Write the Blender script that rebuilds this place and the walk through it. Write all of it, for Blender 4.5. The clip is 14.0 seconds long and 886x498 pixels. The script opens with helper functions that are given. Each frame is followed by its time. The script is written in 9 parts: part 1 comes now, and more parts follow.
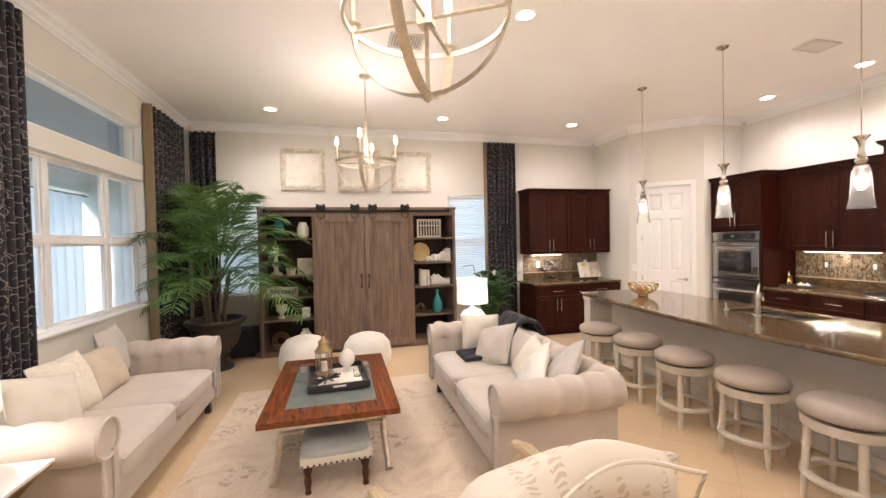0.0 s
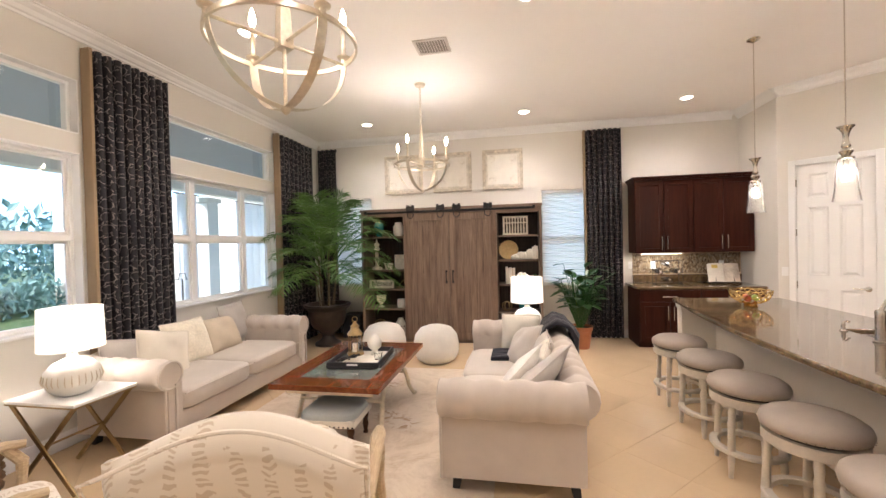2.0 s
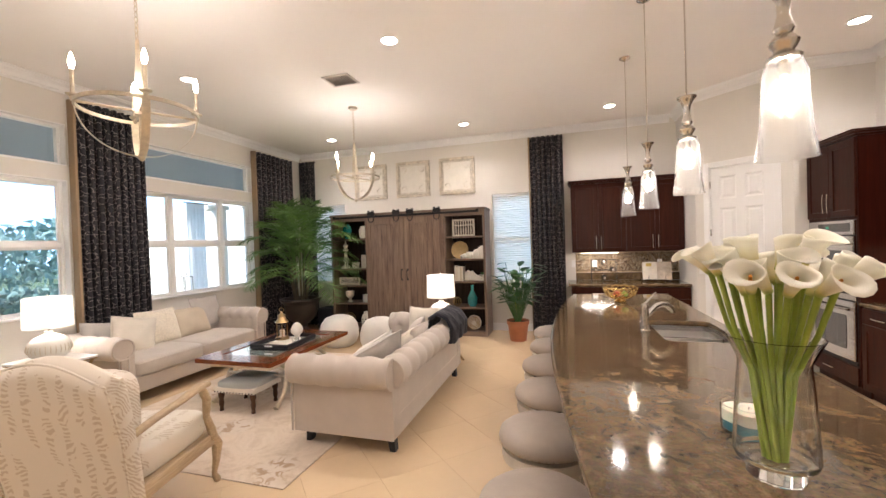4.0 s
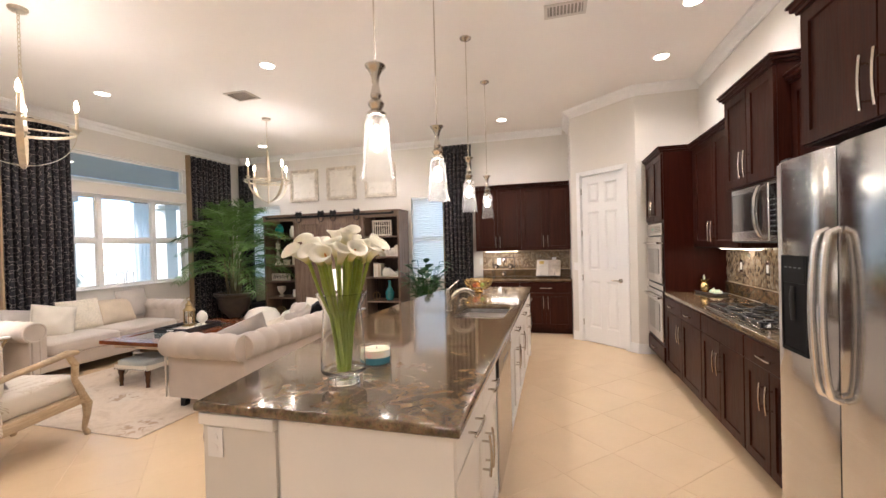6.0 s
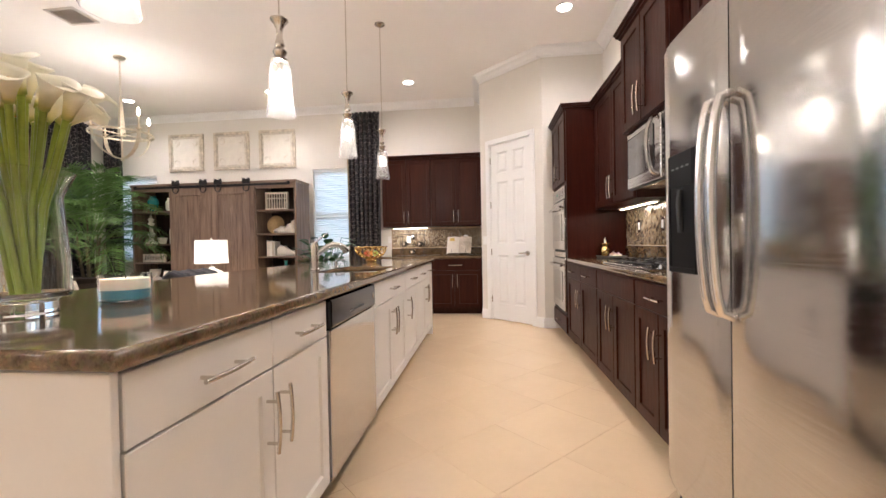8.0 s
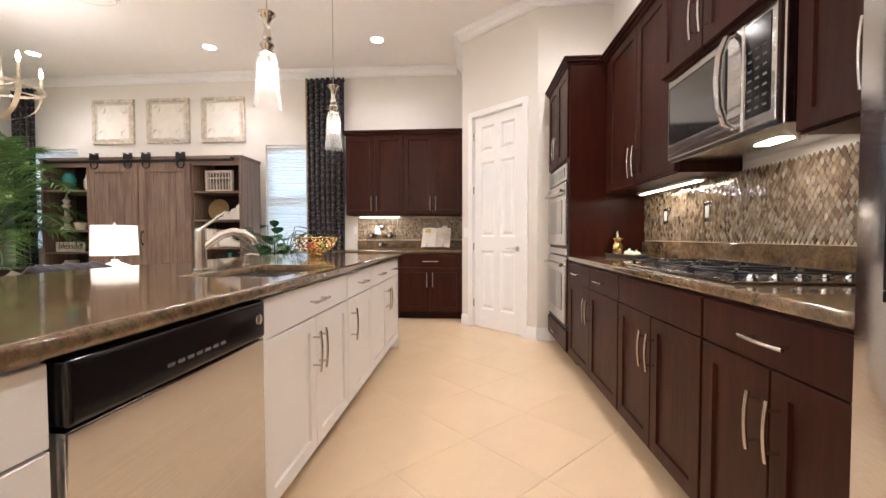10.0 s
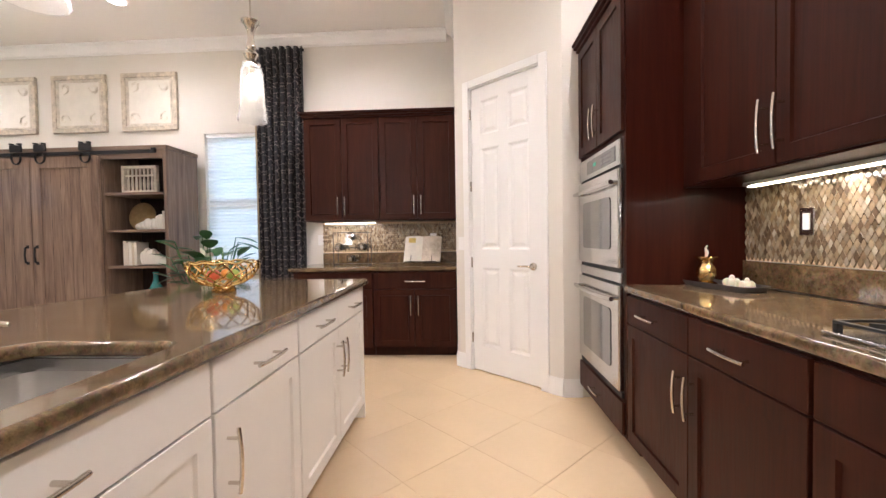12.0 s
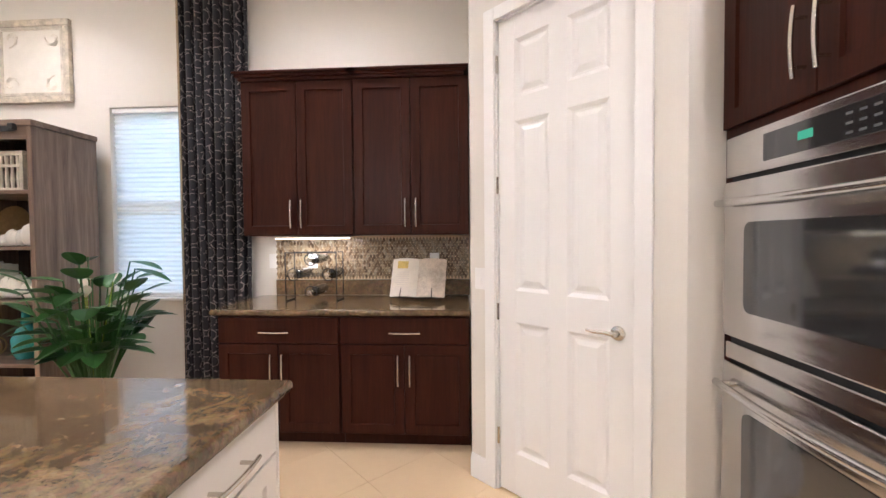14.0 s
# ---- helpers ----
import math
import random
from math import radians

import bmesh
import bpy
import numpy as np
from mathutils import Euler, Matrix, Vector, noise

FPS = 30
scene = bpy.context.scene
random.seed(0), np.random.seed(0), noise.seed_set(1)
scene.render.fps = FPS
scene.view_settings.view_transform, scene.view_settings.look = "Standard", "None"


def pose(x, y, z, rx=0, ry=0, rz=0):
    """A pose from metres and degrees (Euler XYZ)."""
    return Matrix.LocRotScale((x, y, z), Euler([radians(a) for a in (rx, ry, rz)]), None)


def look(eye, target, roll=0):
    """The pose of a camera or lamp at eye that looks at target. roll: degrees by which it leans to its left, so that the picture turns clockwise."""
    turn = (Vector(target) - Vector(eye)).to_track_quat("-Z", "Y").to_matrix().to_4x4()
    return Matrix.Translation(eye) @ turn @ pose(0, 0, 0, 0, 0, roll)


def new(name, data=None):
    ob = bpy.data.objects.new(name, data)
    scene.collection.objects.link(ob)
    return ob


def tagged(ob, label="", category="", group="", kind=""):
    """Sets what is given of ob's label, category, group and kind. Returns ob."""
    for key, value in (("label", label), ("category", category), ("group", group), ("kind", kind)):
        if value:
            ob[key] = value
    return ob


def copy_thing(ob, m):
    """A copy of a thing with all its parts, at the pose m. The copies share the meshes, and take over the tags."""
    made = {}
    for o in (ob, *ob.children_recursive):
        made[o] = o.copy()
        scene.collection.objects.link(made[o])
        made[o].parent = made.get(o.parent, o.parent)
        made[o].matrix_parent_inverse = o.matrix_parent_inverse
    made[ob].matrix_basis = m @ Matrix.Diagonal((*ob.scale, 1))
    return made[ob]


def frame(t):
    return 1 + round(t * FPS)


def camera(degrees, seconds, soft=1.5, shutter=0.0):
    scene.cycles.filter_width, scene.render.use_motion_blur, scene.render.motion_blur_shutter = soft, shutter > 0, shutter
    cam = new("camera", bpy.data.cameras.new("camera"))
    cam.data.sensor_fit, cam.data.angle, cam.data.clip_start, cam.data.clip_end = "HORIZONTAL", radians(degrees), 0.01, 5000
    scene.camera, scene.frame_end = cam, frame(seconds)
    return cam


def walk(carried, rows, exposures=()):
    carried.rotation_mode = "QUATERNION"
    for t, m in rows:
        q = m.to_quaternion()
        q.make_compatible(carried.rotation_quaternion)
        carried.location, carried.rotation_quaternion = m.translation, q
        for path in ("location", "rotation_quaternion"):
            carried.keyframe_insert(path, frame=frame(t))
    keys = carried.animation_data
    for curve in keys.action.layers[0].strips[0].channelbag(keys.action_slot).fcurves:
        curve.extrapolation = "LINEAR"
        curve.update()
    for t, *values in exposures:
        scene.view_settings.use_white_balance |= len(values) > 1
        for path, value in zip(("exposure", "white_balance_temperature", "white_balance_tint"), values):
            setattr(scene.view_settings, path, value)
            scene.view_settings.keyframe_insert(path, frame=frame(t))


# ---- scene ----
cam = camera(95.6, 14.0)
PATH = [
    (0, (1.152, 0.585, 1.683), (1.635, 2.525, 1.643), -1.2),
    (0.5, (1.561, 0.508, 1.673), (1.782, 2.495, 1.638), -1.2),
    (1, (1.94, 0.477, 1.669), (1.899, 2.476, 1.632), -1.1),
    (1.5, (2.276, 0.52, 1.656), (2.053, 2.507, 1.623), -1.2),
    (2, (2.593, 0.463, 1.619), (2.221, 2.428, 1.596), -1.4),
    (2.2, (2.777, 0.459, 1.609), (2.322, 2.406, 1.592), -1.4),
    (4.3, (4.513, 0.112, 1.63), (3.921, 2.022, 1.602), -1.7),
    (4.5, (4.681, 0.058, 1.608), (4.086, 1.967, 1.592), -1.5),
    (5, (5.069, -0.089, 1.61), (4.481, 1.822, 1.596), -1.6),
    (5.5, (5.433, -0.093, 1.593), (4.853, 1.821, 1.574), -1.6),
    (6, (5.743, -0.07, 1.538), (5.208, 1.857, 1.518), -1.5),
    (6.5, (5.921, 0.001, 1.417), (5.446, 1.944, 1.397), -1.4),
    (7, (6.005, 0.157, 1.275), (5.587, 2.113, 1.252), -1.3),
    (7.5, (6.059, 0.345, 1.171), (5.748, 2.321, 1.147), -1.3),
    (8, (6.084, 0.568, 1.114), (5.868, 2.557, 1.088), -1.1),
    (8.2, (6.11, 0.648, 1.115), (5.912, 2.638, 1.085), -1.1),
    (10.3, (6.127, 1.715, 1.097), (5.993, 3.71, 1.036), -0.2),
    (10.5, (6.116, 1.812, 1.097), (5.99, 3.807, 1.05), -1.0),
    (11, (6.106, 2.137, 1.132), (5.989, 4.133, 1.084), -0.9),
    (11.5, (6.099, 2.449, 1.166), (5.988, 4.445, 1.117), -0.9),
    (12, (6.087, 2.834, 1.2), (5.982, 4.831, 1.147), -0.9),
    (12.5, (6.03, 3.231, 1.219), (5.926, 5.228, 1.168), -0.8),
    (13, (6.015, 3.631, 1.247), (5.904, 5.628, 1.189), -0.8),
    (13.5, (6.01, 4.0, 1.278), (5.895, 5.995, 1.217), -0.8),
    (14, (5.99, 4.292, 1.381), (5.872, 6.287, 1.325), -0.5),
]
walk(cam, [(t, look(eye, target, roll)) for t, eye, target, roll in PATH],
     exposures=[(0.0, 1.42, 6450, 10), (4.5, 1.24, 6330, 10), (7.0, 1.35, 6130, 10), (11.0, 1.53, 6060, 10), (14.0, 1.43, 5900, 10)])

# ---- daylight ----
world = bpy.data.worlds.new("world")
scene.world = world
world.use_nodes = True
wn = world.node_tree.nodes
sky = wn.new("ShaderNodeTexSky")
sky.sky_type, sky.sun_disc = "NISHITA", False
sky.sun_elevation, sky.sun_rotation = radians(37), radians(209)
world.node_tree.links.new(sky.outputs[0], wn["Background"].inputs[0])
wn["Background"].inputs[1].default_value = 0.15
sun = new("sun", bpy.data.lights.new("sun", "SUN"))
sun.data.energy, sun.data.angle, sun.data.color = 3.2, radians(10), (1, 0.98, 0.96)
sun.matrix_world = look((-12, -22, 19), (0, 0, 0))

WARM = (1.0, 0.895, 0.87)
RECESSED_W, BULB_W, PENDANT_W, LAMP_W, STRIP_W = 38.0, 2.3, 5.0, 6.0, 2.8


def lamp(name, kind, place, watts, color=WARM, radius=0.05, target=None, cone=150):
    ob = new(name, bpy.data.lights.new(name, kind))
    ob.data.energy, ob.data.color = watts, color
    if kind == "AREA":
        ob.data.shape, ob.data.size, ob.data.size_y = "RECTANGLE", radius[0], radius[1]
    else:
        ob.data.shadow_soft_size = radius
    if kind == "SPOT":
        ob.data.spot_size, ob.data.spot_blend = radians(cone), 1.0
    ob.matrix_world = look(place, target) if target else Matrix.Translation(place)
    return ob


# ---- materials ----
def graph(name):
    m = bpy.data.materials.new(name)
    m.use_nodes = True
    nt = m.node_tree
    return m, nt, nt.nodes["Principled BSDF"], nt.nodes.new("ShaderNodeTexCoord")


def node(nt, kind, links=(), data_type="", blend_type="", operation=""):
    n = nt.nodes.new(kind)
    if data_type:
        n.data_type = data_type
    if blend_type:
        n.blend_type = blend_type
    if operation:
        n.operation = operation
    for slot, source in links:
        if isinstance(source, bpy.types.NodeSocket):
            nt.links.new(source, n.inputs[slot])
        else:
            n.inputs[slot].default_value = source
    return n


def ramp(nt, source, stops):
    n = node(nt, "ShaderNodeValToRGB", [(0, source)])
    while len(n.color_ramp.elements) < len(stops):
        n.color_ramp.elements.new(0.5)
    for e, (at, c) in zip(n.color_ramp.elements, stops):
        e.position, e.color = at, (*c, 1)
    return n.outputs[0]


def tint(c, k):
    return tuple(max(0.0, min(1.0, v * k)) for v in c)


def mat(name, base, rough=0.5, metal=0.0, var=0.08, scale=3.0, fine=90.0, bump=0.05, coat=0.0, stretch=(1, 1, 1),
        sheen=0.0, trans=0.0, subsurf=0.0, emit=None, power=0.0, random_tone=0.0, rough_var=0.08):
    """Base colour with broad and fine variation, gloss variation and relief, at real size."""
    m, nt, b, tc = graph(name)
    mp = node(nt, "ShaderNodeMapping", [(0, tc.outputs["Object"]), (3, stretch)])
    broad = node(nt, "ShaderNodeTexNoise", [(0, mp.outputs[0]), ("Scale", scale), ("Detail", 5.0), ("Roughness", 0.6)])
    small = node(nt, "ShaderNodeTexNoise", [(0, mp.outputs[0]), ("Scale", fine), ("Detail", 3.0)])
    c = ramp(nt, broad.outputs[0], [(0.3, tint(base, 1 - var)), (0.7, tint(base, 1 + var))])
    g = ramp(nt, small.outputs[0], [(0.3, (1 - var * 0.6,) * 3), (0.7, (1 + 0 * var,) * 3)])
    mix = node(nt, "ShaderNodeMix", [(0, 1.0), (6, c), (7, g)], data_type="RGBA", blend_type="MULTIPLY")
    out = mix.outputs[2]
    if random_tone:
        info = node(nt, "ShaderNodeObjectInfo")
        t = ramp(nt, info.outputs["Random"], [(0, (1 - random_tone,) * 3), (1, (1.0,) * 3)])
        out = node(nt, "ShaderNodeMix", [(0, 1.0), (6, out), (7, t)], data_type="RGBA", blend_type="MULTIPLY").outputs[2]
    nt.links.new(out, b.inputs["Base Color"])
    r = node(nt, "ShaderNodeMath", [(0, broad.outputs[0]), (1, rough_var), (2, rough - 0.5 * rough_var)], operation="MULTIPLY_ADD")
    nt.links.new(r.outputs[0], b.inputs["Roughness"])
    b.inputs["Metallic"].default_value = metal
    b.inputs["Coat Weight"].default_value = coat
    b.inputs["Coat Roughness"].default_value = 0.08
    b.inputs["Sheen Weight"].default_value = sheen
    b.inputs["Transmission Weight"].default_value = trans
    b.inputs["Subsurface Weight"].default_value = subsurf
    if emit:
        b.inputs["Emission Color"].default_value = (*emit, 1)
        b.inputs["Emission Strength"].default_value = power
    if bump:
        bp = node(nt, "ShaderNodeBump", [("Strength", bump), ("Distance", 0.004), ("Height", small.outputs[0])])
        nt.links.new(bp.outputs[0], b.inputs["Normal"])
    return m


def glass(name, color=(1, 1, 1), rough=0.0, ior=1.45):
    m, nt, b, tc = graph(name)
    b.inputs["Base Color"].default_value = (*color, 1)
    b.inputs["Transmission Weight"].default_value = 1.0
    b.inputs["Roughness"].default_value = rough
    b.inputs["IOR"].default_value = ior
    return m


def translucent(name, color, share=0.5):
    """Thin cloth or paper that lets light through."""
    m, nt, b, tc = graph(name)
    f = node(nt, "ShaderNodeTexNoise", [(0, tc.outputs["Object"]), ("Scale", 240.0)])
    c = ramp(nt, f.outputs[0], [(0.3, tint(color, 0.95)), (0.7, color)])
    nt.links.new(c, b.inputs["Base Color"])
    b.inputs["Roughness"].default_value = 0.9
    t = node(nt, "ShaderNodeBsdfTranslucent", [(0, c)])
    x = node(nt, "ShaderNodeMixShader", [(0, share), (1, b.outputs[0]), (2, t.outputs[0])])
    nt.links.new(x.outputs[0], nt.nodes["Material Output"].inputs[0])
    return m


def granite(name):
    m, nt, b, tc = graph(name)
    o = tc.outputs["Object"]
    n1 = node(nt, "ShaderNodeTexNoise", [(0, o), ("Scale", 7.0), ("Detail", 8.0), ("Roughness", 0.75), ("Distortion", 0.8)])
    n2 = node(nt, "ShaderNodeTexVoronoi", [(0, o), ("Scale", 85.0)])
    n3 = node(nt, "ShaderNodeTexNoise", [(0, o), ("Scale", 38.0), ("Detail", 8.0), ("Roughness", 0.85)])
    c = ramp(nt, n1.outputs[0], [(0.3, (0.085, 0.056, 0.031)), (0.45, (0.125, 0.083, 0.045)), (0.57, (0.20, 0.137, 0.075)), (0.74, (0.33, 0.235, 0.14))])
    k = ramp(nt, n3.outputs[0], [(0.37, (0.40, 0.36, 0.31)), (0.5, (0.86, 0.84, 0.81)), (0.62, (1.0, 1.0, 1.0))])
    f = node(nt, "ShaderNodeMix", [(0, 1.0), (6, c), (7, k)], data_type="RGBA", blend_type="MULTIPLY")
    s = node(nt, "ShaderNodeMix", [(0, 0.12), (6, f.outputs[2]), (7, n2.outputs["Color"])], data_type="RGBA", blend_type="SOFT_LIGHT")
    nt.links.new(s.outputs[2], b.inputs["Base Color"])
    b.inputs["Roughness"].default_value = 0.09
    b.inputs["Coat Weight"].default_value = 0.3
    b.inputs["Coat Roughness"].default_value = 0.04
    return m


def grained(name, dark, light, axis=2, rough=0.42, coat=0.1, ring=9.0):
    """Wood with grain along one axis."""
    m, nt, b, tc = graph(name)
    st = [ring, ring, ring]
    st[axis] = ring * 0.06
    mp = node(nt, "ShaderNodeMapping", [(0, tc.outputs["Object"]), (3, tuple(st))])
    w = node(nt, "ShaderNodeTexNoise", [(0, mp.outputs[0]), ("Scale", 1.6), ("Detail", 7.0), ("Roughness", 0.65), ("Distortion", 1.6)])
    f = node(nt, "ShaderNodeTexNoise", [(0, mp.outputs[0]), ("Scale", 14.0), ("Detail", 4.0)])
    c = ramp(nt, w.outputs[0], [(0.3, dark), (0.68, light)])
    k = ramp(nt, f.outputs[0], [(0.35, (0.8,) * 3), (0.62, (1.0,) * 3)])
    x = node(nt, "ShaderNodeMix", [(0, 1.0), (6, c), (7, k)], data_type="RGBA", blend_type="MULTIPLY")
    nt.links.new(x.outputs[2], b.inputs["Base Color"])
    r = node(nt, "ShaderNodeMapRange", [(0, f.outputs[0]), (1, 0.3), (2, 0.7), (3, rough - 0.06), (4, rough + 0.08)])
    nt.links.new(r.outputs[0], b.inputs["Roughness"])
    b.inputs["Coat Weight"].default_value = coat
    b.inputs["Specular IOR Level"].default_value = 0.14
    bp = node(nt, "ShaderNodeBump", [("Strength", 0.08), ("Distance", 0.003), ("Height", f.outputs[0])])
    nt.links.new(bp.outputs[0], b.inputs["Normal"])
    return m


def brushed(name, color=(0.64, 0.63, 0.62), rough=0.17, axis=1, sheen=0.03, wave=0.32, pitch=11.0):
    """Stainless steel, brushed along one axis, with a slight waviness of the sheet."""
    m, nt, b, tc = graph(name)
    st = [220.0, 220.0, 220.0]
    st[axis] = 3.0
    mp = node(nt, "ShaderNodeMapping", [(0, tc.outputs["Object"]), (3, tuple(st))])
    f = node(nt, "ShaderNodeTexNoise", [(0, mp.outputs[0]), ("Scale", 1.0), ("Detail", 3.0)])
    wv = node(nt, "ShaderNodeMapping", [(0, tc.outputs["Object"]), (3, (0.9, 0.9, pitch))])
    w = node(nt, "ShaderNodeTexNoise", [(0, wv.outputs[0]), ("Scale", 1.3), ("Detail", 1.5)])
    c = ramp(nt, f.outputs[0], [(0.3, tint(color, 0.9)), (0.7, color)])
    nt.links.new(c, b.inputs["Base Color"])
    r = node(nt, "ShaderNodeMapRange", [(0, f.outputs[0]), (1, 0.2), (2, 0.8), (3, rough - 0.05), (4, rough + 0.06)])
    nt.links.new(r.outputs[0], b.inputs["Roughness"])
    b.inputs["Metallic"].default_value = 1.0
    b1 = node(nt, "ShaderNodeBump", [("Strength", wave), ("Distance", 0.02), ("Height", w.outputs[0])])
    b2 = node(nt, "ShaderNodeBump", [("Strength", sheen), ("Distance", 0.001), ("Height", f.outputs[0]), ("Normal", b1.outputs[0])])
    nt.links.new(b2.outputs[0], b.inputs["Normal"])
    return m


def curtain_cloth(name):
    """Near-black cloth woven with pale scrolling rings, laid out on the unfolded cloth."""
    m, nt, b, tc = graph(name)
    uv = tc.outputs["UV"]
    nz = node(nt, "ShaderNodeTexNoise", [(0, uv), ("Scale", 9.0), ("Detail", 2.0)])
    shift = node(nt, "ShaderNodeVectorMath", [(0, nz.outputs["Color"]), (1, (0.5, 0.5, 0.5))], operation="SUBTRACT")
    sc = node(nt, "ShaderNodeVectorMath", [(0, shift.outputs[0]), ("Scale", 0.035)], operation="SCALE")
    p = node(nt, "ShaderNodeVectorMath", [(0, uv), (1, sc.outputs[0])], operation="ADD")
    mp = node(nt, "ShaderNodeVectorMath", [(0, p.outputs[0]), (1, (8.0, 9.0, 0.0))], operation="MULTIPLY")
    lines = []
    for off, r in (((0, 0, 0), 0.36), ((0.5, 0.42, 0), 0.30)):
        a = node(nt, "ShaderNodeVectorMath", [(0, mp.outputs[0]), (1, off)], operation="ADD")
        fr = node(nt, "ShaderNodeVectorMath", [(0, a.outputs[0])], operation="FRACTION")
        ce = node(nt, "ShaderNodeVectorMath", [(0, fr.outputs[0]), (1, (0.5, 0.5, 0))], operation="SUBTRACT")
        ln = node(nt, "ShaderNodeVectorMath", [(0, ce.outputs[0])], operation="LENGTH")
        d = node(nt, "ShaderNodeMath", [(0, ln.outputs["Value"]), (1, r)], operation="SUBTRACT")
        ab = node(nt, "ShaderNodeMath", [(0, d.outputs[0])], operation="ABSOLUTE")
        lines.append(node(nt, "ShaderNodeMath", [(0, ab.outputs[0]), (1, 0.034)], operation="LESS_THAN").outputs[0])
    any_line = node(nt, "ShaderNodeMath", [(0, lines[0]), (1, lines[1])], operation="MAXIMUM")
    gap = node(nt, "ShaderNodeTexNoise", [(0, uv), ("Scale", 26.0), ("Detail", 1.0)])
    keep = node(nt, "ShaderNodeMath", [(0, gap.outputs[0]), (1, 0.475)], operation="GREATER_THAN")
    both = node(nt, "ShaderNodeMath", [(0, any_line.outputs[0]), (1, keep.outputs[0])], operation="MULTIPLY")
    c = node(nt, "ShaderNodeMix", [(0, both.outputs[0]), (6, (0.0055, 0.0045, 0.0075, 1)), (7, (0.20, 0.168, 0.16, 1))], data_type="RGBA")
    nt.links.new(c.outputs[2], b.inputs["Base Color"])
    b.inputs["Roughness"].default_value = 0.72
    b.inputs["Sheen Weight"].default_value = 0.08
    bp = node(nt, "ShaderNodeBump", [("Strength", 0.2), ("Distance", 0.002), ("Height", both.outputs[0])])
    nt.links.new(bp.outputs[0], b.inputs["Normal"])
    return m


def dashed_cloth(name, ground, mark):
    """Pale cloth with columns of short, stacked, brushed dashes."""
    m, nt, b, tc = graph(name)
    o = tc.outputs["Object"]
    wob = node(nt, "ShaderNodeTexNoise", [(0, o), ("Scale", 9.0), ("Detail", 2.0)])
    sep = node(nt, "ShaderNodeSeparateXYZ", [(0, o)])
    v0 = node(nt, "ShaderNodeMath", [(0, sep.outputs[1]), (1, sep.outputs[2])], operation="ADD")
    u1 = node(nt, "ShaderNodeMath", [(0, sep.outputs[0]), (1, 11.0)], operation="MULTIPLY")
    u2 = node(nt, "ShaderNodeMath", [(0, wob.outputs[0]), (1, u1.outputs[0])], operation="ADD")
    fu = node(nt, "ShaderNodeMath", [(0, u2.outputs[0])], operation="FRACT")
    v1 = node(nt, "ShaderNodeMath", [(0, v0.outputs[0]), (1, 48.0)], operation="MULTIPLY")
    v2 = node(nt, "ShaderNodeMath", [(0, wob.outputs[0]), (1, 5.0)], operation="MULTIPLY")
    v3 = node(nt, "ShaderNodeMath", [(0, v1.outputs[0]), (1, v2.outputs[0])], operation="ADD")
    fv = node(nt, "ShaderNodeMath", [(0, v3.outputs[0])], operation="FRACT")
    jag = node(nt, "ShaderNodeTexNoise", [(0, o), ("Scale", 45.0), ("Detail", 2.0)])
    masks = []
    for f, half, k in ((fu, 0.40, 0.5), (fv, 0.36, 0.35)):
        c = node(nt, "ShaderNodeMath", [(0, f.outputs[0]), (1, 0.5)], operation="SUBTRACT")
        a = node(nt, "ShaderNodeMath", [(0, c.outputs[0])], operation="ABSOLUTE")
        j = node(nt, "ShaderNodeMath", [(0, jag.outputs[0]), (1, k)], operation="MULTIPLY")
        e = node(nt, "ShaderNodeMath", [(0, a.outputs[0]), (1, j.outputs[0])], operation="ADD")
        masks.append(node(nt, "ShaderNodeMath", [(0, e.outputs[0]), (1, half + 0.06)], operation="LESS_THAN"))
    big = node(nt, "ShaderNodeTexNoise", [(0, o), ("Scale", 5.0), ("Detail", 1.0)])
    keep = node(nt, "ShaderNodeMath", [(0, big.outputs[0]), (1, 0.42)], operation="GREATER_THAN")
    mm = node(nt, "ShaderNodeMath", [(0, masks[0].outputs[0]), (1, masks[1].outputs[0])], operation="MULTIPLY")
    m3 = node(nt, "ShaderNodeMath", [(0, mm.outputs[0]), (1, keep.outputs[0])], operation="MULTIPLY")
    f = node(nt, "ShaderNodeTexNoise", [(0, o), ("Scale", 300.0)])
    c = node(nt, "ShaderNodeMix", [(0, m3.outputs[0]), (6, (*ground, 1)), (7, (*mark, 1))], data_type="RGBA")
    nt.links.new(c.outputs[2], b.inputs["Base Color"])
    b.inputs["Roughness"].default_value = 0.85
    b.inputs["Sheen Weight"].default_value = 0.2
    bp = node(nt, "ShaderNodeBump", [("Strength", 0.15), ("Distance", 0.002), ("Height", f.outputs[0])])
    nt.links.new(bp.outputs[0], b.inputs["Normal"])
    return m


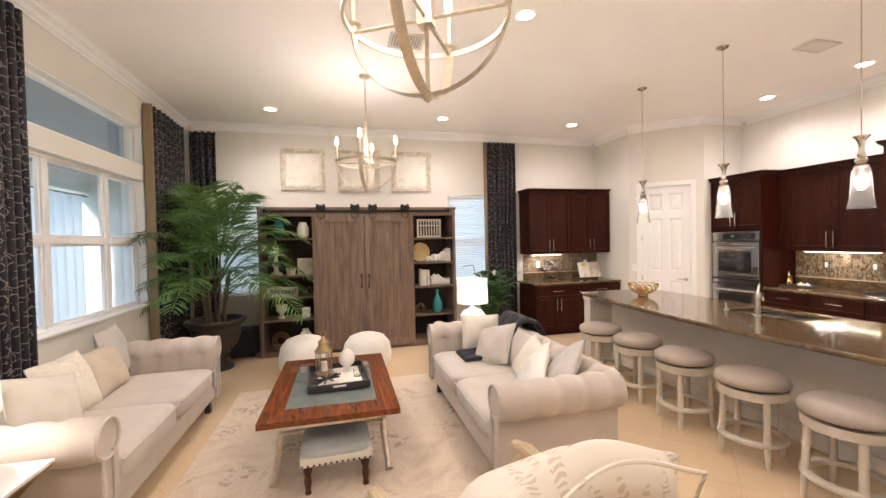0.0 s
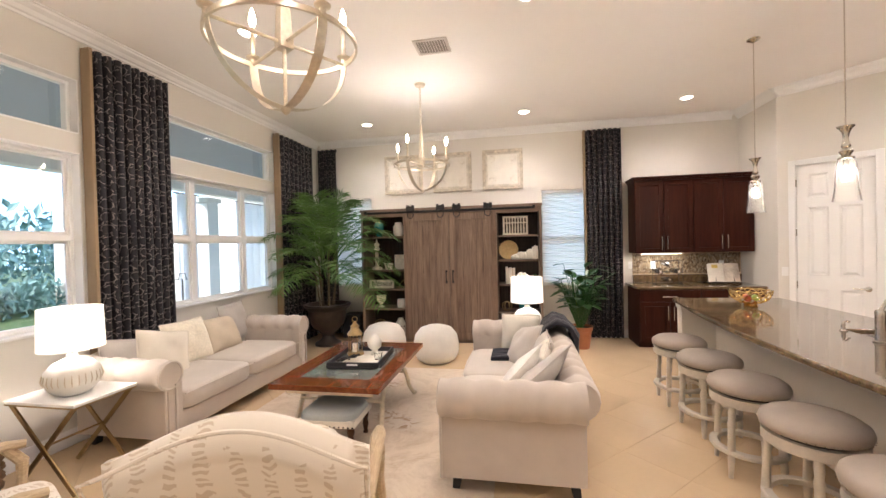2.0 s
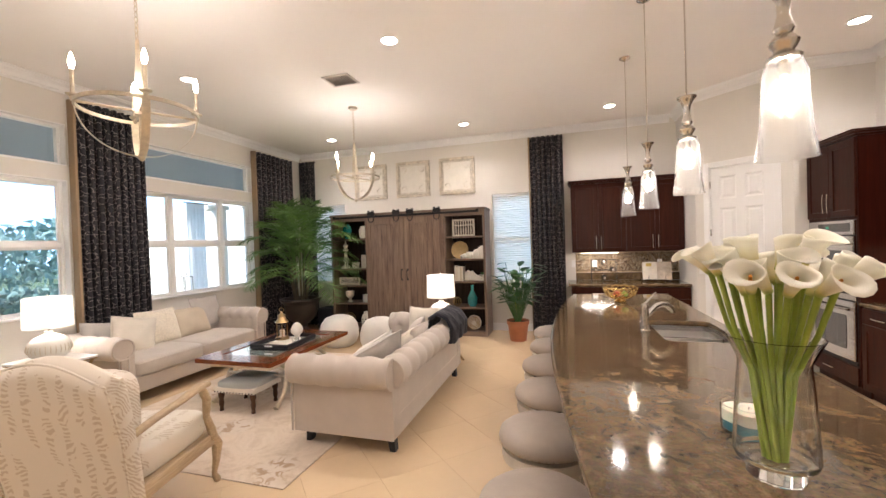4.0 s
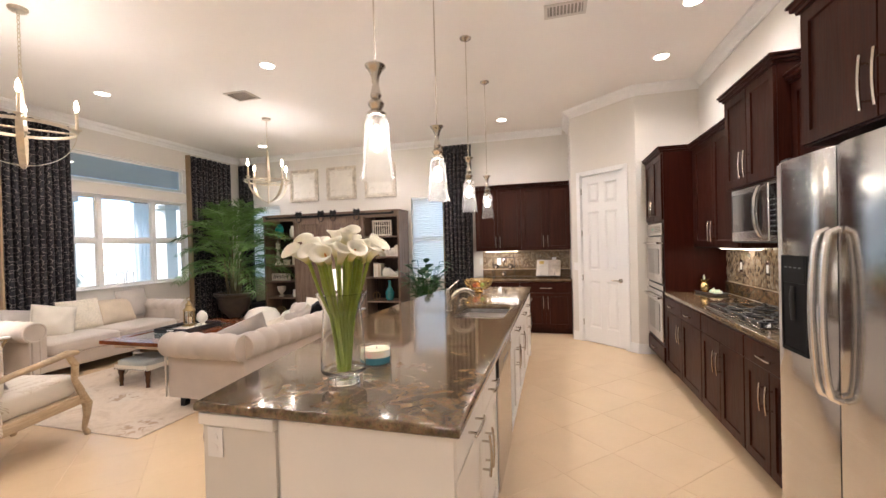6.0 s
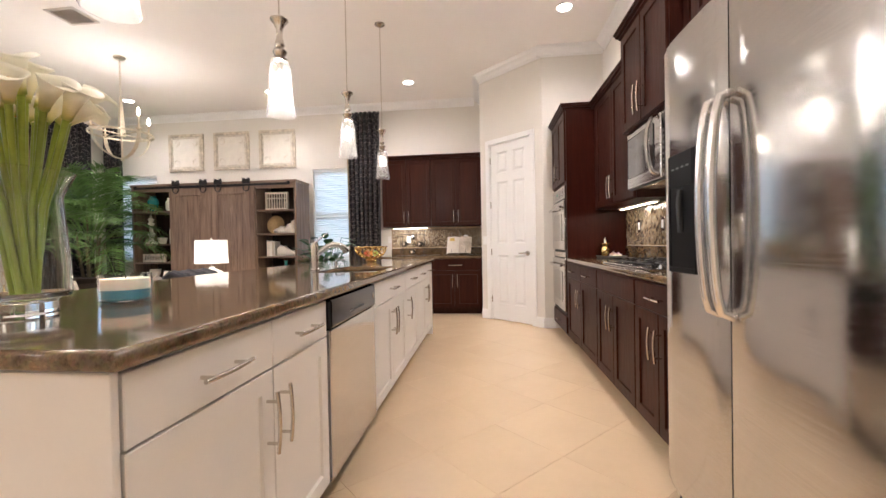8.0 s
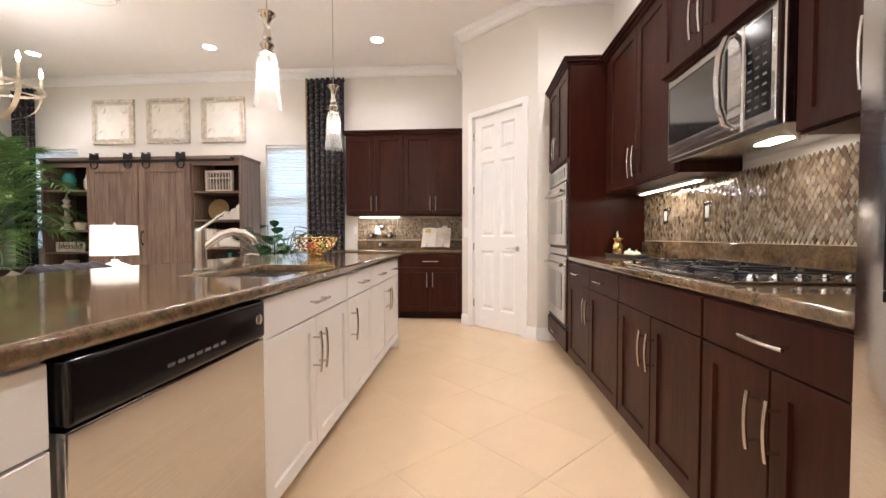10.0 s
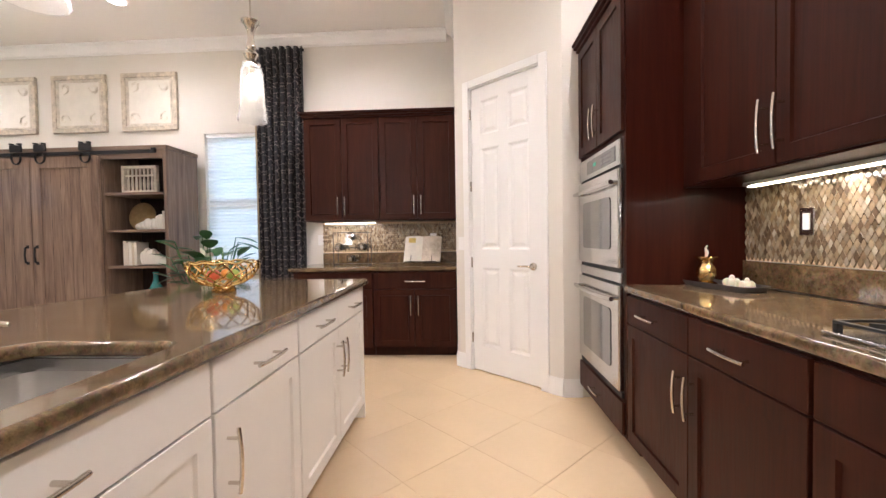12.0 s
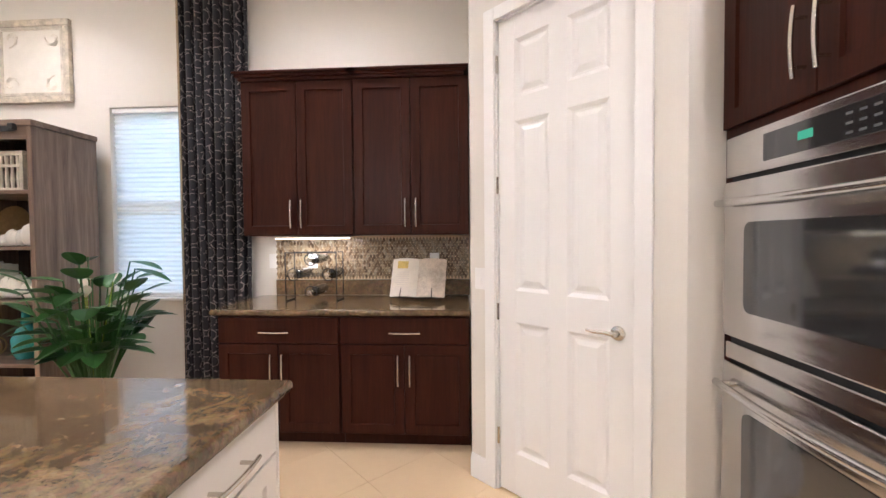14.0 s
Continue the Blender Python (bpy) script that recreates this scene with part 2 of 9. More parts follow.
def calla_cloth(name):
    """Waxy cream spathe, yellow-green where it narrows to the stem."""
    m, nt, b, tc = graph(name)
    xyz = node(nt, "ShaderNodeSeparateXYZ", [(0, tc.outputs["Object"])])
    n = node(nt, "ShaderNodeTexNoise", [(0, tc.outputs["Object"]), ("Scale", 30.0), ("Detail", 3.0)])
    z = node(nt, "ShaderNodeMath", [(0, n.outputs[0]), (1, 0.03), (2, xyz.outputs[2])], operation="MULTIPLY_ADD")
    c = ramp(nt, z.outputs[0], [(0.014, (0.34, 0.40, 0.07)), (0.030, (0.74, 0.66, 0.26)), (0.050, (0.89, 0.83, 0.60)), (0.085, (0.90, 0.87, 0.76))])
    nt.links.new(c, b.inputs["Base Color"])
    b.inputs["Roughness"].default_value = 0.45
    t = node(nt, "ShaderNodeBsdfTranslucent", [(0, c)])
    x = node(nt, "ShaderNodeMixShader", [(0, 0.3), (1, b.outputs[0]), (2, t.outputs[0])])
    nt.links.new(x.outputs[0], nt.nodes["Material Output"].inputs[0])
    return m


def tile_glaze(name, base):
    """Cloudy cream porcelain; each tile takes its own part of the pattern."""
    m, nt, b, tc = graph(name)
    info = node(nt, "ShaderNodeObjectInfo")
    far = node(nt, "ShaderNodeVectorMath", [(0, info.outputs["Location"]), (1, (1.7, 2.3, 0.0))], operation="MULTIPLY")
    p = node(nt, "ShaderNodeVectorMath", [(0, tc.outputs["Object"]), (1, far.outputs[0])], operation="ADD")
    n1 = node(nt, "ShaderNodeTexNoise", [(0, p.outputs[0]), ("Scale", 2.2), ("Detail", 4.0), ("Roughness", 0.5)])
    n2 = node(nt, "ShaderNodeTexNoise", [(0, p.outputs[0]), ("Scale", 24.0), ("Detail", 3.0)])
    c = node(nt, "ShaderNodeMix", [(0, n1.outputs[0]), (6, (*tint(base, 0.92), 1)), (7, (*tint(base, 1.08), 1))], data_type="RGBA").outputs[2]
    k = ramp(nt, n2.outputs[0], [(0.3, (0.985, 0.98, 0.975)), (0.7, (1, 1, 1))])
    x = node(nt, "ShaderNodeMix", [(0, 1.0), (6, c), (7, k)], data_type="RGBA", blend_type="MULTIPLY")
    t = ramp(nt, info.outputs["Random"], [(0, (0.975, 0.97, 0.965)), (1, (1, 1, 1))])
    y = node(nt, "ShaderNodeMix", [(0, 1.0), (6, x.outputs[2]), (7, t)], data_type="RGBA", blend_type="MULTIPLY")
    nt.links.new(y.outputs[2], b.inputs["Base Color"])
    b.inputs["Roughness"].default_value = 0.27
    return m


def rug_cloth(name):
    m, nt, b, tc = graph(name)
    o = tc.outputs["Object"]
    n1 = node(nt, "ShaderNodeTexNoise", [(0, o), ("Scale", 2.2), ("Detail", 6.0), ("Roughness", 0.7), ("Distortion", 1.2)])
    n2 = node(nt, "ShaderNodeTexVoronoi", [(0, o), ("Scale", 2.0)])
    n3 = node(nt, "ShaderNodeTexNoise", [(0, o), ("Scale", 9.0), ("Detail", 5.0), ("Distortion", 2.0)])
    fine = node(nt, "ShaderNodeTexNoise", [(0, o), ("Scale", 260.0)])
    a = ramp(nt, n1.outputs[0], [(0.32, (0.50, 0.39, 0.28)), (0.50, (0.64, 0.53, 0.41)), (0.70, (0.45, 0.325, 0.21))])
    c = ramp(nt, n3.outputs[0], [(0.50, (0.60, 0.51, 0.41)), (0.60, (0.36, 0.235, 0.13))])
    mask = ramp(nt, n2.outputs["Distance"], [(0.22, (1, 1, 1)), (0.40, (0, 0, 0))])
    x = node(nt, "ShaderNodeMix", [(0, mask), (6, a), (7, c)], data_type="RGBA")
    nt.links.new(x.outputs[2], b.inputs["Base Color"])
    b.inputs["Roughness"].default_value = 0.95
    b.inputs["Sheen Weight"].default_value = 0.3
    bp = node(nt, "ShaderNodeBump", [("Strength", 0.4), ("Distance", 0.004), ("Height", fine.outputs[0])])
    nt.links.new(bp.outputs[0], b.inputs["Normal"])
    return m


M = {}
M["wall"] = mat("wall_paint", (0.70, 0.665, 0.605), 0.75, var=0.02, scale=1.2, fine=160, bump=0.12)
M["ceiling"] = mat("ceiling_paint", (0.87, 0.84, 0.80), 0.9, var=0.015, scale=1.0, fine=120, bump=0.2)
M["trim"] = mat("white_trim", (0.82, 0.81, 0.79), 0.35, var=0.015, scale=2, bump=0.02)
M["tile"] = tile_glaze("porcelain_tile", (0.70, 0.53, 0.34))
M["grout"] = mat("grout", (0.68, 0.52, 0.345), 0.9, var=0.08, fine=200, bump=0.2)
M["glass"] = glass("window_glass")
M["clear"] = glass("clear_glass", (0.97, 0.99, 0.98))
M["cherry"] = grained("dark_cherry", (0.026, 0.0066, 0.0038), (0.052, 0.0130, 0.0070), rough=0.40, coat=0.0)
M["cherry_panel"] = grained("red_cherry_panel", (0.032, 0.0060, 0.0031), (0.050, 0.0098, 0.0048), rough=0.34, coat=0.05, ring=5.0)
M["white_cab"] = mat("painted_cabinet", (0.82, 0.785, 0.73), 0.38, var=0.02, scale=3, bump=0.02)
M["granite"] = granite("brown_granite")
M["steel"] = brushed("stainless_steel")
M["fridge_steel"] = brushed("refrigerator_steel", (0.60, 0.59, 0.58), 0.13, axis=0, sheen=0.0, wave=0.11, pitch=5.0)
M["sink_steel"] = mat("sink_steel", (0.72, 0.70, 0.67), 0.34, metal=1, var=0.04, scale=14, bump=0.0, rough_var=0.04)
M["bright_steel"] = mat("satin_steel", (0.80, 0.79, 0.77), 0.24, metal=1, var=0.02, scale=20, bump=0.0, rough_var=0.0)
M["nickel"] = mat("brushed_nickel", (0.62, 0.58, 0.52), 0.26, metal=1, var=0.03, scale=20, bump=0.0, rough_var=0.02)
M["champagne"] = mat("champagne_leaf", (0.68, 0.60, 0.47), 0.33, metal=0.85, var=0.12, scale=30, bump=0.05)
M["gold"] = mat("polished_gold", (0.83, 0.60, 0.26), 0.18, metal=1, var=0.08, scale=25, bump=0.02)
M["brass"] = mat("antique_brass", (0.42, 0.30, 0.15), 0.36, metal=1, var=0.15, scale=30, bump=0.05)
M["iron"] = mat("black_iron", (0.022, 0.02, 0.02), 0.5, metal=0.6, var=0.2, scale=20, bump=0.1)
M["black"] = mat("black_gloss", (0.008, 0.008, 0.009), 0.12, var=0.1, bump=0.0)
M["dispenser"] = mat("dispenser_plastic", (0.006, 0.006, 0.007), 0.55, var=0.1, bump=0.0)
M["dispenser"].node_tree.nodes["Principled BSDF"].inputs["Specular IOR Level"].default_value = 0.12
M["black_rough"] = mat("black_plastic", (0.015, 0.015, 0.016), 0.5, var=0.1)
M["oven_glass"] = mat("smoked_glass", (0.03, 0.032, 0.034), 0.06, var=0.05, bump=0.0, coat=1.0)
M["barn"] = grained("weathered_oak", (0.135, 0.090, 0.066), (0.30, 0.212, 0.158), axis=2, rough=0.42, coat=0.12, ring=7)
M["barn_h"] = grained("weathered_oak_rail", (0.12, 0.080, 0.058), (0.26, 0.182, 0.134), axis=0, rough=0.5, ring=7)
# the barn oak at about a fifth brightness: recess shade put into the colour
M["barn_shade"] = grained("shaded_oak", (0.030, 0.020, 0.016), (0.060, 0.041, 0.032), axis=2, rough=0.6)
M["mahogany"] = grained("mahogany", (0.10, 0.024, 0.009), (0.26, 0.075, 0.026), axis=1, rough=0.2, coat=0.6)
M["linen"] = mat("oatmeal_linen", (0.54, 0.47, 0.405), 0.88, var=0.06, scale=4, fine=420, bump=0.25, sheen=0.25)
M["linen_seat"] = mat("oatmeal_linen_seat", (0.56, 0.495, 0.43), 0.88, var=0.06, scale=4, fine=420, bump=0.25, sheen=0.25)
M["cream"] = mat("cream_cloth", (0.72, 0.66, 0.56), 0.9, var=0.06, scale=5, fine=380, bump=0.25, sheen=0.2)
M["ivory"] = mat("ivory_knit", (0.78, 0.74, 0.67), 0.92, var=0.05, scale=6, fine=150, bump=0.6, sheen=0.2)
M["grey_cloth"] = mat("grey_cloth", (0.50, 0.46, 0.42), 0.9, var=0.08, scale=5, fine=380, bump=0.25, sheen=0.2)
M["tan_cloth"] = mat("sand_cloth", (0.60, 0.51, 0.39), 0.9, var=0.08, scale=5, fine=300, bump=0.3)
M["fur"] = mat("ivory_fur", (0.80, 0.73, 0.60), 0.95, var=0.12, scale=40, fine=140, bump=1.0, sheen=0.4)
M["navy"] = mat("charcoal_throw", (0.018, 0.017, 0.024), 0.95, var=0.25, scale=9, fine=260, bump=0.6, sheen=0.15)
M["chair_cloth"] = dashed_cloth("dashed_armchair_cloth", (0.70, 0.63, 0.53), (0.55, 0.455, 0.345))
M["bleached"] = grained("bleached_wood", (0.45, 0.33, 0.20), (0.62, 0.49, 0.33), axis=1, rough=0.55, ring=14)
M["stool_wood"] = mat("antique_white_wood", (0.60, 0.54, 0.45), 0.5, var=0.10, scale=9, fine=60, bump=0.08)
M["stool_seat"] = mat("taupe_vinyl", (0.40, 0.335, 0.275), 0.6, var=0.07, scale=6, fine=220, bump=0.15)
M["curtain"] = curtain_cloth("black_scroll_curtain")
M["lining"] = mat("tan_lining", (0.30, 0.215, 0.13), 0.85, var=0.08, fine=300, bump=0.2)
M["rug"] = rug_cloth("faded_floral_rug")
M["leaf"] = mat("palm_leaf", (0.13, 0.25, 0.055), 0.42, var=0.35, scale=3.5, fine=60, bump=0.05, random_tone=0.3)
M["leaf2"] = mat("lily_leaf", (0.042, 0.125, 0.030), 0.32, var=0.3, scale=6, fine=60, bump=0.05)
M["stem"] = mat("green_stem", (0.27, 0.34, 0.04), 0.4, var=0.2, scale=8)
M["trunk"] = mat("palm_trunk", (0.13, 0.10, 0.06), 0.8, var=0.3, scale=14, bump=0.4)
M["urn"] = mat("dark_bronze_urn", (0.045, 0.032, 0.024), 0.45, var=0.3, scale=8, bump=0.15)
M["terracotta"] = mat("terracotta", (0.38, 0.135, 0.06), 0.55, var=0.12, scale=8, bump=0.1)
M["soil"] = mat("soil", (0.035, 0.025, 0.018), 0.95, var=0.3, scale=40, bump=0.8)
M["calla"] = calla_cloth("calla_spathe")
M["petal"] = mat("calla_petal", (0.85, 0.82, 0.70), 0.5, var=0.06, scale=12, subsurf=0.15)
M["ceramic"] = mat("white_ceramic", (0.78, 0.75, 0.68), 0.3, var=0.04, scale=12, coat=0.2)
M["marble"] = mat("white_marble", (0.83, 0.81, 0.78), 0.18, var=0.05, scale=3)
M["teal"] = mat("teal_glaze", (0.035, 0.24, 0.25), 0.2, var=0.2, scale=9, coat=0.5)
M["paper"] = mat("book_paper", (0.72, 0.67, 0.58), 0.85, var=0.08, scale=12)
M["distressed"] = mat("distressed_white", (0.68, 0.62, 0.52), 0.7, var=0.22, scale=14, bump=0.2)
M["panel_cream"] = mat("pressed_tin_cream", (0.76, 0.72, 0.64), 0.6, var=0.06, scale=8, bump=0.15)
M["gilt_edge"] = mat("worn_gilt", (0.62, 0.545, 0.43), 0.6, var=0.3, scale=18, bump=0.25)
M["bulb"] = mat("lit_bulb", (1, 0.9, 0.75), 0.4, emit=(1.0, 0.86, 0.66), power=28)
M["can_glow"] = mat("lit_lens", (1, 0.95, 0.88), 0.4, emit=(1.0, 0.90, 0.76), power=14)
M["strip"] = mat("lit_strip", (1, 0.92, 0.8), 0.4, emit=(1.0, 0.84, 0.60), power=7)
M["shade"] = translucent("linen_shade", (0.93, 0.92, 0.90), 0.6)
M["blind"] = translucent("cellular_blind", (0.95, 0.90, 0.83), 0.78)
M["blind_low"] = translucent("pleated_blind", (0.94, 0.88, 0.80), 0.74)
M["vent"] = mat("vent_metal", (0.62, 0.57, 0.52), 0.45, var=0.04)
M["key"] = mat("key_print", (0.11, 0.11, 0.11), 0.5, var=0.05, bump=0.0)
M["vent_back"] = mat("vent_duct", (0.30, 0.27, 0.24), 0.8, var=0.1)
M["outlet"] = mat("outlet_plastic", (0.80, 0.79, 0.77), 0.3, var=0.02)
M["ink"] = mat("dark_ink", (0.05, 0.045, 0.04), 0.7)
M["basket"] = mat("wicker", (0.20, 0.12, 0.06), 0.8, var=0.3, scale=30, bump=0.6)
M["fruit_r"] = mat("red_fruit", (0.45, 0.07, 0.025), 0.35, var=0.3, scale=12)
M["fruit_o"] = mat("orange_fruit", (0.62, 0.24, 0.03), 0.4, var=0.15, scale=14)
M["fruit_g"] = mat("green_fruit", (0.25, 0.36, 0.06), 0.35, var=0.2, scale=12)
M["wine"] = mat("dark_bottle_glass", (0.01, 0.012, 0.01), 0.08, coat=1.0, bump=0.0)
M["candle_glass"] = mat("blue_candle_glass", (0.08, 0.30, 0.38), 0.12, var=0.15, scale=10, trans=0.35, bump=0.0)
M["wax"] = mat("cream_wax", (0.82, 0.76, 0.62), 0.5, subsurf=0.3)
M["lanai"] = mat("stucco", (0.74, 0.72, 0.67), 0.9, var=0.04, fine=60, bump=0.4)
M["lanai_ceiling"] = mat("porch_ceiling", (0.33, 0.37, 0.42), 0.85, var=0.04, bump=0.1)
M["paver"] = mat("paver", (0.50, 0.46, 0.40), 0.85, var=0.12, scale=4, bump=0.3)
M["sheer"] = translucent("outdoor_drape", (0.86, 0.88, 0.90), 0.4)
M["lawn"] = mat("lawn", (0.07, 0.12, 0.04), 0.9, var=0.3, scale=1.5, fine=40, bump=0.5)
M["hedge"] = mat("hedge_leaf", (0.22, 0.36, 0.33), 0.6, var=0.35, scale=2.0)
M["twinkle"] = mat("string_light", (1, 0.9, 0.7), 0.5, emit=(1.0, 0.86, 0.62), power=3)


def random_mosaic():
    """Glass and stone slips, each of a tone of its own."""
    m, nt, b, tc = graph("mosaic_slip")
    info = node(nt, "ShaderNodeObjectInfo")
    isl = node(nt, "ShaderNodeNewGeometry")
    s = node(nt, "ShaderNodeMath", [(0, info.outputs["Random"]), (1, isl.outputs["Random Per Island"])], operation="ADD")
    fr = node(nt, "ShaderNodeMath", [(0, s.outputs[0])], operation="FRACT")
    c = ramp(nt, fr.outputs[0], [(0.0, (0.10, 0.066, 0.040)), (0.2, (0.17, 0.115, 0.068)), (0.42, (0.29, 0.205, 0.12)), (0.62, (0.40, 0.32, 0.215)), (0.8, (0.21, 0.16, 0.105)), (1.0, (0.47, 0.40, 0.30))])
    f = node(nt, "ShaderNodeTexNoise", [(0, tc.outputs["Object"]), ("Scale", 40.0), ("Detail", 4.0)])
    k = ramp(nt, f.outputs[0], [(0.3, (0.7,) * 3), (0.7, (1.0,) * 3)])
    x = node(nt, "ShaderNodeMix", [(0, 1.0), (6, c), (7, k)], data_type="RGBA", blend_type="MULTIPLY")
    nt.links.new(x.outputs[2], b.inputs["Base Color"])
    b.inputs["Roughness"].default_value = 0.14
    b.inputs["Coat Weight"].default_value = 0.7
    return m


M["mosaic"] = random_mosaic()
# emission of the far ring, an added source of blue daylight
M["sky_glow"] = mat("daylight_glow", (0.5, 0.5, 0.5), 1.0, emit=(0.38, 0.64, 1.0), power=1.3)

# ---- mesh tools ----
def part(name, bm, material, parent=None, label="", sharp=35):
    """Links a bmesh as one mesh object under a thing or a part."""
    bmesh.ops.recalc_face_normals(bm, faces=bm.faces)
    me = bpy.data.meshes.new(name)
    bm.to_mesh(me)
    bm.free()
    me.materials.append(material)
    me.shade_smooth()
    me.set_sharp_from_angle(angle=radians(sharp))
    ob = new(name, me)
    ob.parent = parent
    if sharp == 35 and len(me.polygons) > 6:
        wn2 = ob.modifiers.new("even_shading", "WEIGHTED_NORMAL")
        wn2.keep_sharp = True
    if label:
        ob["label"] = label
    return ob


def thing(name, place, turn=0, label="", category="", group="", kind=""):
    ob = new(name)
    ob.empty_display_size = 0.1
    ob.matrix_basis = pose(*place, 0, 0, turn)
    return tagged(ob, label, category, group, kind)


def bmn():
    return bmesh.new()


def box(bm, lo, hi, bevel=0.0, seg=2):
    vs = [bm.verts.new((x, y, z)) for x in (lo[0], hi[0]) for y in (lo[1], hi[1]) for z in (lo[2], hi[2])]
    fs = [bm.faces.new([vs[i] for i in q]) for q in ((0, 1, 3, 2), (4, 6, 7, 5), (0, 4, 5, 1), (2, 3, 7, 6), (0, 2, 6, 4), (1, 5, 7, 3))]
    if bevel:
        es = {e for f in fs for e in f.edges}
        bmesh.ops.bevel(bm, geom=list(es), offset=bevel, segments=seg, affect="EDGES", profile=0.5)
    return bm


def lathe(bm, prof, n=24, at=(0, 0, 0), sx=1.0, sy=1.0, rib=0, ribdepth=0.0):
    loop = len(prof) > 3 and prof[0] == prof[-1]
    rings = []
    for r, z in (prof[:-1] if loop else prof):
        ring = []
        for i in range(n):
            a = 2 * math.pi * i / n
            rr = r * (1 + ribdepth * math.cos(rib * a)) if rib else r
            ring.append(bm.verts.new((at[0] + rr * sx * math.cos(a), at[1] + rr * sy * math.sin(a), at[2] + z)))
        rings.append(ring)
    if loop:
        rings.append(rings[0])
    for a, b in zip(rings, rings[1:]):
        for i in range(n):
            bm.faces.new((a[i], a[(i + 1) % n], b[(i + 1) % n], b[i]))
    if loop:
        return bm
    for ring, r in ((rings[0], prof[0][0]), (rings[-1], prof[-1][0])):
        if r > 1e-4:
            bm.faces.new(ring)
    return bm


def tube(bm, pts, r, n=8, closed=False, flat=1.0):
    """A round bar along points; r is one radius or one for each point."""
    pts = [Vector(p) for p in pts]
    k = len(pts)
    rings = []
    up = Vector((0, 0, 1))
    last = None
    for i, p in enumerate(pts):
        a = pts[i - 1] if (i or closed) else p
        b = pts[(i + 1) % k] if (i < k - 1 or closed) else p
        d = (b - a).normalized()
        s = last - d * last.dot(d) if last else d.cross(up if abs(d.z) < 0.95 else Vector((1, 0, 0)))
        s.normalize()
        last = s
        u = s.cross(d)
        rr = r[i] if isinstance(r, (list, tuple)) else r
        rings.append([bm.verts.new(p + s * rr * math.cos(2 * math.pi * j / n) + u * rr * flat * math.sin(2 * math.pi * j / n)) for j in range(n)])
    m = k if closed else k - 1
    for i in range(m):
        a, b = rings[i], rings[(i + 1) % k]
        for j in range(n):
            bm.faces.new((a[j], a[(j + 1) % n], b[(j + 1) % n], b[j]))
    if not closed:
        bm.faces.new(rings[0])
        bm.faces.new(rings[-1])
    return bm


def bar(bm, a, b, w, d, side=(1, 0, 0)):
    """A flat bar from a to b, w wide along side and d deep across it."""
    a, b, s = Vector(a), Vector(b), Vector(side)
    ax = (b - a).normalized()
    s = (s - ax * s.dot(ax)).normalized()
    t = ax.cross(s)
    vs = [bm.verts.new(p + s * w / 2 * i + t * d / 2 * j) for p in (a, b) for i, j in ((-1, -1), (1, -1), (1, 1), (-1, 1))]
    for q in ((0, 1, 2, 3), (7, 6, 5, 4), (0, 4, 5, 1), (1, 5, 6, 2), (2, 6, 7, 3), (3, 7, 4, 0)):
        bm.faces.new([vs[i] for i in q])
    return bm


def prism(bm, outline, axis, lo, hi):
    """A 2D outline pushed along an axis (the other two axes in order)."""
    def at(p, v):
        q = list(p)
        q.insert(axis, v)
        return q
    a = [bm.verts.new(at(p, lo)) for p in outline]
    b = [bm.verts.new(at(p, hi)) for p in outline]
    n = len(outline)
    for i in range(n):
        bm.faces.new((a[i], a[(i + 1) % n], b[(i + 1) % n], b[i]))
    bm.faces.new(a)
    bm.faces.new(b)
    return bm


def pad(bm, c, r, p=2.6, nu=28, nv=14):
    """A rounded block (super-ellipsoid), for cushions and stones."""
    def sp(v):
        return math.copysign(abs(v) ** (2 / p), v)
    rows = []
    for j in range(nv + 1):
        b = math.pi * (j / nv - 0.5)
        rows.append([bm.verts.new((c[0] + r[0] * sp(math.cos(b)) * sp(math.cos(2 * math.pi * i / nu)),
                                   c[1] + r[1] * sp(math.cos(b)) * sp(math.sin(2 * math.pi * i / nu)),
                                   c[2] + r[2] * sp(math.sin(b)))) for i in range(nu)])
    for a, b in zip(rows, rows[1:]):
        for i in range(nu):
            bm.faces.new((a[i], a[(i + 1) % nu], b[(i + 1) % nu], b[i]))
    bmesh.ops.remove_doubles(bm, verts=[v for row in (rows[0], rows[-1]) for v in row], dist=1e-4)
    return bm


def ring_pts(r, n, z=0.0, c=(0, 0)):
    return [(c[0] + r * math.cos(2 * math.pi * i / n), c[1] + r * math.sin(2 * math.pi * i / n), z) for i in range(n)]


# ---- the room: plan ----
W, E, N, S, TOP = -1.16, 7.58, 7.54, -3.2, 3.59   # inner faces of the walls, ceiling height
T = 0.2
WIN = [(1.18, 3.34), (4.02, 6.18)]                # west windows, along y
NWIN = [(-1.0, -0.08), (2.99, 3.90)]              # north windows, along x


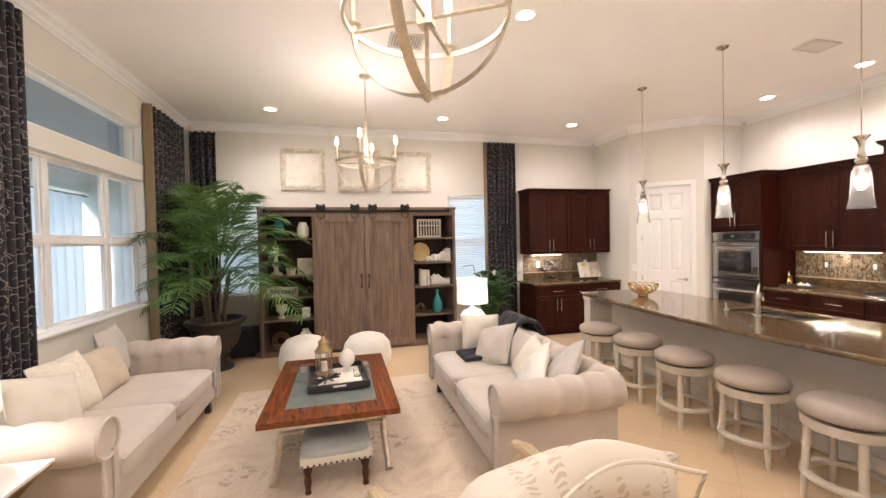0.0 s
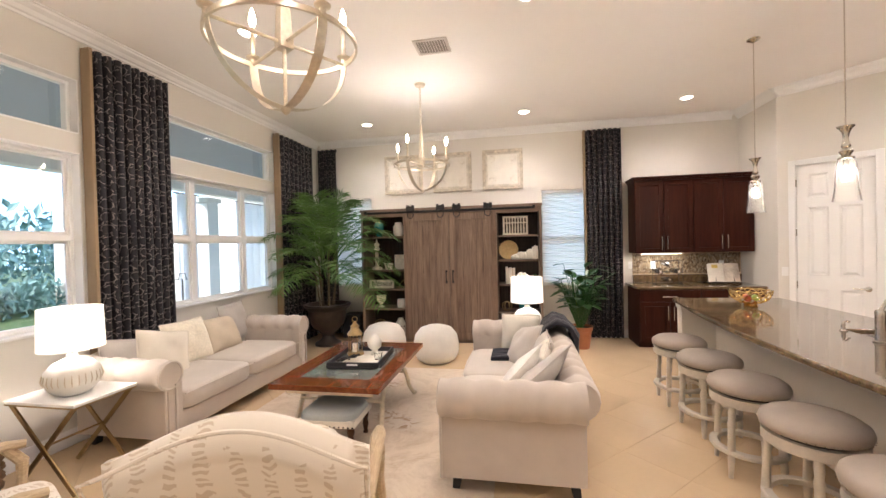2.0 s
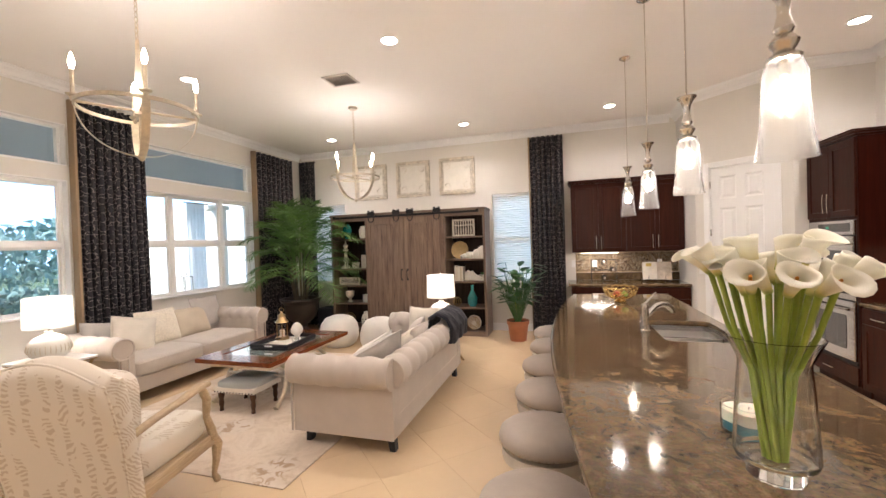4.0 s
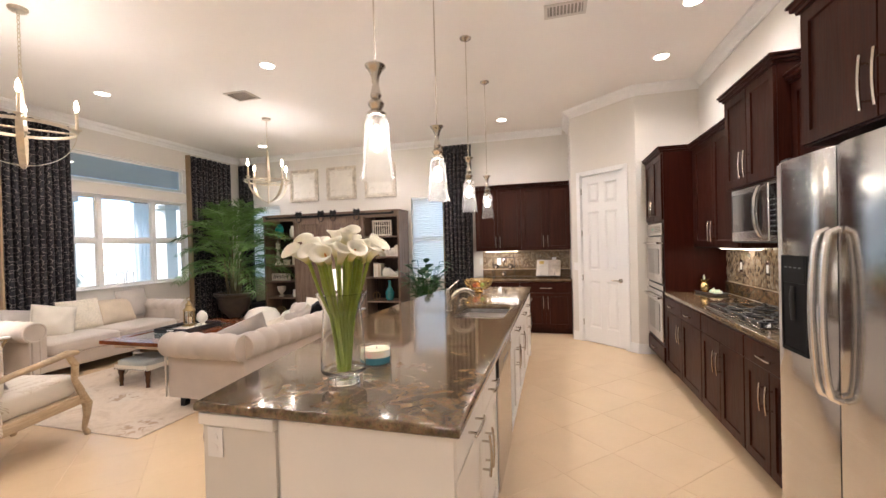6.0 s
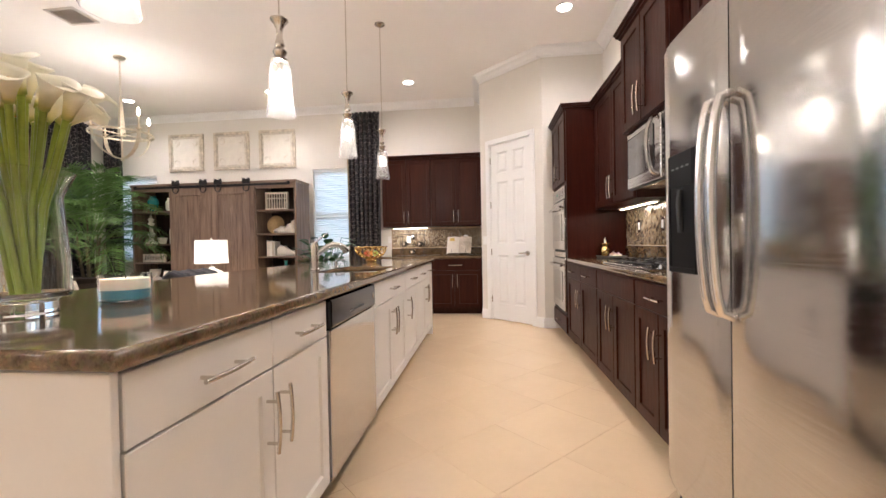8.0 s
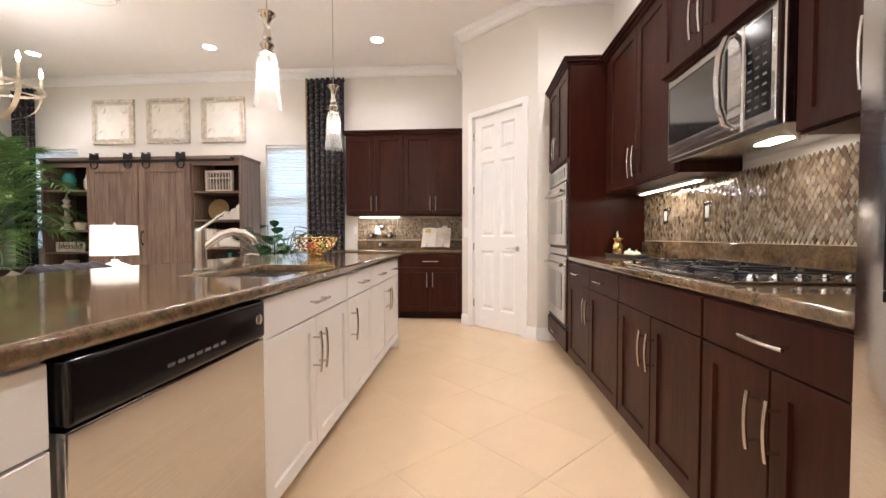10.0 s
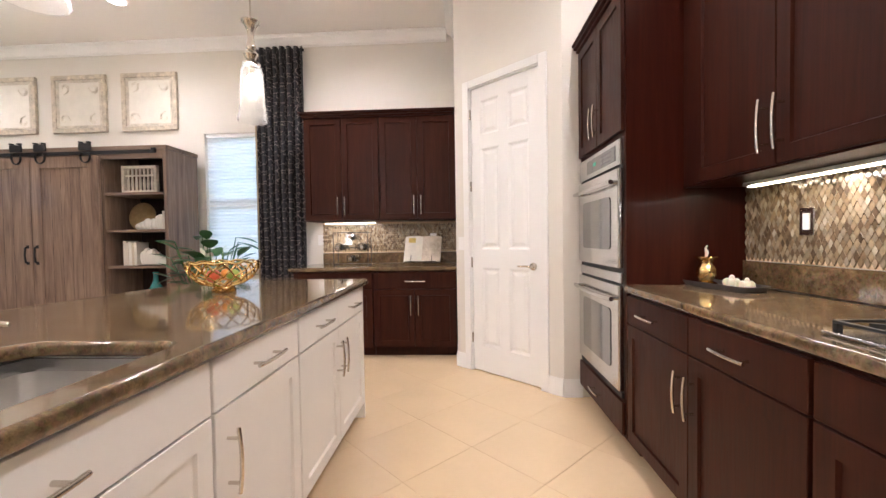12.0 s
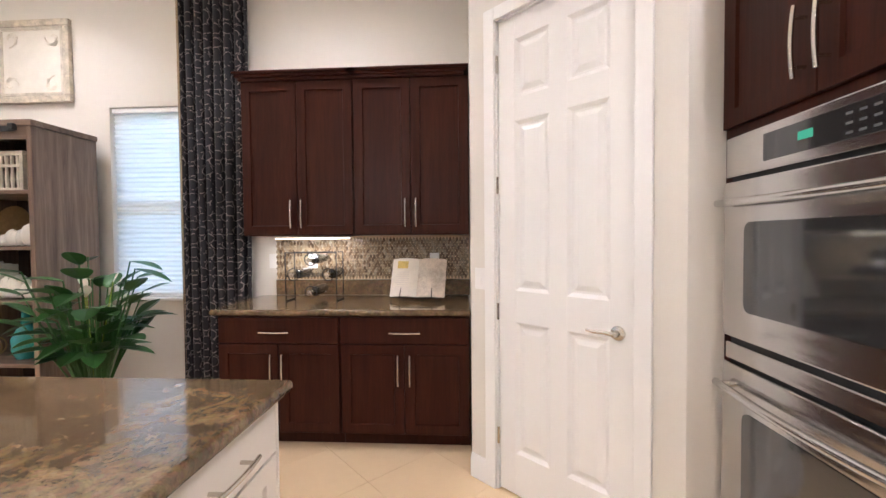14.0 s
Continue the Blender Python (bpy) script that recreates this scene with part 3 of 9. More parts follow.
def wall_with_holes(name, axis, at, thick, lo, hi, holes, label):
    """A wall across axis (0: x, 1: y) at its inner face, as a ring of blocks round its openings."""
    bm = bmn()
    cuts = sorted({lo, hi, *[v for h in holes for v in h[:2]]})
    for a, b in zip(cuts, cuts[1:]):
        mid = (a + b) / 2
        col = sorted([(h[2], h[3]) for h in holes if h[0] < mid < h[1]])
        z = 0.0
        spans = []
        for z0, z1 in col:
            spans.append((z, z0))
            z = z1
        spans.append((z, TOP + 0.15))
        for z0, z1 in spans:
            if z1 - z0 > 0.001:
                q0, q1 = sorted((at, at + thick))
                if axis == 0:
                    box(bm, (q0, a, z0), (q1, b, z1))
                else:
                    box(bm, (a, q0, z0), (b, q1, z1))
    bmesh.ops.remove_doubles(bm, verts=bm.verts, dist=1e-5)
    return tagged(part(name, bm, M["wall"]), label, "wall", kind="structure")


LOW, MID0, MID1, HIGH = 0.98, 2.49, 2.655, 3.13
wall_with_holes("wall_west", 0, W, -T, S - T, N + T, [(a, b, z0, z1) for a, b in WIN for z0, z1 in ((LOW, MID0), (MID1, HIGH))],
                "greige painted wall with two tall triple windows")
wall_with_holes("wall_north", 1, N, T, W, E, [(a, b, 0.90, 2.50) for a, b in NWIN], "greige painted wall behind the bookcase")
wall_with_holes("wall_east", 0, E, T, S - T, N + T, [], "greige painted kitchen wall above dark cabinets")
wall_with_holes("wall_south", 1, S, -T, W, E, [], "plain greige painted wall")

# pantry corner: west side, door side at 45 degrees, south side
PX, PY = 6.015, 5.855
D0, D1 = Vector((6.015, 6.605)), Vector((6.82, 5.855))   # ends of the slanted wall
DA, DB = D0 + (D1 - D0) * 0.161, D0 + (D1 - D0) * 0.836  # door opening
tagged(part("wall_pantry_west", box(bmn(), (PX, 6.605, 0), (PX + 0.12, N, TOP + 0.1)), M["wall"]), "greige painted pantry wall beside the sideboard", "wall", kind="structure")
tagged(part("wall_pantry_south", box(bmn(), (6.82, PY, 0), (E, PY + 0.12, TOP + 0.1)), M["wall"]), "greige painted pantry wall behind the oven tower", "wall", kind="structure")
bm = bmn()
nrm = Vector((0.75, 0.805)).normalized() * 0.12


def slab(bm, a, b, z0, z1, depth=nrm):
    prism(bm, [tuple(a), tuple(b), tuple(b + depth), tuple(a + depth)], 2, z0, z1)


DOOR_H = 2.535
slab(bm, D0, DA, 0, TOP + 0.1)
slab(bm, DB, D1, 0, TOP + 0.1)
slab(bm, DA, DB, DOOR_H, TOP + 0.1)
tagged(part("wall_pantry", bm, M["wall"]), "greige painted slanted pantry wall round the door", "wall", kind="structure")

bm = box(bmn(), (W - T, S - T, TOP), (E + T, N + T, TOP + 0.2))
tagged(part("ceiling", bm, M["ceiling"]), "flat white painted ceiling", "ceiling", kind="structure")


# crown moulding, one run to each wall
def crown(name, a, b, inward):
    """A stepped cove along the top of a wall from a to b; inward is the way into the room."""
    a, b, w = Vector((*a, 0)), Vector((*b, 0)), Vector((*inward, 0)).normalized()
    prof = [(0, -0.115), (0.012, -0.115), (0.016, -0.095), (0.030, -0.085), (0.050, -0.055), (0.085, -0.032), (0.092, -0.016), (0.105, -0.012), (0.105, 0), (0, 0)]
    bm = bmn()
    rows = [[bm.verts.new(p + w * (u + 0.001) + Vector((0, 0, TOP + z - 0.002))) for u, z in prof] for p in (a, b)]
    for i in range(len(prof)):
        j = (i + 1) % len(prof)
        bm.faces.new((rows[0][i], rows[0][j], rows[1][j], rows[1][i]))
    bm.faces.new(rows[0])
    bm.faces.new(rows[1])
    tagged(part(name, bm, M["trim"], sharp=20), "white crown moulding under the ceiling", "moulding", kind="structure")


crown("trim_west", (W, S), (W, N), (1, 0))
crown("trim_north", (W + 0.1, N), (PX - 0.1, N), (0, -1))
crown("trim_pantry_west", (PX, N), (PX, 6.565), (-1, 0))
crown("trim_pantry", D0, D1, -nrm)
crown("trim_pantry_south", (6.75, PY), (E, PY), (0, -1))
crown("trim_east", (E, S), (E, PY - 0.1), (-1, 0))
crown("trim_south", (W + 0.1, S), (E - 0.1, S), (0, 1))


def skirting(name, a, b, inward, h=0.135):
    a, b, w = Vector((*a, 0)), Vector((*b, 0)), Vector((*inward, 0)).normalized()
    prof = [(0, 0.001), (0.016, 0.001), (0.016, h - 0.03), (0.010, h - 0.012), (0.006, h), (0, h)]
    bm = bmn()
    rows = [[bm.verts.new(p + w * (u + 0.001) + Vector((0, 0, z))) for u, z in prof] for p in (a, b)]
    for i in range(len(prof)):
        j = (i + 1) % len(prof)
        bm.faces.new((rows[0][i], rows[0][j], rows[1][j], rows[1][i]))
    bm.faces.new(rows[0])
    bm.faces.new(rows[1])
    tagged(part(name, bm, M["trim"], sharp=20), "white painted baseboard", "baseboard", kind="structure")


CAS = 0.062
sl = (D1 - D0).normalized()
skirting("baseboard_west", (W, S), (W, N), (1, 0))
skirting("baseboard_north", (W, N), (4.33, N), (0, -1))
skirting("baseboard_pantry_west", D0, DA - sl * CAS, -nrm)
skirting("baseboard_pantry_east", DB + sl * CAS, D1, -nrm)
skirting("baseboard_pantry_south", D1, (6.955, PY), (0, -1))
skirting("baseboard_south", (W, S), (E, S), (0, 1))
skirting("baseboard_east", (E, S), (E, 1.36), (-1, 0))


# ---- windows ----
def west_window(name, y0, y1):
    win = thing(name, (W, 0, 0), label="white framed triple window with a transom above", category="window", kind="structure")
    xo, xi = -0.15, -0.085                    # frame depth inside the wall

    def frame_of(z0, z1, bars, w=0.04):
        bm = bmn()
        box(bm, (xo, y0, z0), (xi, y0 + w, z1), 0.004, 1)
        box(bm, (xo, y1 - w, z0), (xi, y1, z1), 0.004, 1)
        box(bm, (xo, y0 + w, z0), (xi, y1 - w, z0 + w), 0.004, 1)
        box(bm, (xo, y0 + w, z1 - w), (xi, y1 - w, z1), 0.004, 1)
        for y in bars:
            box(bm, (xo, y - 0.038, z0 + w), (xi, y + 0.038, z1 - w), 0.004, 1)
        return bm
    bars = (y0 + 0.63, y1 - 0.63)
    part("window_frame", frame_of(LOW, MID0, bars), M["trim"], win)
    part("transom_frame", frame_of(MID1, HIGH, ()), M["trim"], win)
    edges = [y0 + 0.04, bars[0] - 0.038, bars[0] + 0.038, bars[1] - 0.038, bars[1] + 0.038, y1 - 0.04]
    for a, b in zip(edges[::2], edges[1::2]):
        bm = bmn()
        box(bm, (xo + 0.008, a + 0.001, 1.725), (xi + 0.006, b - 0.001, 1.785), 0.004, 1)
        part("meeting_rail", bm, M["trim"], win)
        for z0, z1 in ((LOW + 0.04, 1.725), (1.785, MID0 - 0.04)):
            bm = bmn()
            for q in ((a, z0, a + 0.018, z1), (b - 0.022, z0, b, z1), (a + 0.022, z0, b - 0.022, z0 + 0.022), (a + 0.022, z1 - 0.022, b - 0.022, z1)):
                box(bm, (xo + 0.02, q[0], q[1]), (xi - 0.02, q[2], q[3]))
            part("sash", bm, M["trim"], win)
            p = part("pane", box(bmn(), (-0.122, a + 0.02, z0 + 0.02), (-0.118, b - 0.02, z1 - 0.02)), M["glass"], win)
            p.visible_shadow = False
    p = part("pane", box(bmn(), (-0.122, y0 + 0.035, MID1 + 0.035), (-0.118, y1 - 0.035, HIGH - 0.035)), M["glass"], win)
    p.visible_shadow = False
    part("window_sill", box(bmn(), (xi + 0.001, y0 + 0.002, LOW - 0.002), (0.035, y1 - 0.002, LOW + 0.022), 0.006, 2), M["trim"], win)
    bm = bmn()                                  # inner return lining
    for z0, z1 in ((LOW + 0.022, MID0), (MID1, HIGH)):
        box(bm, (xi + 0.001, y0 + 0.001, z0), (-0.001, y0 + 0.012, z1))
        box(bm, (xi + 0.001, y1 - 0.012, z0), (-0.001, y1 - 0.001, z1))
        box(bm, (xi + 0.001, y0 + 0.012, z1 - 0.012), (-0.001, y1 - 0.012, z1 - 0.001))
    box(bm, (xi + 0.001, y0 + 0.012, MID1 + 0.001), (-0.001, y1 - 0.012, MID1 + 0.012))
    part("window_lining", bm, M["trim"], win)


for i, (a, b) in enumerate(WIN):
    west_window("window_%d" % (i + 1), a, b)


def north_window(name, x0, x1):
    win = thing(name, (0, N, 0), label="white framed window with its pleated blind drawn down", category="window", kind="structure")
    bm = bmn()
    for q in ((x0, 0.90, x0 + 0.05, 2.5), (x1 - 0.05, 0.9, x1, 2.5), (x0 + 0.05, 0.9, x1 - 0.05, 0.95), (x0 + 0.05, 2.45, x1 - 0.05, 2.5), (x0 + 0.05, 1.67, x1 - 0.05, 1.72)):
        box(bm, (q[0], 0.09, q[1]), (q[2], 0.15, q[3]))
    part("window_frame", bm, M["trim"], win)
    p = part("pane", box(bmn(), (x0 + 0.05, 0.118, 0.95), (x1 - 0.05, 0.122, 2.45)), M["glass"], win)
    p.visible_shadow = False
    part("window_sill", box(bmn(), (x0 - 0.03, -0.035, 0.872), (x1 + 0.03, 0.088, 0.898), 0.005, 1), M["trim"], win)
    part("head_rail", box(bmn(), (x0 + 0.006, 0.012, 2.455), (x1 - 0.006, 0.06, 2.497), 0.004, 1), M["trim"], win)
    for z0, z1, material, label in ((1.62, 2.455, M["blind"], "sheer upper blind"), (0.905, 1.615, M["blind_low"], "pleated lower blind")):
        bm = bmn()
        n = int((z1 - z0) / 0.02)
        rows = [[bm.verts.new((x, 0.035 + (0.009 if i % 2 else -0.009), z0 + (z1 - z0) * i / n)) for x in (x0 + 0.012, x1 - 0.012)] for i in range(n + 1)]
        for r, q in zip(rows, rows[1:]):
            bm.faces.new((r[0], r[1], q[1], q[0]))
        part("blind", bm, material, win, label, sharp=5)
    part("blind_rail", box(bmn(), (x0 + 0.01, 0.02, 1.606), (x1 - 0.01, 0.052, 1.626), 0.003, 1), M["trim"], win)


for i, (a, b) in enumerate(NWIN):
    north_window("window_%d" % (i + 3), a, b)


# ---- pantry door ----
def six_panel_door():
    """Local: x along the door from hinge to latch, y into the pantry, z up."""
    w = (DB - DA).length
    turn = math.degrees(math.atan2(sl.y, sl.x))
    d = thing("door_1", (DA.x, DA.y, 0), turn, "tall white six-panel pantry door, closed", "door", kind="structure")
    fy = 0.012
    x0, x1, z0, z1 = 0.018, w - 0.018, 0.012, DOOR_H - 0.016
    st, mu = 0.105, 0.095
    xs = [(x0 + st, (x0 + x1) / 2 - mu / 2), ((x0 + x1) / 2 + mu / 2, x1 - st)]
    zs = [(0.235, 0.935), (1.10, 1.98), (2.10, 2.40)]
    bm = bmn()
    box(bm, (x0, fy, z0), (x0 + st, fy + 0.04, z1), 0.002, 1)
    box(bm, (x1 - st, fy, z0), (x1, fy + 0.04, z1), 0.002, 1)
    box(bm, (xs[0][1], fy + 0.0005, z0), (xs[1][0], fy + 0.04, z1))
    zz = [z0] + [v for a in zs for v in a] + [z1]
    for a, b in zip(zz[::2], zz[1::2]):
        for u, v in xs:
            box(bm, (u, fy + 0.001, a), (v, fy + 0.04, b))
    part("door_leaf", bm, M["trim"], d)
    for u, v in xs:
        for a, b in zs:
            bm = bmn()
            depth = [(0.0, 0.002), (0.018, 0.014), (0.030, 0.014), (0.055, 0.004)]
            loops = []
            for ins, dy in depth:
                loops.append([bm.verts.new((x, fy + dy, z)) for x, z in ((u + ins, a + ins), (v - ins, a + ins), (v - ins, b - ins), (u + ins, b - ins))])
            for p, q in zip(loops, loops[1:]):
                for i in range(4):
                    bm.faces.new((p[i], p[(i + 1) % 4], q[(i + 1) % 4], q[i]))
            bm.faces.new(loops[-1])
            part("panel", bm, M["trim"], d, sharp=15)
    bm = bmn()
    c = CAS
    for q in ((-c, 0, 0.008, DOOR_H + c), (w - 0.008, 0, w + c, DOOR_H + c), (0.008, DOOR_H - 0.008, w - 0.008, DOOR_H + c)):
        box(bm, (q[0], -0.020, q[1] + 0.002), (q[2], -0.001, q[3]), 0.005, 2)
    part("casing", bm, M["trim"], d)
    bm = bmn()
    for q in ((0.001, 0, 0.016, DOOR_H - 0.001), (w - 0.016, 0, w - 0.001, DOOR_H - 0.001), (0.016, DOOR_H - 0.014, w - 0.016, DOOR_H - 0.001)):
        box(bm, (q[0], 0.0, q[1] + 0.002), (q[2], 0.119, q[3]))
    part("jamb", bm, M["trim"], d)
    for z in (0.30, 0.98, 1.66, 2.30):
        bm = bmn()
        tube(bm, [(0.014, 0.004, z - 0.045), (0.014, 0.004, z + 0.045)], 0.008, 10)
        part("hinge", bm, M["nickel"], d)
    bm = bmn()
    lathe(bm, [(0.0, 0.0), (0.032, 0.002), (0.030, 0.010), (0.014, 0.014), (0.012, 0.05), (0.0, 0.052)], 20)
    bmesh.ops.rotate(bm, verts=bm.verts, cent=(0, 0, 0), matrix=Matrix.Rotation(radians(90), 3, "X"))
    bmesh.ops.translate(bm, verts=bm.verts, vec=(x1 - 0.065, fy, 0.965))
    hx = x1 - 0.065
    tube(bm, [(hx, fy - 0.045, 0.965), (hx - 0.04, fy - 0.05, 0.970), (hx - 0.09, fy - 0.048, 0.965), (hx - 0.125, fy - 0.042, 0.968)], [0.010, 0.009, 0.008, 0.006], 10)
    part("lever_handle", bm, M["nickel"], d, "satin nickel lever handle")
    return d


six_panel_door()

# ---- ceiling fittings ----
# the last four, at negative y, are unseen lights added behind the camera
CANS = [(0.21, 3.755), (2.705, 3.755), (0.21, 6.68), (2.705, 6.68), (4.94, 6.65), (6.945, 4.96), (6.945, 3.88), (6.945, 2.4), (0.21, 0.8), (2.705, 0.8), (5.2, -0.6), (2.7, -2.0), (6.4, -2.0), (0.2, -2.0)]
can = thing("recessed_light", (*CANS[0], TOP), label="round white recessed ceiling light, lit", category="ceiling light", group="recessed ceiling lights")
part("trim_ring", lathe(bmn(), [(0.072, -0.001), (0.098, -0.001), (0.100, -0.006), (0.090, -0.010), (0.074, -0.008), (0.072, -0.001)], 32), M["trim"], can)
part("lens", lathe(bmn(), [(0.0, -0.004), (0.05, -0.005), (0.0725, -0.003)], 28), M["can_glow"], can)
for x, y in CANS[1:]:
    copy_thing(can, pose(x, y, TOP))
for x, y in CANS:
    lamp("recessed_lamp", "SPOT", (x, y, TOP - 0.03), RECESSED_W, radius=0.06, target=(x, y, 0), cone=150)


def ceiling_vent(x, y, w, d, turn=0):
    v = thing("ceiling_vent", (x, y, TOP), turn, "beige louvred air vent in the ceiling", "vent")
    bm = bmn()
    for q in ((-w / 2, -d / 2, w / 2, -d / 2 + 0.03), (-w / 2, d / 2 - 0.03, w / 2, d / 2), (-w / 2, -d / 2 + 0.03, -w / 2 + 0.03, d / 2 - 0.03), (w / 2 - 0.03, -d / 2 + 0.03, w / 2, d / 2 - 0.03)):
        box(bm, (q[0], q[1], -0.014), (q[2], q[3], -0.001), 0.003, 1)
    part("frame", bm, M["vent"], v)
    part("backing", box(bmn(), (-w / 2 + 0.03, -d / 2 + 0.03, -0.003), (w / 2 - 0.03, d / 2 - 0.03, -0.001)), M["vent_back"], v)
    n = int((w - 0.08) / 0.026)
    for i in range(n):
        bm = bmn()
        xx = -w / 2 + 0.045 + (w - 0.09) * i / (n - 1)
        bar(bm, (xx, -d / 2 + 0.032, -0.009), (xx, d / 2 - 0.032, -0.009), 0.002, 0.014, (1, 0, 0.8))
        part("slat", bm, M["vent"], v)


ceiling_vent(1.79, 4.39, 0.34, 0.30)
ceiling_vent(5.88, 3.66, 0.36, 0.22)

# ---- kitchen: cabinets ----
def shaker(bm, x0, x1, z0, z1, y=0.0, t=0.02, rail=0.062):
    """A framed door with a sunk panel; its face looks to -y at y - t."""
    if z1 - z0 < 0.25:
        box(bm, (x0, y - t, z0), (x1, y, z1), 0.0025, 1)
        return bm
    loops = []
    for ins, dy in ((0.0, 0.0), (0.0, -t + 0.002), (0.002, -t), (rail, -t), (rail + 0.004, -t + 0.011)):
        loops.append([bm.verts.new((x, y + dy, z)) for x, z in ((x0 + ins, z0 + ins), (x1 - ins, z0 + ins), (x1 - ins, z1 - ins), (x0 + ins, z1 - ins))])
    for a, b in zip(loops, loops[1:]):
        for i in range(4):
            bm.faces.new((a[i], a[(i + 1) % 4], b[(i + 1) % 4], b[i]))
    bm.faces.new(loops[0])
    bm.faces.new(loops[-1])
    return bm


def bow_handle(parent, x, z, length, upright, y, arch=0.007):
    bm = bmn()
    h = length / 2
    out = y - 0.034
    pts = []
    for i in range(9):
        k = -1 + 2 * i / 8
        o = out - arch * (1 - k * k)
        pts.append((x, o, z + k * h) if upright else (x + k * h, o, z))
    tube(bm, pts, 0.0062, 8)
    for k in (-0.68, 0.68):
        o = out - arch * (1 - k * k)
        p = (x, 0, z + k * h) if upright else (x + k * h, 0, z)
        tube(bm, [(p[0], y, p[2]), (p[0], o, p[2])], 0.0052, 8)
    part("handle", bm, M["nickel"], parent, "bowed satin nickel bar handle", sharp=80)


def cabinet(name, place, turn, w, d, z0, z1, fronts, material, label, group, toe=0.0, handle=0.17):
    """fronts: (kind, x0, x1, z0, z1, handle x, handle z) with kind d (door), w (drawer) or p (plain front)."""
    c = thing(name, place, turn, label, "cabinet", group)
    bm = bmn()
    box(bm, (0.001, 0.0, z0 + toe), (w - 0.001, d, z1))
    if toe:
        box(bm, (0.001, 0.07, z0 + 0.001), (w - 0.001, d, z0 + toe))
    part("body", bm, material, c)
    for kind, a, b, e, f, hx, hz in fronts:
        g = 0.003
        p = part({"d": "door", "w": "drawer", "p": "front_panel"}[kind], shaker(bmn(), a + g, b - g, e + g, f - g, -0.001), material, c)
        if hx is not None:
            bow_handle(p, hx, hz, handle, kind == "d", -0.021)
    return c


def cornice(name, outline, z, material, parent):
    """A stepped cornice: an outline as (x, y) pairs, grown outwards row by row."""
    bm = bmn()
    x0, y0, x1, y1 = outline
    for g, a, b in ((0.012, 0.0, 0.022), (0.030, 0.0215, 0.045), (0.042, 0.0445, 0.062)):
        box(bm, (x0 - g, y0 - g, z + a), (x1 + g, y1, z + b), 0.004, 1)
    part(name, bm, material, parent)


CH, CT = 0.891, 0.935                                  # underside and top of the worktops
DR = 0.732                                             # bottom of the drawer row
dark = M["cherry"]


def pair(x0, x1, z0, z1, up=True, zh=None):
    """Two doors that meet in the middle, with handles side by side."""
    m = (x0 + x1) / 2
    z = zh if zh is not None else (z1 - 0.16 if up else z0 + 0.15)
    return [("d", x0, m, z0, z1, m - 0.038, z), ("d", m, x1, z0, z1, m + 0.038, z)]


# east run: local x runs south from the oven tower
EX = 6.972
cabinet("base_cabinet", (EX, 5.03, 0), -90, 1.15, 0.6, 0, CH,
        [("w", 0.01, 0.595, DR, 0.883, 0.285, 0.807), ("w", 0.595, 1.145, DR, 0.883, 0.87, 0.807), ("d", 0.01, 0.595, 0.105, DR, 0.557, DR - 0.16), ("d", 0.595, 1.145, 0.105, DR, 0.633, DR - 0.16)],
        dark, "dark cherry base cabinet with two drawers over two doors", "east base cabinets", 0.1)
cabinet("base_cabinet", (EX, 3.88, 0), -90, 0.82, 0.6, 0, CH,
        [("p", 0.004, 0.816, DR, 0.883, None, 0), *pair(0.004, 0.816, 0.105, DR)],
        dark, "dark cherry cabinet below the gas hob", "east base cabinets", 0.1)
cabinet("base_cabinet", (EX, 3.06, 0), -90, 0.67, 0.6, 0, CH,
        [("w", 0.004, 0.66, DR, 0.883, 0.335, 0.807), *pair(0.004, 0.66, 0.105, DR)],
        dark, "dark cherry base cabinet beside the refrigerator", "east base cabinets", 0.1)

c = cabinet("wall_cabinet", (7.25, 5.03, 0), -90, 1.195, 0.325, 1.445, 2.52, [("d", 0.13, 0.655, 1.45, 2.515, 0.617, 1.60), ("d", 0.655, 1.185, 1.45, 2.515, 0.693, 1.60)], dark,
            "dark cherry wall cabinet with two doors", "east wall cabinets", handle=0.2)
cornice("cornice", (0.0, -0.02, 1.195, 0.32), 2.52, dark, c)
c = cabinet("wall_cabinet", (7.16, 3.83, 0), -90, 0.79, 0.415, 1.925, 2.66, pair(0.005, 0.785, 1.93, 2.655, False), dark,
            "taller dark cherry cabinet above the microwave", "east wall cabinets", handle=0.2)
cornice("cornice", (0.0, -0.02, 0.79, 0.41), 2.66, dark, c)
c = cabinet("wall_cabinet", (7.25, 3.037, 0), -90, 0.625, 0.325, 1.445, 2.52, pair(0.005, 0.62, 1.45, 2.515, False), dark,
            "dark cherry wall cabinet beside the refrigerator", "east wall cabinets", handle=0.2)
cornice("cornice", (0.0, -0.02, 0.625, 0.32), 2.52, dark, c)
c = cabinet("wall_cabinet", (6.985, 2.40, 0), -90, 1.02, 0.59, 1.985, 2.66, pair(0.01, 1.01, 1.99, 2.655, False), dark,
            "deep dark cherry cabinet over the refrigerator", "east wall cabinets", handle=0.22)
cornice("cornice", (0.0, -0.02, 1.02, 0.585), 2.66, dark, c)
tagged(part("refrigerator_side_panel", box(bmn(), (6.94, 1.345, 0.001), (7.575, 1.372, 2.655), 0.002, 1), dark), "dark cherry end panel beside the refrigerator", "panel")

# oven tower
tower = thing("oven_cabinet", (6.955, 5.853, 0), -90, "tall dark cherry cabinet holding a double oven", "cabinet")
bm = bmn()
TW = 0.82
box(bm, (0.001, 0.07, 0.001), (TW, 0.62, 0.1))
box(bm, (0.03, 0.001, 0.1), (TW - 0.03, 0.62, 0.295))
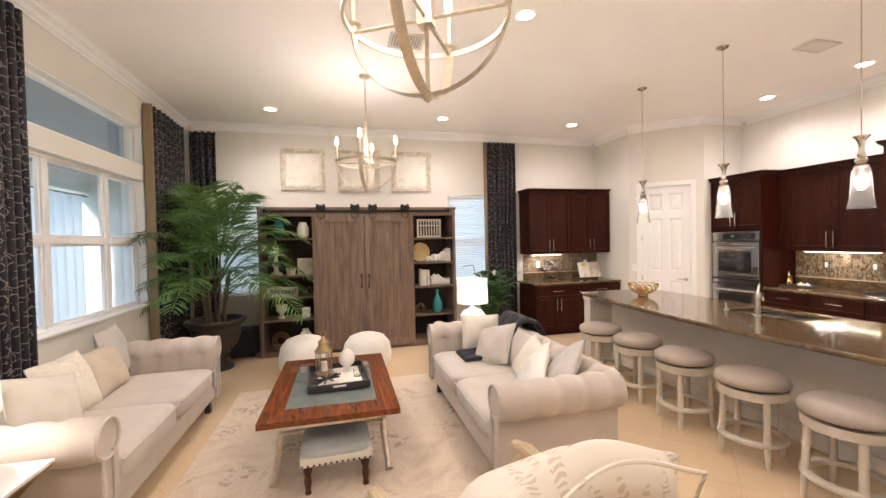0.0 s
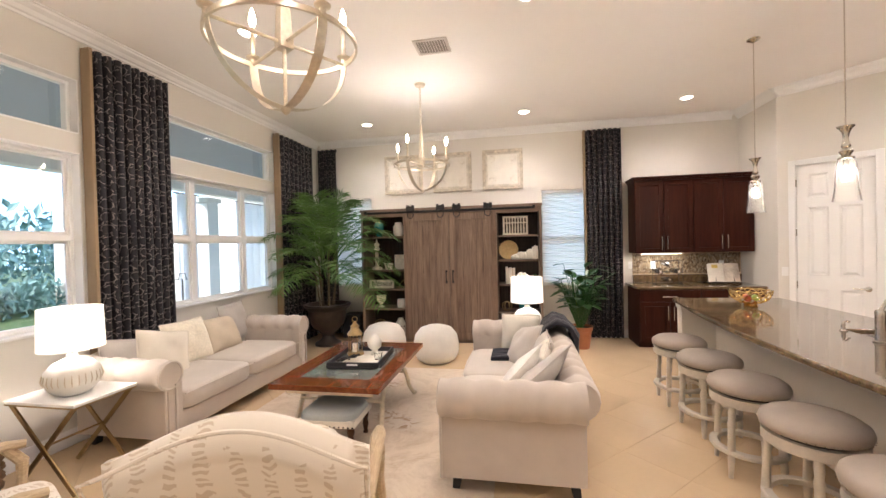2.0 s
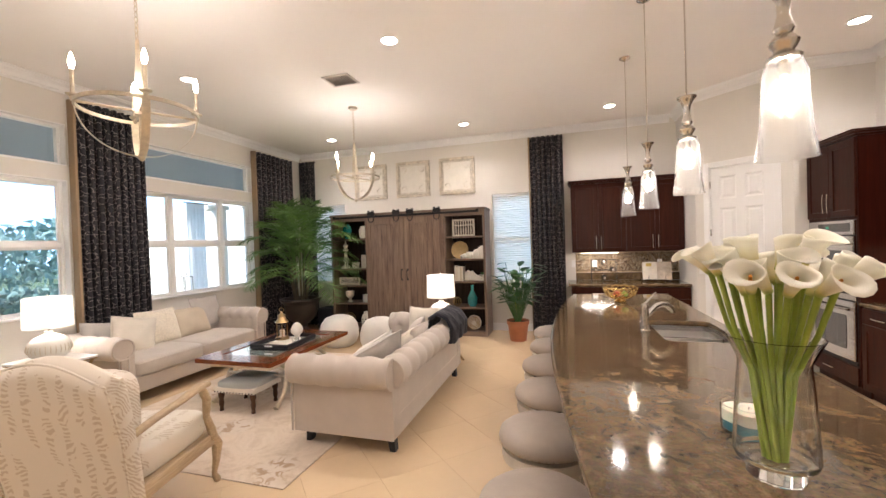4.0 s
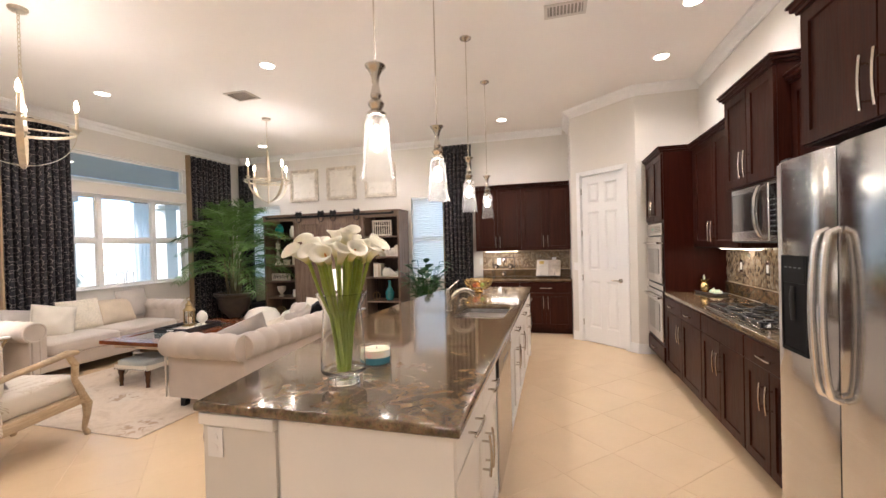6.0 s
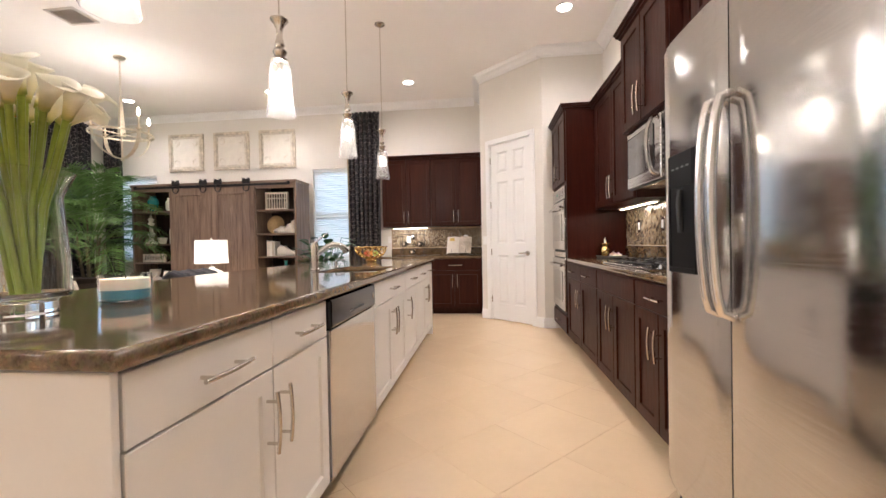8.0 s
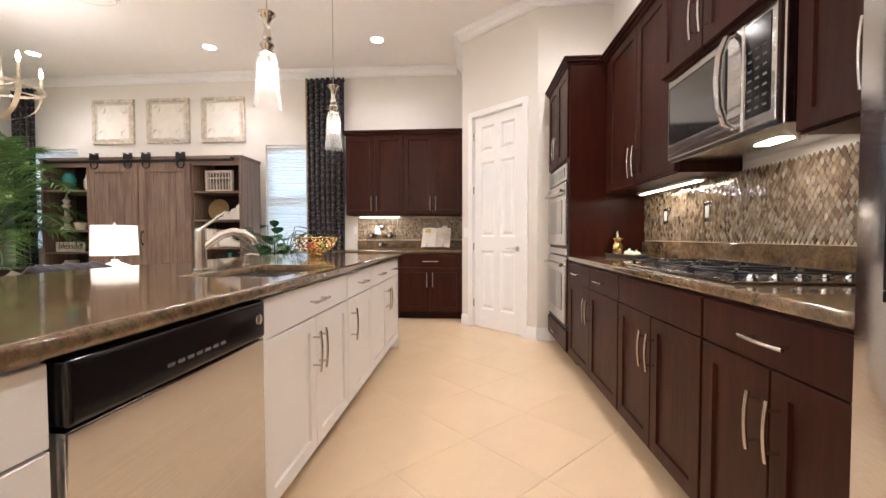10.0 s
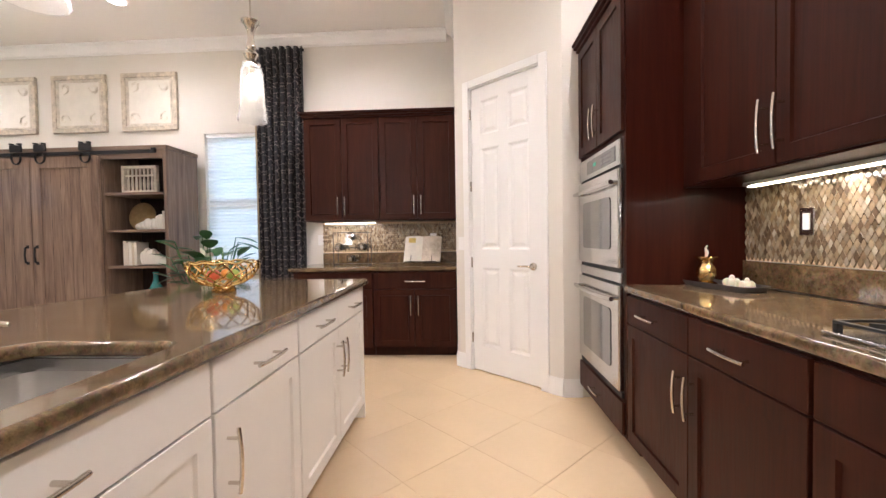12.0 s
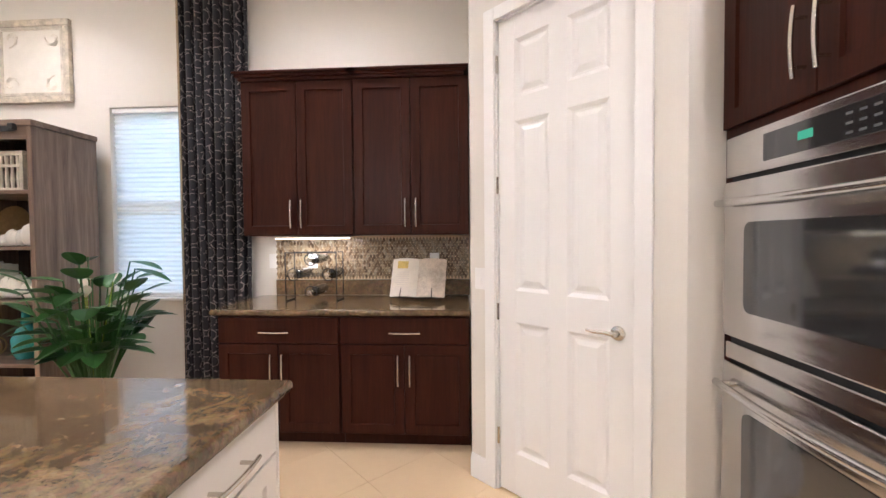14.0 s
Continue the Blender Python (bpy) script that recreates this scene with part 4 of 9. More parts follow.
box(bm, (0.03, 0.001, 1.735), (TW - 0.03, 0.62, 2.53))
box(bm, (0.03, 0.5, 0.295), (TW - 0.03, 0.62, 1.735))
part("body", bm, dark, tower)
for x in (0.001, TW - 0.03):
    part("side_panel", box(bmn(), (x, 0.0, 0.1), (x + 0.029, 0.62, 2.53)), M["cherry_panel"], tower, "redder cherry end panel")
p = part("drawer", shaker(bmn(), 0.012, TW - 0.012, 0.108, 0.288, -0.001), dark, tower)
bow_handle(p, TW / 2, 0.2, 0.17, False, -0.021)
for kind, a, b, e, f, hx, hz in pair(0.012, TW - 0.012, 1.765, 2.52, False):
    p = part("door", shaker(bmn(), a + 0.002, b - 0.002, e, f, -0.001), dark, tower)
    bow_handle(p, hx, hz, 0.2, True, -0.021)
cornice("cornice", (0.0, -0.02, TW, 0.61), 2.53, dark, tower)

oven = thing("double_oven", (6.955, 5.853, 0), -90, "stainless steel double wall oven with dark glass doors", "oven")
O0, O1 = 0.034, TW - 0.034
bm = bmn()
box(bm, (O0, 0.002, 0.30), (O1, 0.49, 1.73))
part("body", bm, M["black_rough"], oven)
p = part("control_panel", box(bmn(), (O0, -0.022, 1.585), (O1, 0.0, 1.728), 0.006, 2), M["steel"], oven)
part("display", box(bmn(), (0.22, -0.0245, 1.615), (O1 - 0.06, -0.0215, 1.70), 0.001, 1), M["oven_glass"], p)
bm = bmn()
for i in range(5):
    for j in range(3):
        box(bm, (0.50 + 0.035 * i, -0.0256, 1.628 + 0.024 * j), (0.518 + 0.035 * i, -0.0244, 1.634 + 0.024 * j))
tagged(part("key_marks", bm, M["key"], p), kind="stuff")
part("clock_digits", box(bmn(), (0.355, -0.0256, 1.648), (0.405, -0.0244, 1.672)), mat("green_display", (0.02, 0.2, 0.12), 0.4, emit=(0.1, 0.8, 0.5), power=0.12), p, "green lit digits")
part("trim_strip", box(bmn(), (O0, -0.018, 0.935), (O1, 0.0, 0.995), 0.004, 1), M["steel"], oven)


def oven_door(z0, z1):
    d = part("oven_door", box(bmn(), (O0, -0.030, z0), (O1, 0.0, z1), 0.008, 2), M["steel"], oven)
    h = z1 - z0
    bm = bmn()
    a, b, e, f = 0.15, TW - 0.15, z0 + 0.10, z1 - 0.145
    out = []
    for cx, cz, s in ((b - 0.03, f - 0.03, 0), (a + 0.03, f - 0.03, 1), (a + 0.03, e + 0.03, 2), (b - 0.03, e + 0.03, 3)):
        for k in range(5):
            t = radians(90 * s + 22.5 * k)
            out.append((cx + 0.03 * math.cos(t), cz + 0.03 * math.sin(t)))
    prism(bm, out, 1, -0.0335, -0.029)
    part("window", bm, M["oven_glass"], d, "smoked glass window")
    bm = bmn()
    zc = z1 - 0.075
    pts = [(O0 + 0.02 + (O1 - O0 - 0.04) * i / 16, -0.062 - 0.016 * math.sin(math.pi * i / 16), zc - 0.006 * math.sin(math.pi * i / 16)) for i in range(17)]
    tube(bm, pts, 0.0135, 12)
    for x in (O0 + 0.045, O1 - 0.045):
        tube(bm, [(x, -0.028, zc), (x, -0.066, zc)], 0.011, 10)
    part("handle", bm, M["steel"], d, "bowed steel handle")


oven_door(1.02, 1.57)
oven_door(0.34, 0.925)
part("vent_strip", box(bmn(), (O0, -0.014, 0.302), (O1, 0.0, 0.332), 0.002, 1), M["black_rough"], oven)


# worktops
def worktop(name, outline, z0, z1, hole=None, label=""):
    """A slab with rounded edges, with a round-cornered hole if one is given."""
    bm = bmn()

    def ring(pts):
        vs = [bm.verts.new((x, y, z1)) for x, y in pts]
        return [bm.edges.new((vs[i], vs[(i + 1) % len(vs)])) for i in range(len(vs))]
    es = ring(outline)
    if hole:
        es += ring(hole)
    bmesh.ops.triangle_fill(bm, use_beauty=True, use_dissolve=False, edges=es)
    bmesh.ops.dissolve_limit(bm, angle_limit=0.01, verts=bm.verts, edges=bm.edges)
    top = list(bm.faces)
    r = bmesh.ops.extrude_face_region(bm, geom=top)
    bmesh.ops.translate(bm, verts=[v for v in r["geom"] if isinstance(v, bmesh.types.BMVert)], vec=(0, 0, z0 - z1))
    bmesh.ops.recalc_face_normals(bm, faces=bm.faces)
    rim = [e for e in bm.edges if len(e.link_faces) == 2 and abs(e.link_faces[0].normal.z) + abs(e.link_faces[1].normal.z) < 1.2 and
           max(abs(f.normal.z) for f in e.link_faces) > 0.9 and min(abs(f.normal.z) for f in e.link_faces) < 0.1]
    bmesh.ops.bevel(bm, geom=rim, offset=(z1 - z0) * 0.38, segments=3, affect="EDGES", profile=0.5)
    return tagged(part(name, bm, M["granite"]), label, "worktop")


worktop("kitchen_worktop", [(6.942, 2.395), (7.555, 2.395), (7.555, 5.028), (6.942, 5.028)], CH + 0.001, CT, label="polished brown granite worktop along the kitchen wall")
tagged(part("granite_upstand", box(bmn(), (7.550, 2.395, CT + 0.001), (7.578, 5.028, 1.06), 0.003, 1), M["granite"]), "brown granite upstand behind the worktop", "upstand")

# ---- gas hob ----
hob = thing("gas_hob", (7.25, 3.46, CT), -90, "stainless gas hob with black cast iron grates", "hob")
bm = bmn()
box(bm, (-0.47, -0.235, 0.001), (0.47, 0.235, 0.012), 0.005, 2)
part("tray", bm, M["steel"], hob)
for gx in (-0.32, -0.02, 0.28):
    bm = bmn()
    z = 0.038
    for y in (-0.205, 0.205):
        box(bm, (gx - 0.145, y - 0.006, z - 0.008), (gx + 0.145, y + 0.006, z), 0.002, 1)
    for x in (gx - 0.145, gx + 0.145):
        box(bm, (x - 0.006, -0.205, z - 0.0075), (x + 0.006, 0.205, z - 0.0005), 0.002, 1)
    for yc in (-0.10, 0.10):
        for a in range(4):
            t = radians(45 + 90 * a)
            bar(bm, (gx + 0.03 * math.cos(t), yc + 0.03 * math.sin(t), z), (gx + 0.13 * math.cos(t), yc + 0.095 * math.sin(t), z - 0.004), 0.010, 0.012, (math.sin(t), -math.cos(t), 0))
    for x in (gx - 0.14, gx + 0.14):
        for y in (-0.2, 0.2):
            box(bm, (x - 0.007, y - 0.007, 0.011), (x + 0.007, y + 0.007, z - 0.006))
    part("grate", bm, M["iron"], hob)
    for yc in (-0.10, 0.10):
        part("burner", lathe(bmn(), [(0.0, 0.030), (0.030, 0.030), (0.034, 0.026), (0.036, 0.020), (0.050, 0.018), (0.052, 0.0118), (0.0, 0.0118)], 20, (gx, yc, 0)), M["iron"], hob)
for k in range(5):
    part("knob", lathe(bmn(), [(0.022, 0.0115), (0.021, 0.022), (0.016, 0.026), (0.015, 0.034), (0.0, 0.036)], 16, (0.443, -0.16 + 0.08 * k, 0)), M["steel"], hob)

# ---- microwave ----
mw = thing("microwave", (7.205, 3.825, 1.49), -90, "stainless over-range microwave with a dark window", "microwave")
part("body", box(bmn(), (0.004, 0.0, 0.0), (0.776, 0.365, 0.437), 0.004, 1), M["steel"], mw)
d = part("door", box(bmn(), (0.004, -0.028, 0.012), (0.60, -0.001, 0.433), 0.010, 3), M["steel"], mw)
part("window", box(bmn(), (0.030, -0.0315, 0.090), (0.500, -0.0275, 0.385), 0.006, 2), M["oven_glass"], d, "black glass window")
bm = bmn()
tube(bm, [(0.545, -0.028, 0.045), (0.545, -0.058, 0.06), (0.545, -0.083, 0.13), (0.545, -0.090, 0.23), (0.545, -0.083, 0.33), (0.545, -0.058, 0.40), (0.545, -0.028, 0.415)], [0.012, 0.014, 0.016, 0.016, 0.016, 0.014, 0.012], 12)
part("handle", bm, M["steel"], d, "bowed steel handle")
part("control_panel", box(bmn(), (0.604, -0.026, 0.012), (0.774, -0.001, 0.433), 0.008, 2), M["steel"], mw)
kp = part("keypad", box(bmn(), (0.618, -0.0285, 0.055), (0.748, -0.0255, 0.405), 0.002, 1), M["black"], mw, "black glossy keypad")
for i in range(3):
    for j in range(7):
        part("key", box(bmn(), (0.632 + 0.040 * i, -0.0296, 0.08 + 0.036 * j), (0.652 + 0.040 * i, -0.0284, 0.088 + 0.036 * j)), M["key"], kp)
part("grille", box(bmn(), (0.01, -0.016, 0.002), (0.77, 0.0, 0.0115)), M["black_rough"], mw)
part("task_light", box(bmn(), (0.42, 0.14, -0.004), (0.56, 0.20, -0.0005)), M["strip"], mw, "lit lens under the microwave")
lamp("microwave_lamp", "AREA", (7.375, 3.335, 1.48), 0.5, radius=(0.14, 0.06), target=(7.375, 3.335, 0))

# under-cabinet light
st = thing("under_cabinet_light", (7.46, 4.43, 1.444), label="slim lit strip under the wall cabinet", category="light", group="under-cabinet lights")
part("housing", box(bmn(), (-0.03, -0.42, -0.018), (0.03, 0.42, -0.001), 0.003, 1), M["trim"], st)
part("lens", box(bmn(), (-0.014, -0.41, -0.023), (0.014, 0.41, -0.0185)), M["strip"], st)
lamp("strip_lamp", "AREA", (7.46, 4.43, 1.415), 0.6 * STRIP_W, radius=(0.05, 0.82), target=(7.47, 4.43, 0))


# ---- refrigerator ----
def refrigerator():
    f = thing("refrigerator", (6.83, 2.375, 0), -90, "side-by-side stainless steel refrigerator with water dispenser", "refrigerator")
    w, h, s = 0.99, 1.90, 0.455
    part("body", box(bmn(), (0.008, 0.075, 0.012), (w - 0.008, 0.73, h - 0.02), 0.008, 2), M["black_rough"], f)
    part("kick_grille", box(bmn(), (0.02, 0.05, 0.002), (w - 0.02, 0.074, 0.09), 0.003, 1), M["black_rough"], f)

    def leaf(a, b, hole=None):
        bm = bmn()
        n = 10
        pts = []
        for i in range(n + 1):
            k = i / n
            pts.append((a + (b - a) * k, 0.016 * (2 * k - 1) ** 4))
        outl = pts + [(b, 0.07), (a, 0.07)]
        prism(bm, outl, 2, 0.10, h)
        es = [e for e in bm.edges if abs(e.verts[0].co.z - e.verts[1].co.z) < 1e-6 and e.verts[0].co.y < 0.05]
        bmesh.ops.bevel(bm, geom=es, offset=0.006, segments=2, affect="EDGES")
        return bm
    l = part("door", leaf(0.004, s - 0.003), M["fridge_steel"], f)
    r = part("door", leaf(s + 0.003, w - 0.004), M["fridge_steel"], f)
    dx0, dx1, dz0, dz1 = 0.075, 0.285, 0.985, 1.445
    bm = bmn()
    box(bm, (dx0, -0.006, dz0), (dx1, 0.0, dz0 + 0.02), 0.002, 1)
    box(bm, (dx0, -0.006, dz0 + 0.021), (dx0 + 0.016, 0.0, dz1), 0.002, 1)
    box(bm, (dx1 - 0.016, -0.006, dz0 + 0.021), (dx1, 0.0, dz1), 0.002, 1)
    box(bm, (dx0 + 0.017, -0.006, dz1 - 0.13), (dx1 - 0.017, 0.0, dz1), 0.002, 1)
    dp = part("dispenser", bm, M["dispenser"], l, "black water and ice dispenser")
    part("recess", box(bmn(), (dx0 + 0.017, -0.0025, dz0 + 0.021), (dx1 - 0.017, 0.0005, dz1 - 0.131)), M["dispenser"], dp)
    bm = bmn()
    tube(bm, [(0.18, -0.004, 1.30), (0.18, -0.012, 1.25), (0.18, -0.006, 1.14)], 0.012, 8)
    part("paddle", bm, M["black_rough"], dp)
    bm = bmn()
    for i in range(4):
        box(bm, (0.11 + 0.038 * i, -0.0072, 1.385), (0.13 + 0.038 * i, -0.0058, 1.392))
    part("key_marks", bm, M["key"], dp)
    for x, p, side in ((s - 0.034, l, -1), (s + 0.034, r, 1)):
        bm = bmn()
        pts = [(x, 0.004, 0.87)]
        for i in range(15):
            k = i / 14
            pts.append((x, -0.030 - 0.028 * math.sin(math.pi * k) ** 0.6, 0.885 + 0.66 * k))
        pts.append((x, 0.004, 1.56))
        tube(bm, pts, 0.0145, 12)
        part("handle", bm, M["bright_steel"], p, "long bowed steel handle", sharp=80)
    bm = bmn()
    for x in (0.06, w - 0.06):
        box(bm, (x - 0.035, 0.02, h - 0.002), (x + 0.035, 0.12, h + 0.018), 0.006, 2)
    part("hinge_cover", bm, M["black_rough"], f)


refrigerator()

# ---- island ----
IW, IE, IS, IN = 4.32, 5.43, 1.205, 5.535
left = [(IW + 0.01 - 0.19 * math.sin(math.pi * i / 20), IN - (IN - IS) * i / 20) for i in range(21)]
sink_hole = []
for cx, cy, s in ((5.275, 3.81, 0), (4.945, 3.81, 1), (4.945, 3.21, 2), (5.275, 3.21, 3)):
    for k in range(5):
        t = radians(90 * s + 22.5 * k)
        sink_hole.append((cx + 0.05 * math.cos(t), cy + 0.05 * math.sin(t)))
worktop("island_worktop", [(IE, IS), (IE, IN)] + left, CH + 0.001, CT, sink_hole, "polished brown granite island top with a bowed edge")

isl = thing("kitchen_island", (0, 0, 0), label="island knee wall in greige with white end pilasters", category="island")
bm = bmn()
box(bm, (4.70, 1.24, 0.001), (4.778, 5.46, CH))
part("knee_wall", bm, M["wall"], isl)
for y0, y1 in ((1.225, 1.36), (5.34, 5.475)):
    bm = bmn()
    box(bm, (4.36, y0, 0.001), (4.699, y1, CH - 0.05))
    part("pilaster", bm, M["wall"], isl, "greige painted pilaster")
    bm = bmn()
    box(bm, (4.345, y0 - 0.012, CH - 0.049), (4.699, y1 + 0.012, CH), 0.006, 2)
    part("capital", bm, M["white_cab"], isl)
part("end_panel", box(bmn(), (4.72, 1.222, 0.001), (5.403, 1.239, CH), 0.002, 1), M["white_cab"], isl, "white painted end panel")
part("end_panel", box(bmn(), (4.72, 5.476, 0.001), (5.403, 5.492, CH), 0.002, 1), M["white_cab"], isl, "white painted end panel")
skirt = bmn()
box(skirt, (4.682, 1.362, 0.001), (4.699, 5.338, 0.13), 0.004, 1)
part("skirting", skirt, M["white_cab"], isl)

out = thing("power_outlet", (4.42, 1.2245, 0.775), label="white double power outlet on the island end", category="outlet")
part("plate", box(bmn(), (-0.037, -0.006, -0.06), (0.037, -0.0005, 0.06), 0.003, 2), M["outlet"], out)
for z in (-0.022, 0.022):
    part("socket", lathe(bmn(), [(0.016, 0.0), (0.016, 0.003), (0.0, 0.003)], 14), M["outlet"], out).matrix_local = pose(0, -0.0062, z, 90, 0, 0)

IX = 5.384
white = M["white_cab"]
cabinet("island_cabinet", (IX, 1.24, 0), 90, 0.965, 0.585, 0, CH,
        [("w", 0.003, 0.53, DR, 0.886, 0.275, 0.807), ("w", 0.53, 0.962, DR, 0.886, 0.75, 0.807), *[("d", 0.003, 0.53, 0.105, DR, 0.49, 0.575), ("d", 0.53, 0.962, 0.105, DR, 0.57, 0.575)]],
        white, "white painted island cabinet with two drawers and doors", "island cabinets", 0.1, 0.19)
cabinet("island_cabinet", (IX, 2.905, 0), 90, 0.965, 0.585, 0, CH - 0.22,
        [("p", 0.003, 0.962, DR, 0.886, 0.48, 0.807), ("d", 0.003, 0.48, 0.105, DR, 0.445, 0.575), ("d", 0.48, 0.962, 0.105, DR, 0.515, 0.575)],
        white, "white painted sink cabinet with two doors", "island cabinets", 0.1, 0.19)
cabinet("island_cabinet", (IX, 3.872, 0), 90, 0.563, 0.585, 0, CH,
        [("w", 0.003, 0.56, DR, 0.886, 0.28, 0.807), ("d", 0.003, 0.56, 0.105, DR, 0.06, 0.575)],
        white, "narrow white painted island cabinet with one door", "island cabinets", 0.1, 0.19)
cabinet("island_cabinet", (IX, 4.437, 0), 90, 1.037, 0.585, 0, CH,
        [("w", 0.003, 0.52, DR, 0.886, 0.26, 0.807), ("w", 0.52, 1.034, DR, 0.886, 0.777, 0.807), *pair(0.003, 1.034, 0.105, DR)],
        white, "white painted island cabinet with two drawers and doors", "island cabinets", 0.1, 0.19)

dw = thing("dishwasher", (IX, 2.21, 0), 90, "stainless dishwasher with a black control strip", "dishwasher")
part("body", box(bmn(), (0.006, 0.02, 0.09), (0.688, 0.57, CH - 0.004)), M["black_rough"], dw)
part("door", box(bmn(), (0.006, -0.03, 0.105), (0.688, 0.018, 0.753), 0.006, 2), M["fridge_steel"], dw)
cp = part("control_strip", box(bmn(), (0.006, -0.036, 0.756), (0.688, 0.018, 0.884), 0.012, 3), M["black"], dw, "black curved control strip")
bm = bmn()
for i in range(7):
    box(bm, (0.24 + 0.033 * i, -0.0375, 0.793), (0.262 + 0.033 * i, -0.0358, 0.801))
part("key_marks", bm, M["key"], cp)
part("badge", lathe(bmn(), [(0.018, 0.0), (0.017, 0.003), (0.0, 0.004)], 20), M["nickel"], cp, "round chrome badge").matrix_local = pose(0.645, -0.0362, 0.823, 90, 0, 0)
part("kick_panel", box(bmn(), (0.01, 0.05, 0.002), (0.684, 0.075, 0.095)), M["black_rough"], dw)

# sink and tap
sk = thing("kitchen_sink", (5.11, 3.51, CH), label="undermounted stainless double-bowl kitchen sink", category="sink")
for y0, y1 in ((-0.35, -0.012), (0.012, 0.35)):
    bm = bmn()
    box(bm, (-0.215, y0, -0.20), (0.215, y1, 0.0), 0.035, 4)
    bmesh.ops.delete(bm, geom=[f for f in bm.faces if f.calc_center_median().z > -0.033], context="FACES")
    r = bmesh.ops.solidify(bm, geom=bm.faces, thickness=0.002)
    part("bowl", bm, M["sink_steel"], sk)
    part("drain", lathe(bmn(), [(0.0, -0.193), (0.03, -0.193), (0.042, -0.190), (0.045, -0.196), (0.0, -0.197)], 20, (0, (y0 + y1) / 2, 0)), M["nickel"], sk)
bm = bmn()
for q in ((-0.224, -0.359, -0.214, 0.359), (0.214, -0.359, 0.224, 0.359), (-0.214, -0.359, 0.214, -0.349), (-0.214, 0.349, 0.214, 0.359)):
    box(bm, (q[0], q[1], -0.045), (q[2], q[3], -0.001))
box(bm, (-0.214, -0.013, -0.045), (0.214, 0.013, -0.012), 0.004, 1)
part("rim", bm, M["steel"], sk)

tap = thing("kitchen_tap", (4.81, 3.44, CT), 30, "brushed nickel pull-out kitchen tap", "tap")
part("column", lathe(bmn(), [(0.0, 0.001), (0.036, 0.001), (0.036, 0.008), (0.027, 0.014), (0.026, 0.17), (0.028, 0.19), (0.022, 0.205), (0.0, 0.208)], 24), M["nickel"], tap)
bm = bmn()
tube(bm, [(0.0, 0.0, 0.10), (0.04, 0.0, 0.135), (0.09, 0.0, 0.175), (0.14, 0.0, 0.19), (0.19, 0.0, 0.18), (0.225, 0.0, 0.15), (0.235, 0.0, 0.125)], [0.020, 0.020, 0.020, 0.021, 0.022, 0.025, 0.024], 16)
part("spout", bm, M["nickel"], tap)
bm = bmn()
tube(bm, [(0.0, 0.0, 0.20), (0.03, 0.0, 0.225), (0.075, 0.0, 0.262), (0.10, 0.0, 0.278)], [0.014, 0.012, 0.010, 0.008], 10, flat=0.6)
part("lever", bm, M["nickel"], tap)
soap = thing("soap_pump", (4.84, 3.78, CT), 30, "small nickel soap pump beside the sink", "soap pump")
part("base", lathe(bmn(), [(0.0, 0.001), (0.022, 0.001), (0.022, 0.006), (0.012, 0.012), (0.012, 0.05), (0.0, 0.052)], 18), M["nickel"], soap)
part("nozzle", tube(bmn(), [(0, 0, 0.045), (0, 0, 0.062), (0.03, 0, 0.068), (0.07, 0, 0.058)], 0.007, 10), M["nickel"], soap)

# ---- north sideboard ----
NX = 4.335
SH, ST = 0.877, 0.92
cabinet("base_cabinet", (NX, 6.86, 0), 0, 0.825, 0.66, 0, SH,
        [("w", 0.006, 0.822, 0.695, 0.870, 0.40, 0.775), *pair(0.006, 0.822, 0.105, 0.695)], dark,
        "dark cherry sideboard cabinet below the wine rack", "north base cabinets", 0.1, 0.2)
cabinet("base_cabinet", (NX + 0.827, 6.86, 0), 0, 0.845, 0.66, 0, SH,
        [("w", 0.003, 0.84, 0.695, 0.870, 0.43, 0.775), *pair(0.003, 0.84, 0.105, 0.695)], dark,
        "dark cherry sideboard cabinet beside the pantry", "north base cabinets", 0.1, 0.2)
for i in range(2):
    x0 = 4.365 + 0.822 * i
    c = cabinet("wall_cabinet", (x0, 7.145, 0), 0, 0.822, 0.385, 1.405, 2.515, pair(0.004, 0.818, 1.41, 2.51, False), dark,
                "dark cherry wall cabinet with two doors above the sideboard", "north wall cabinets", handle=0.2)
    cornice("cornice", (0.0 if i else 0.0, -0.02, 0.78 if i else 0.822, 0.38), 2.515, dark, c)
worktop("sideboard_worktop", [(4.29, 6.83), (6.012, 6.83), (6.012, 7.515), (4.29, 7.515)], SH + 0.001, ST, label="polished brown granite sideboard top")
tagged(part("granite_upstand", box(bmn(), (4.42, 7.508, ST + 0.001), (6.012, 7.537, 1.045), 0.003, 1), M["granite"]), "brown granite upstand on the sideboard", "upstand")
st2 = copy_thing(st, pose(4.80, 7.34, 1.404, 0, 0, 90) @ Matrix.Diagonal((1, 0.7, 1, 1)))
lamp("strip_lamp", "AREA", (4.80, 7.34, 1.375), STRIP_W * 0.7, radius=(0.58, 0.05), target=(4.80, 7.36, 0))


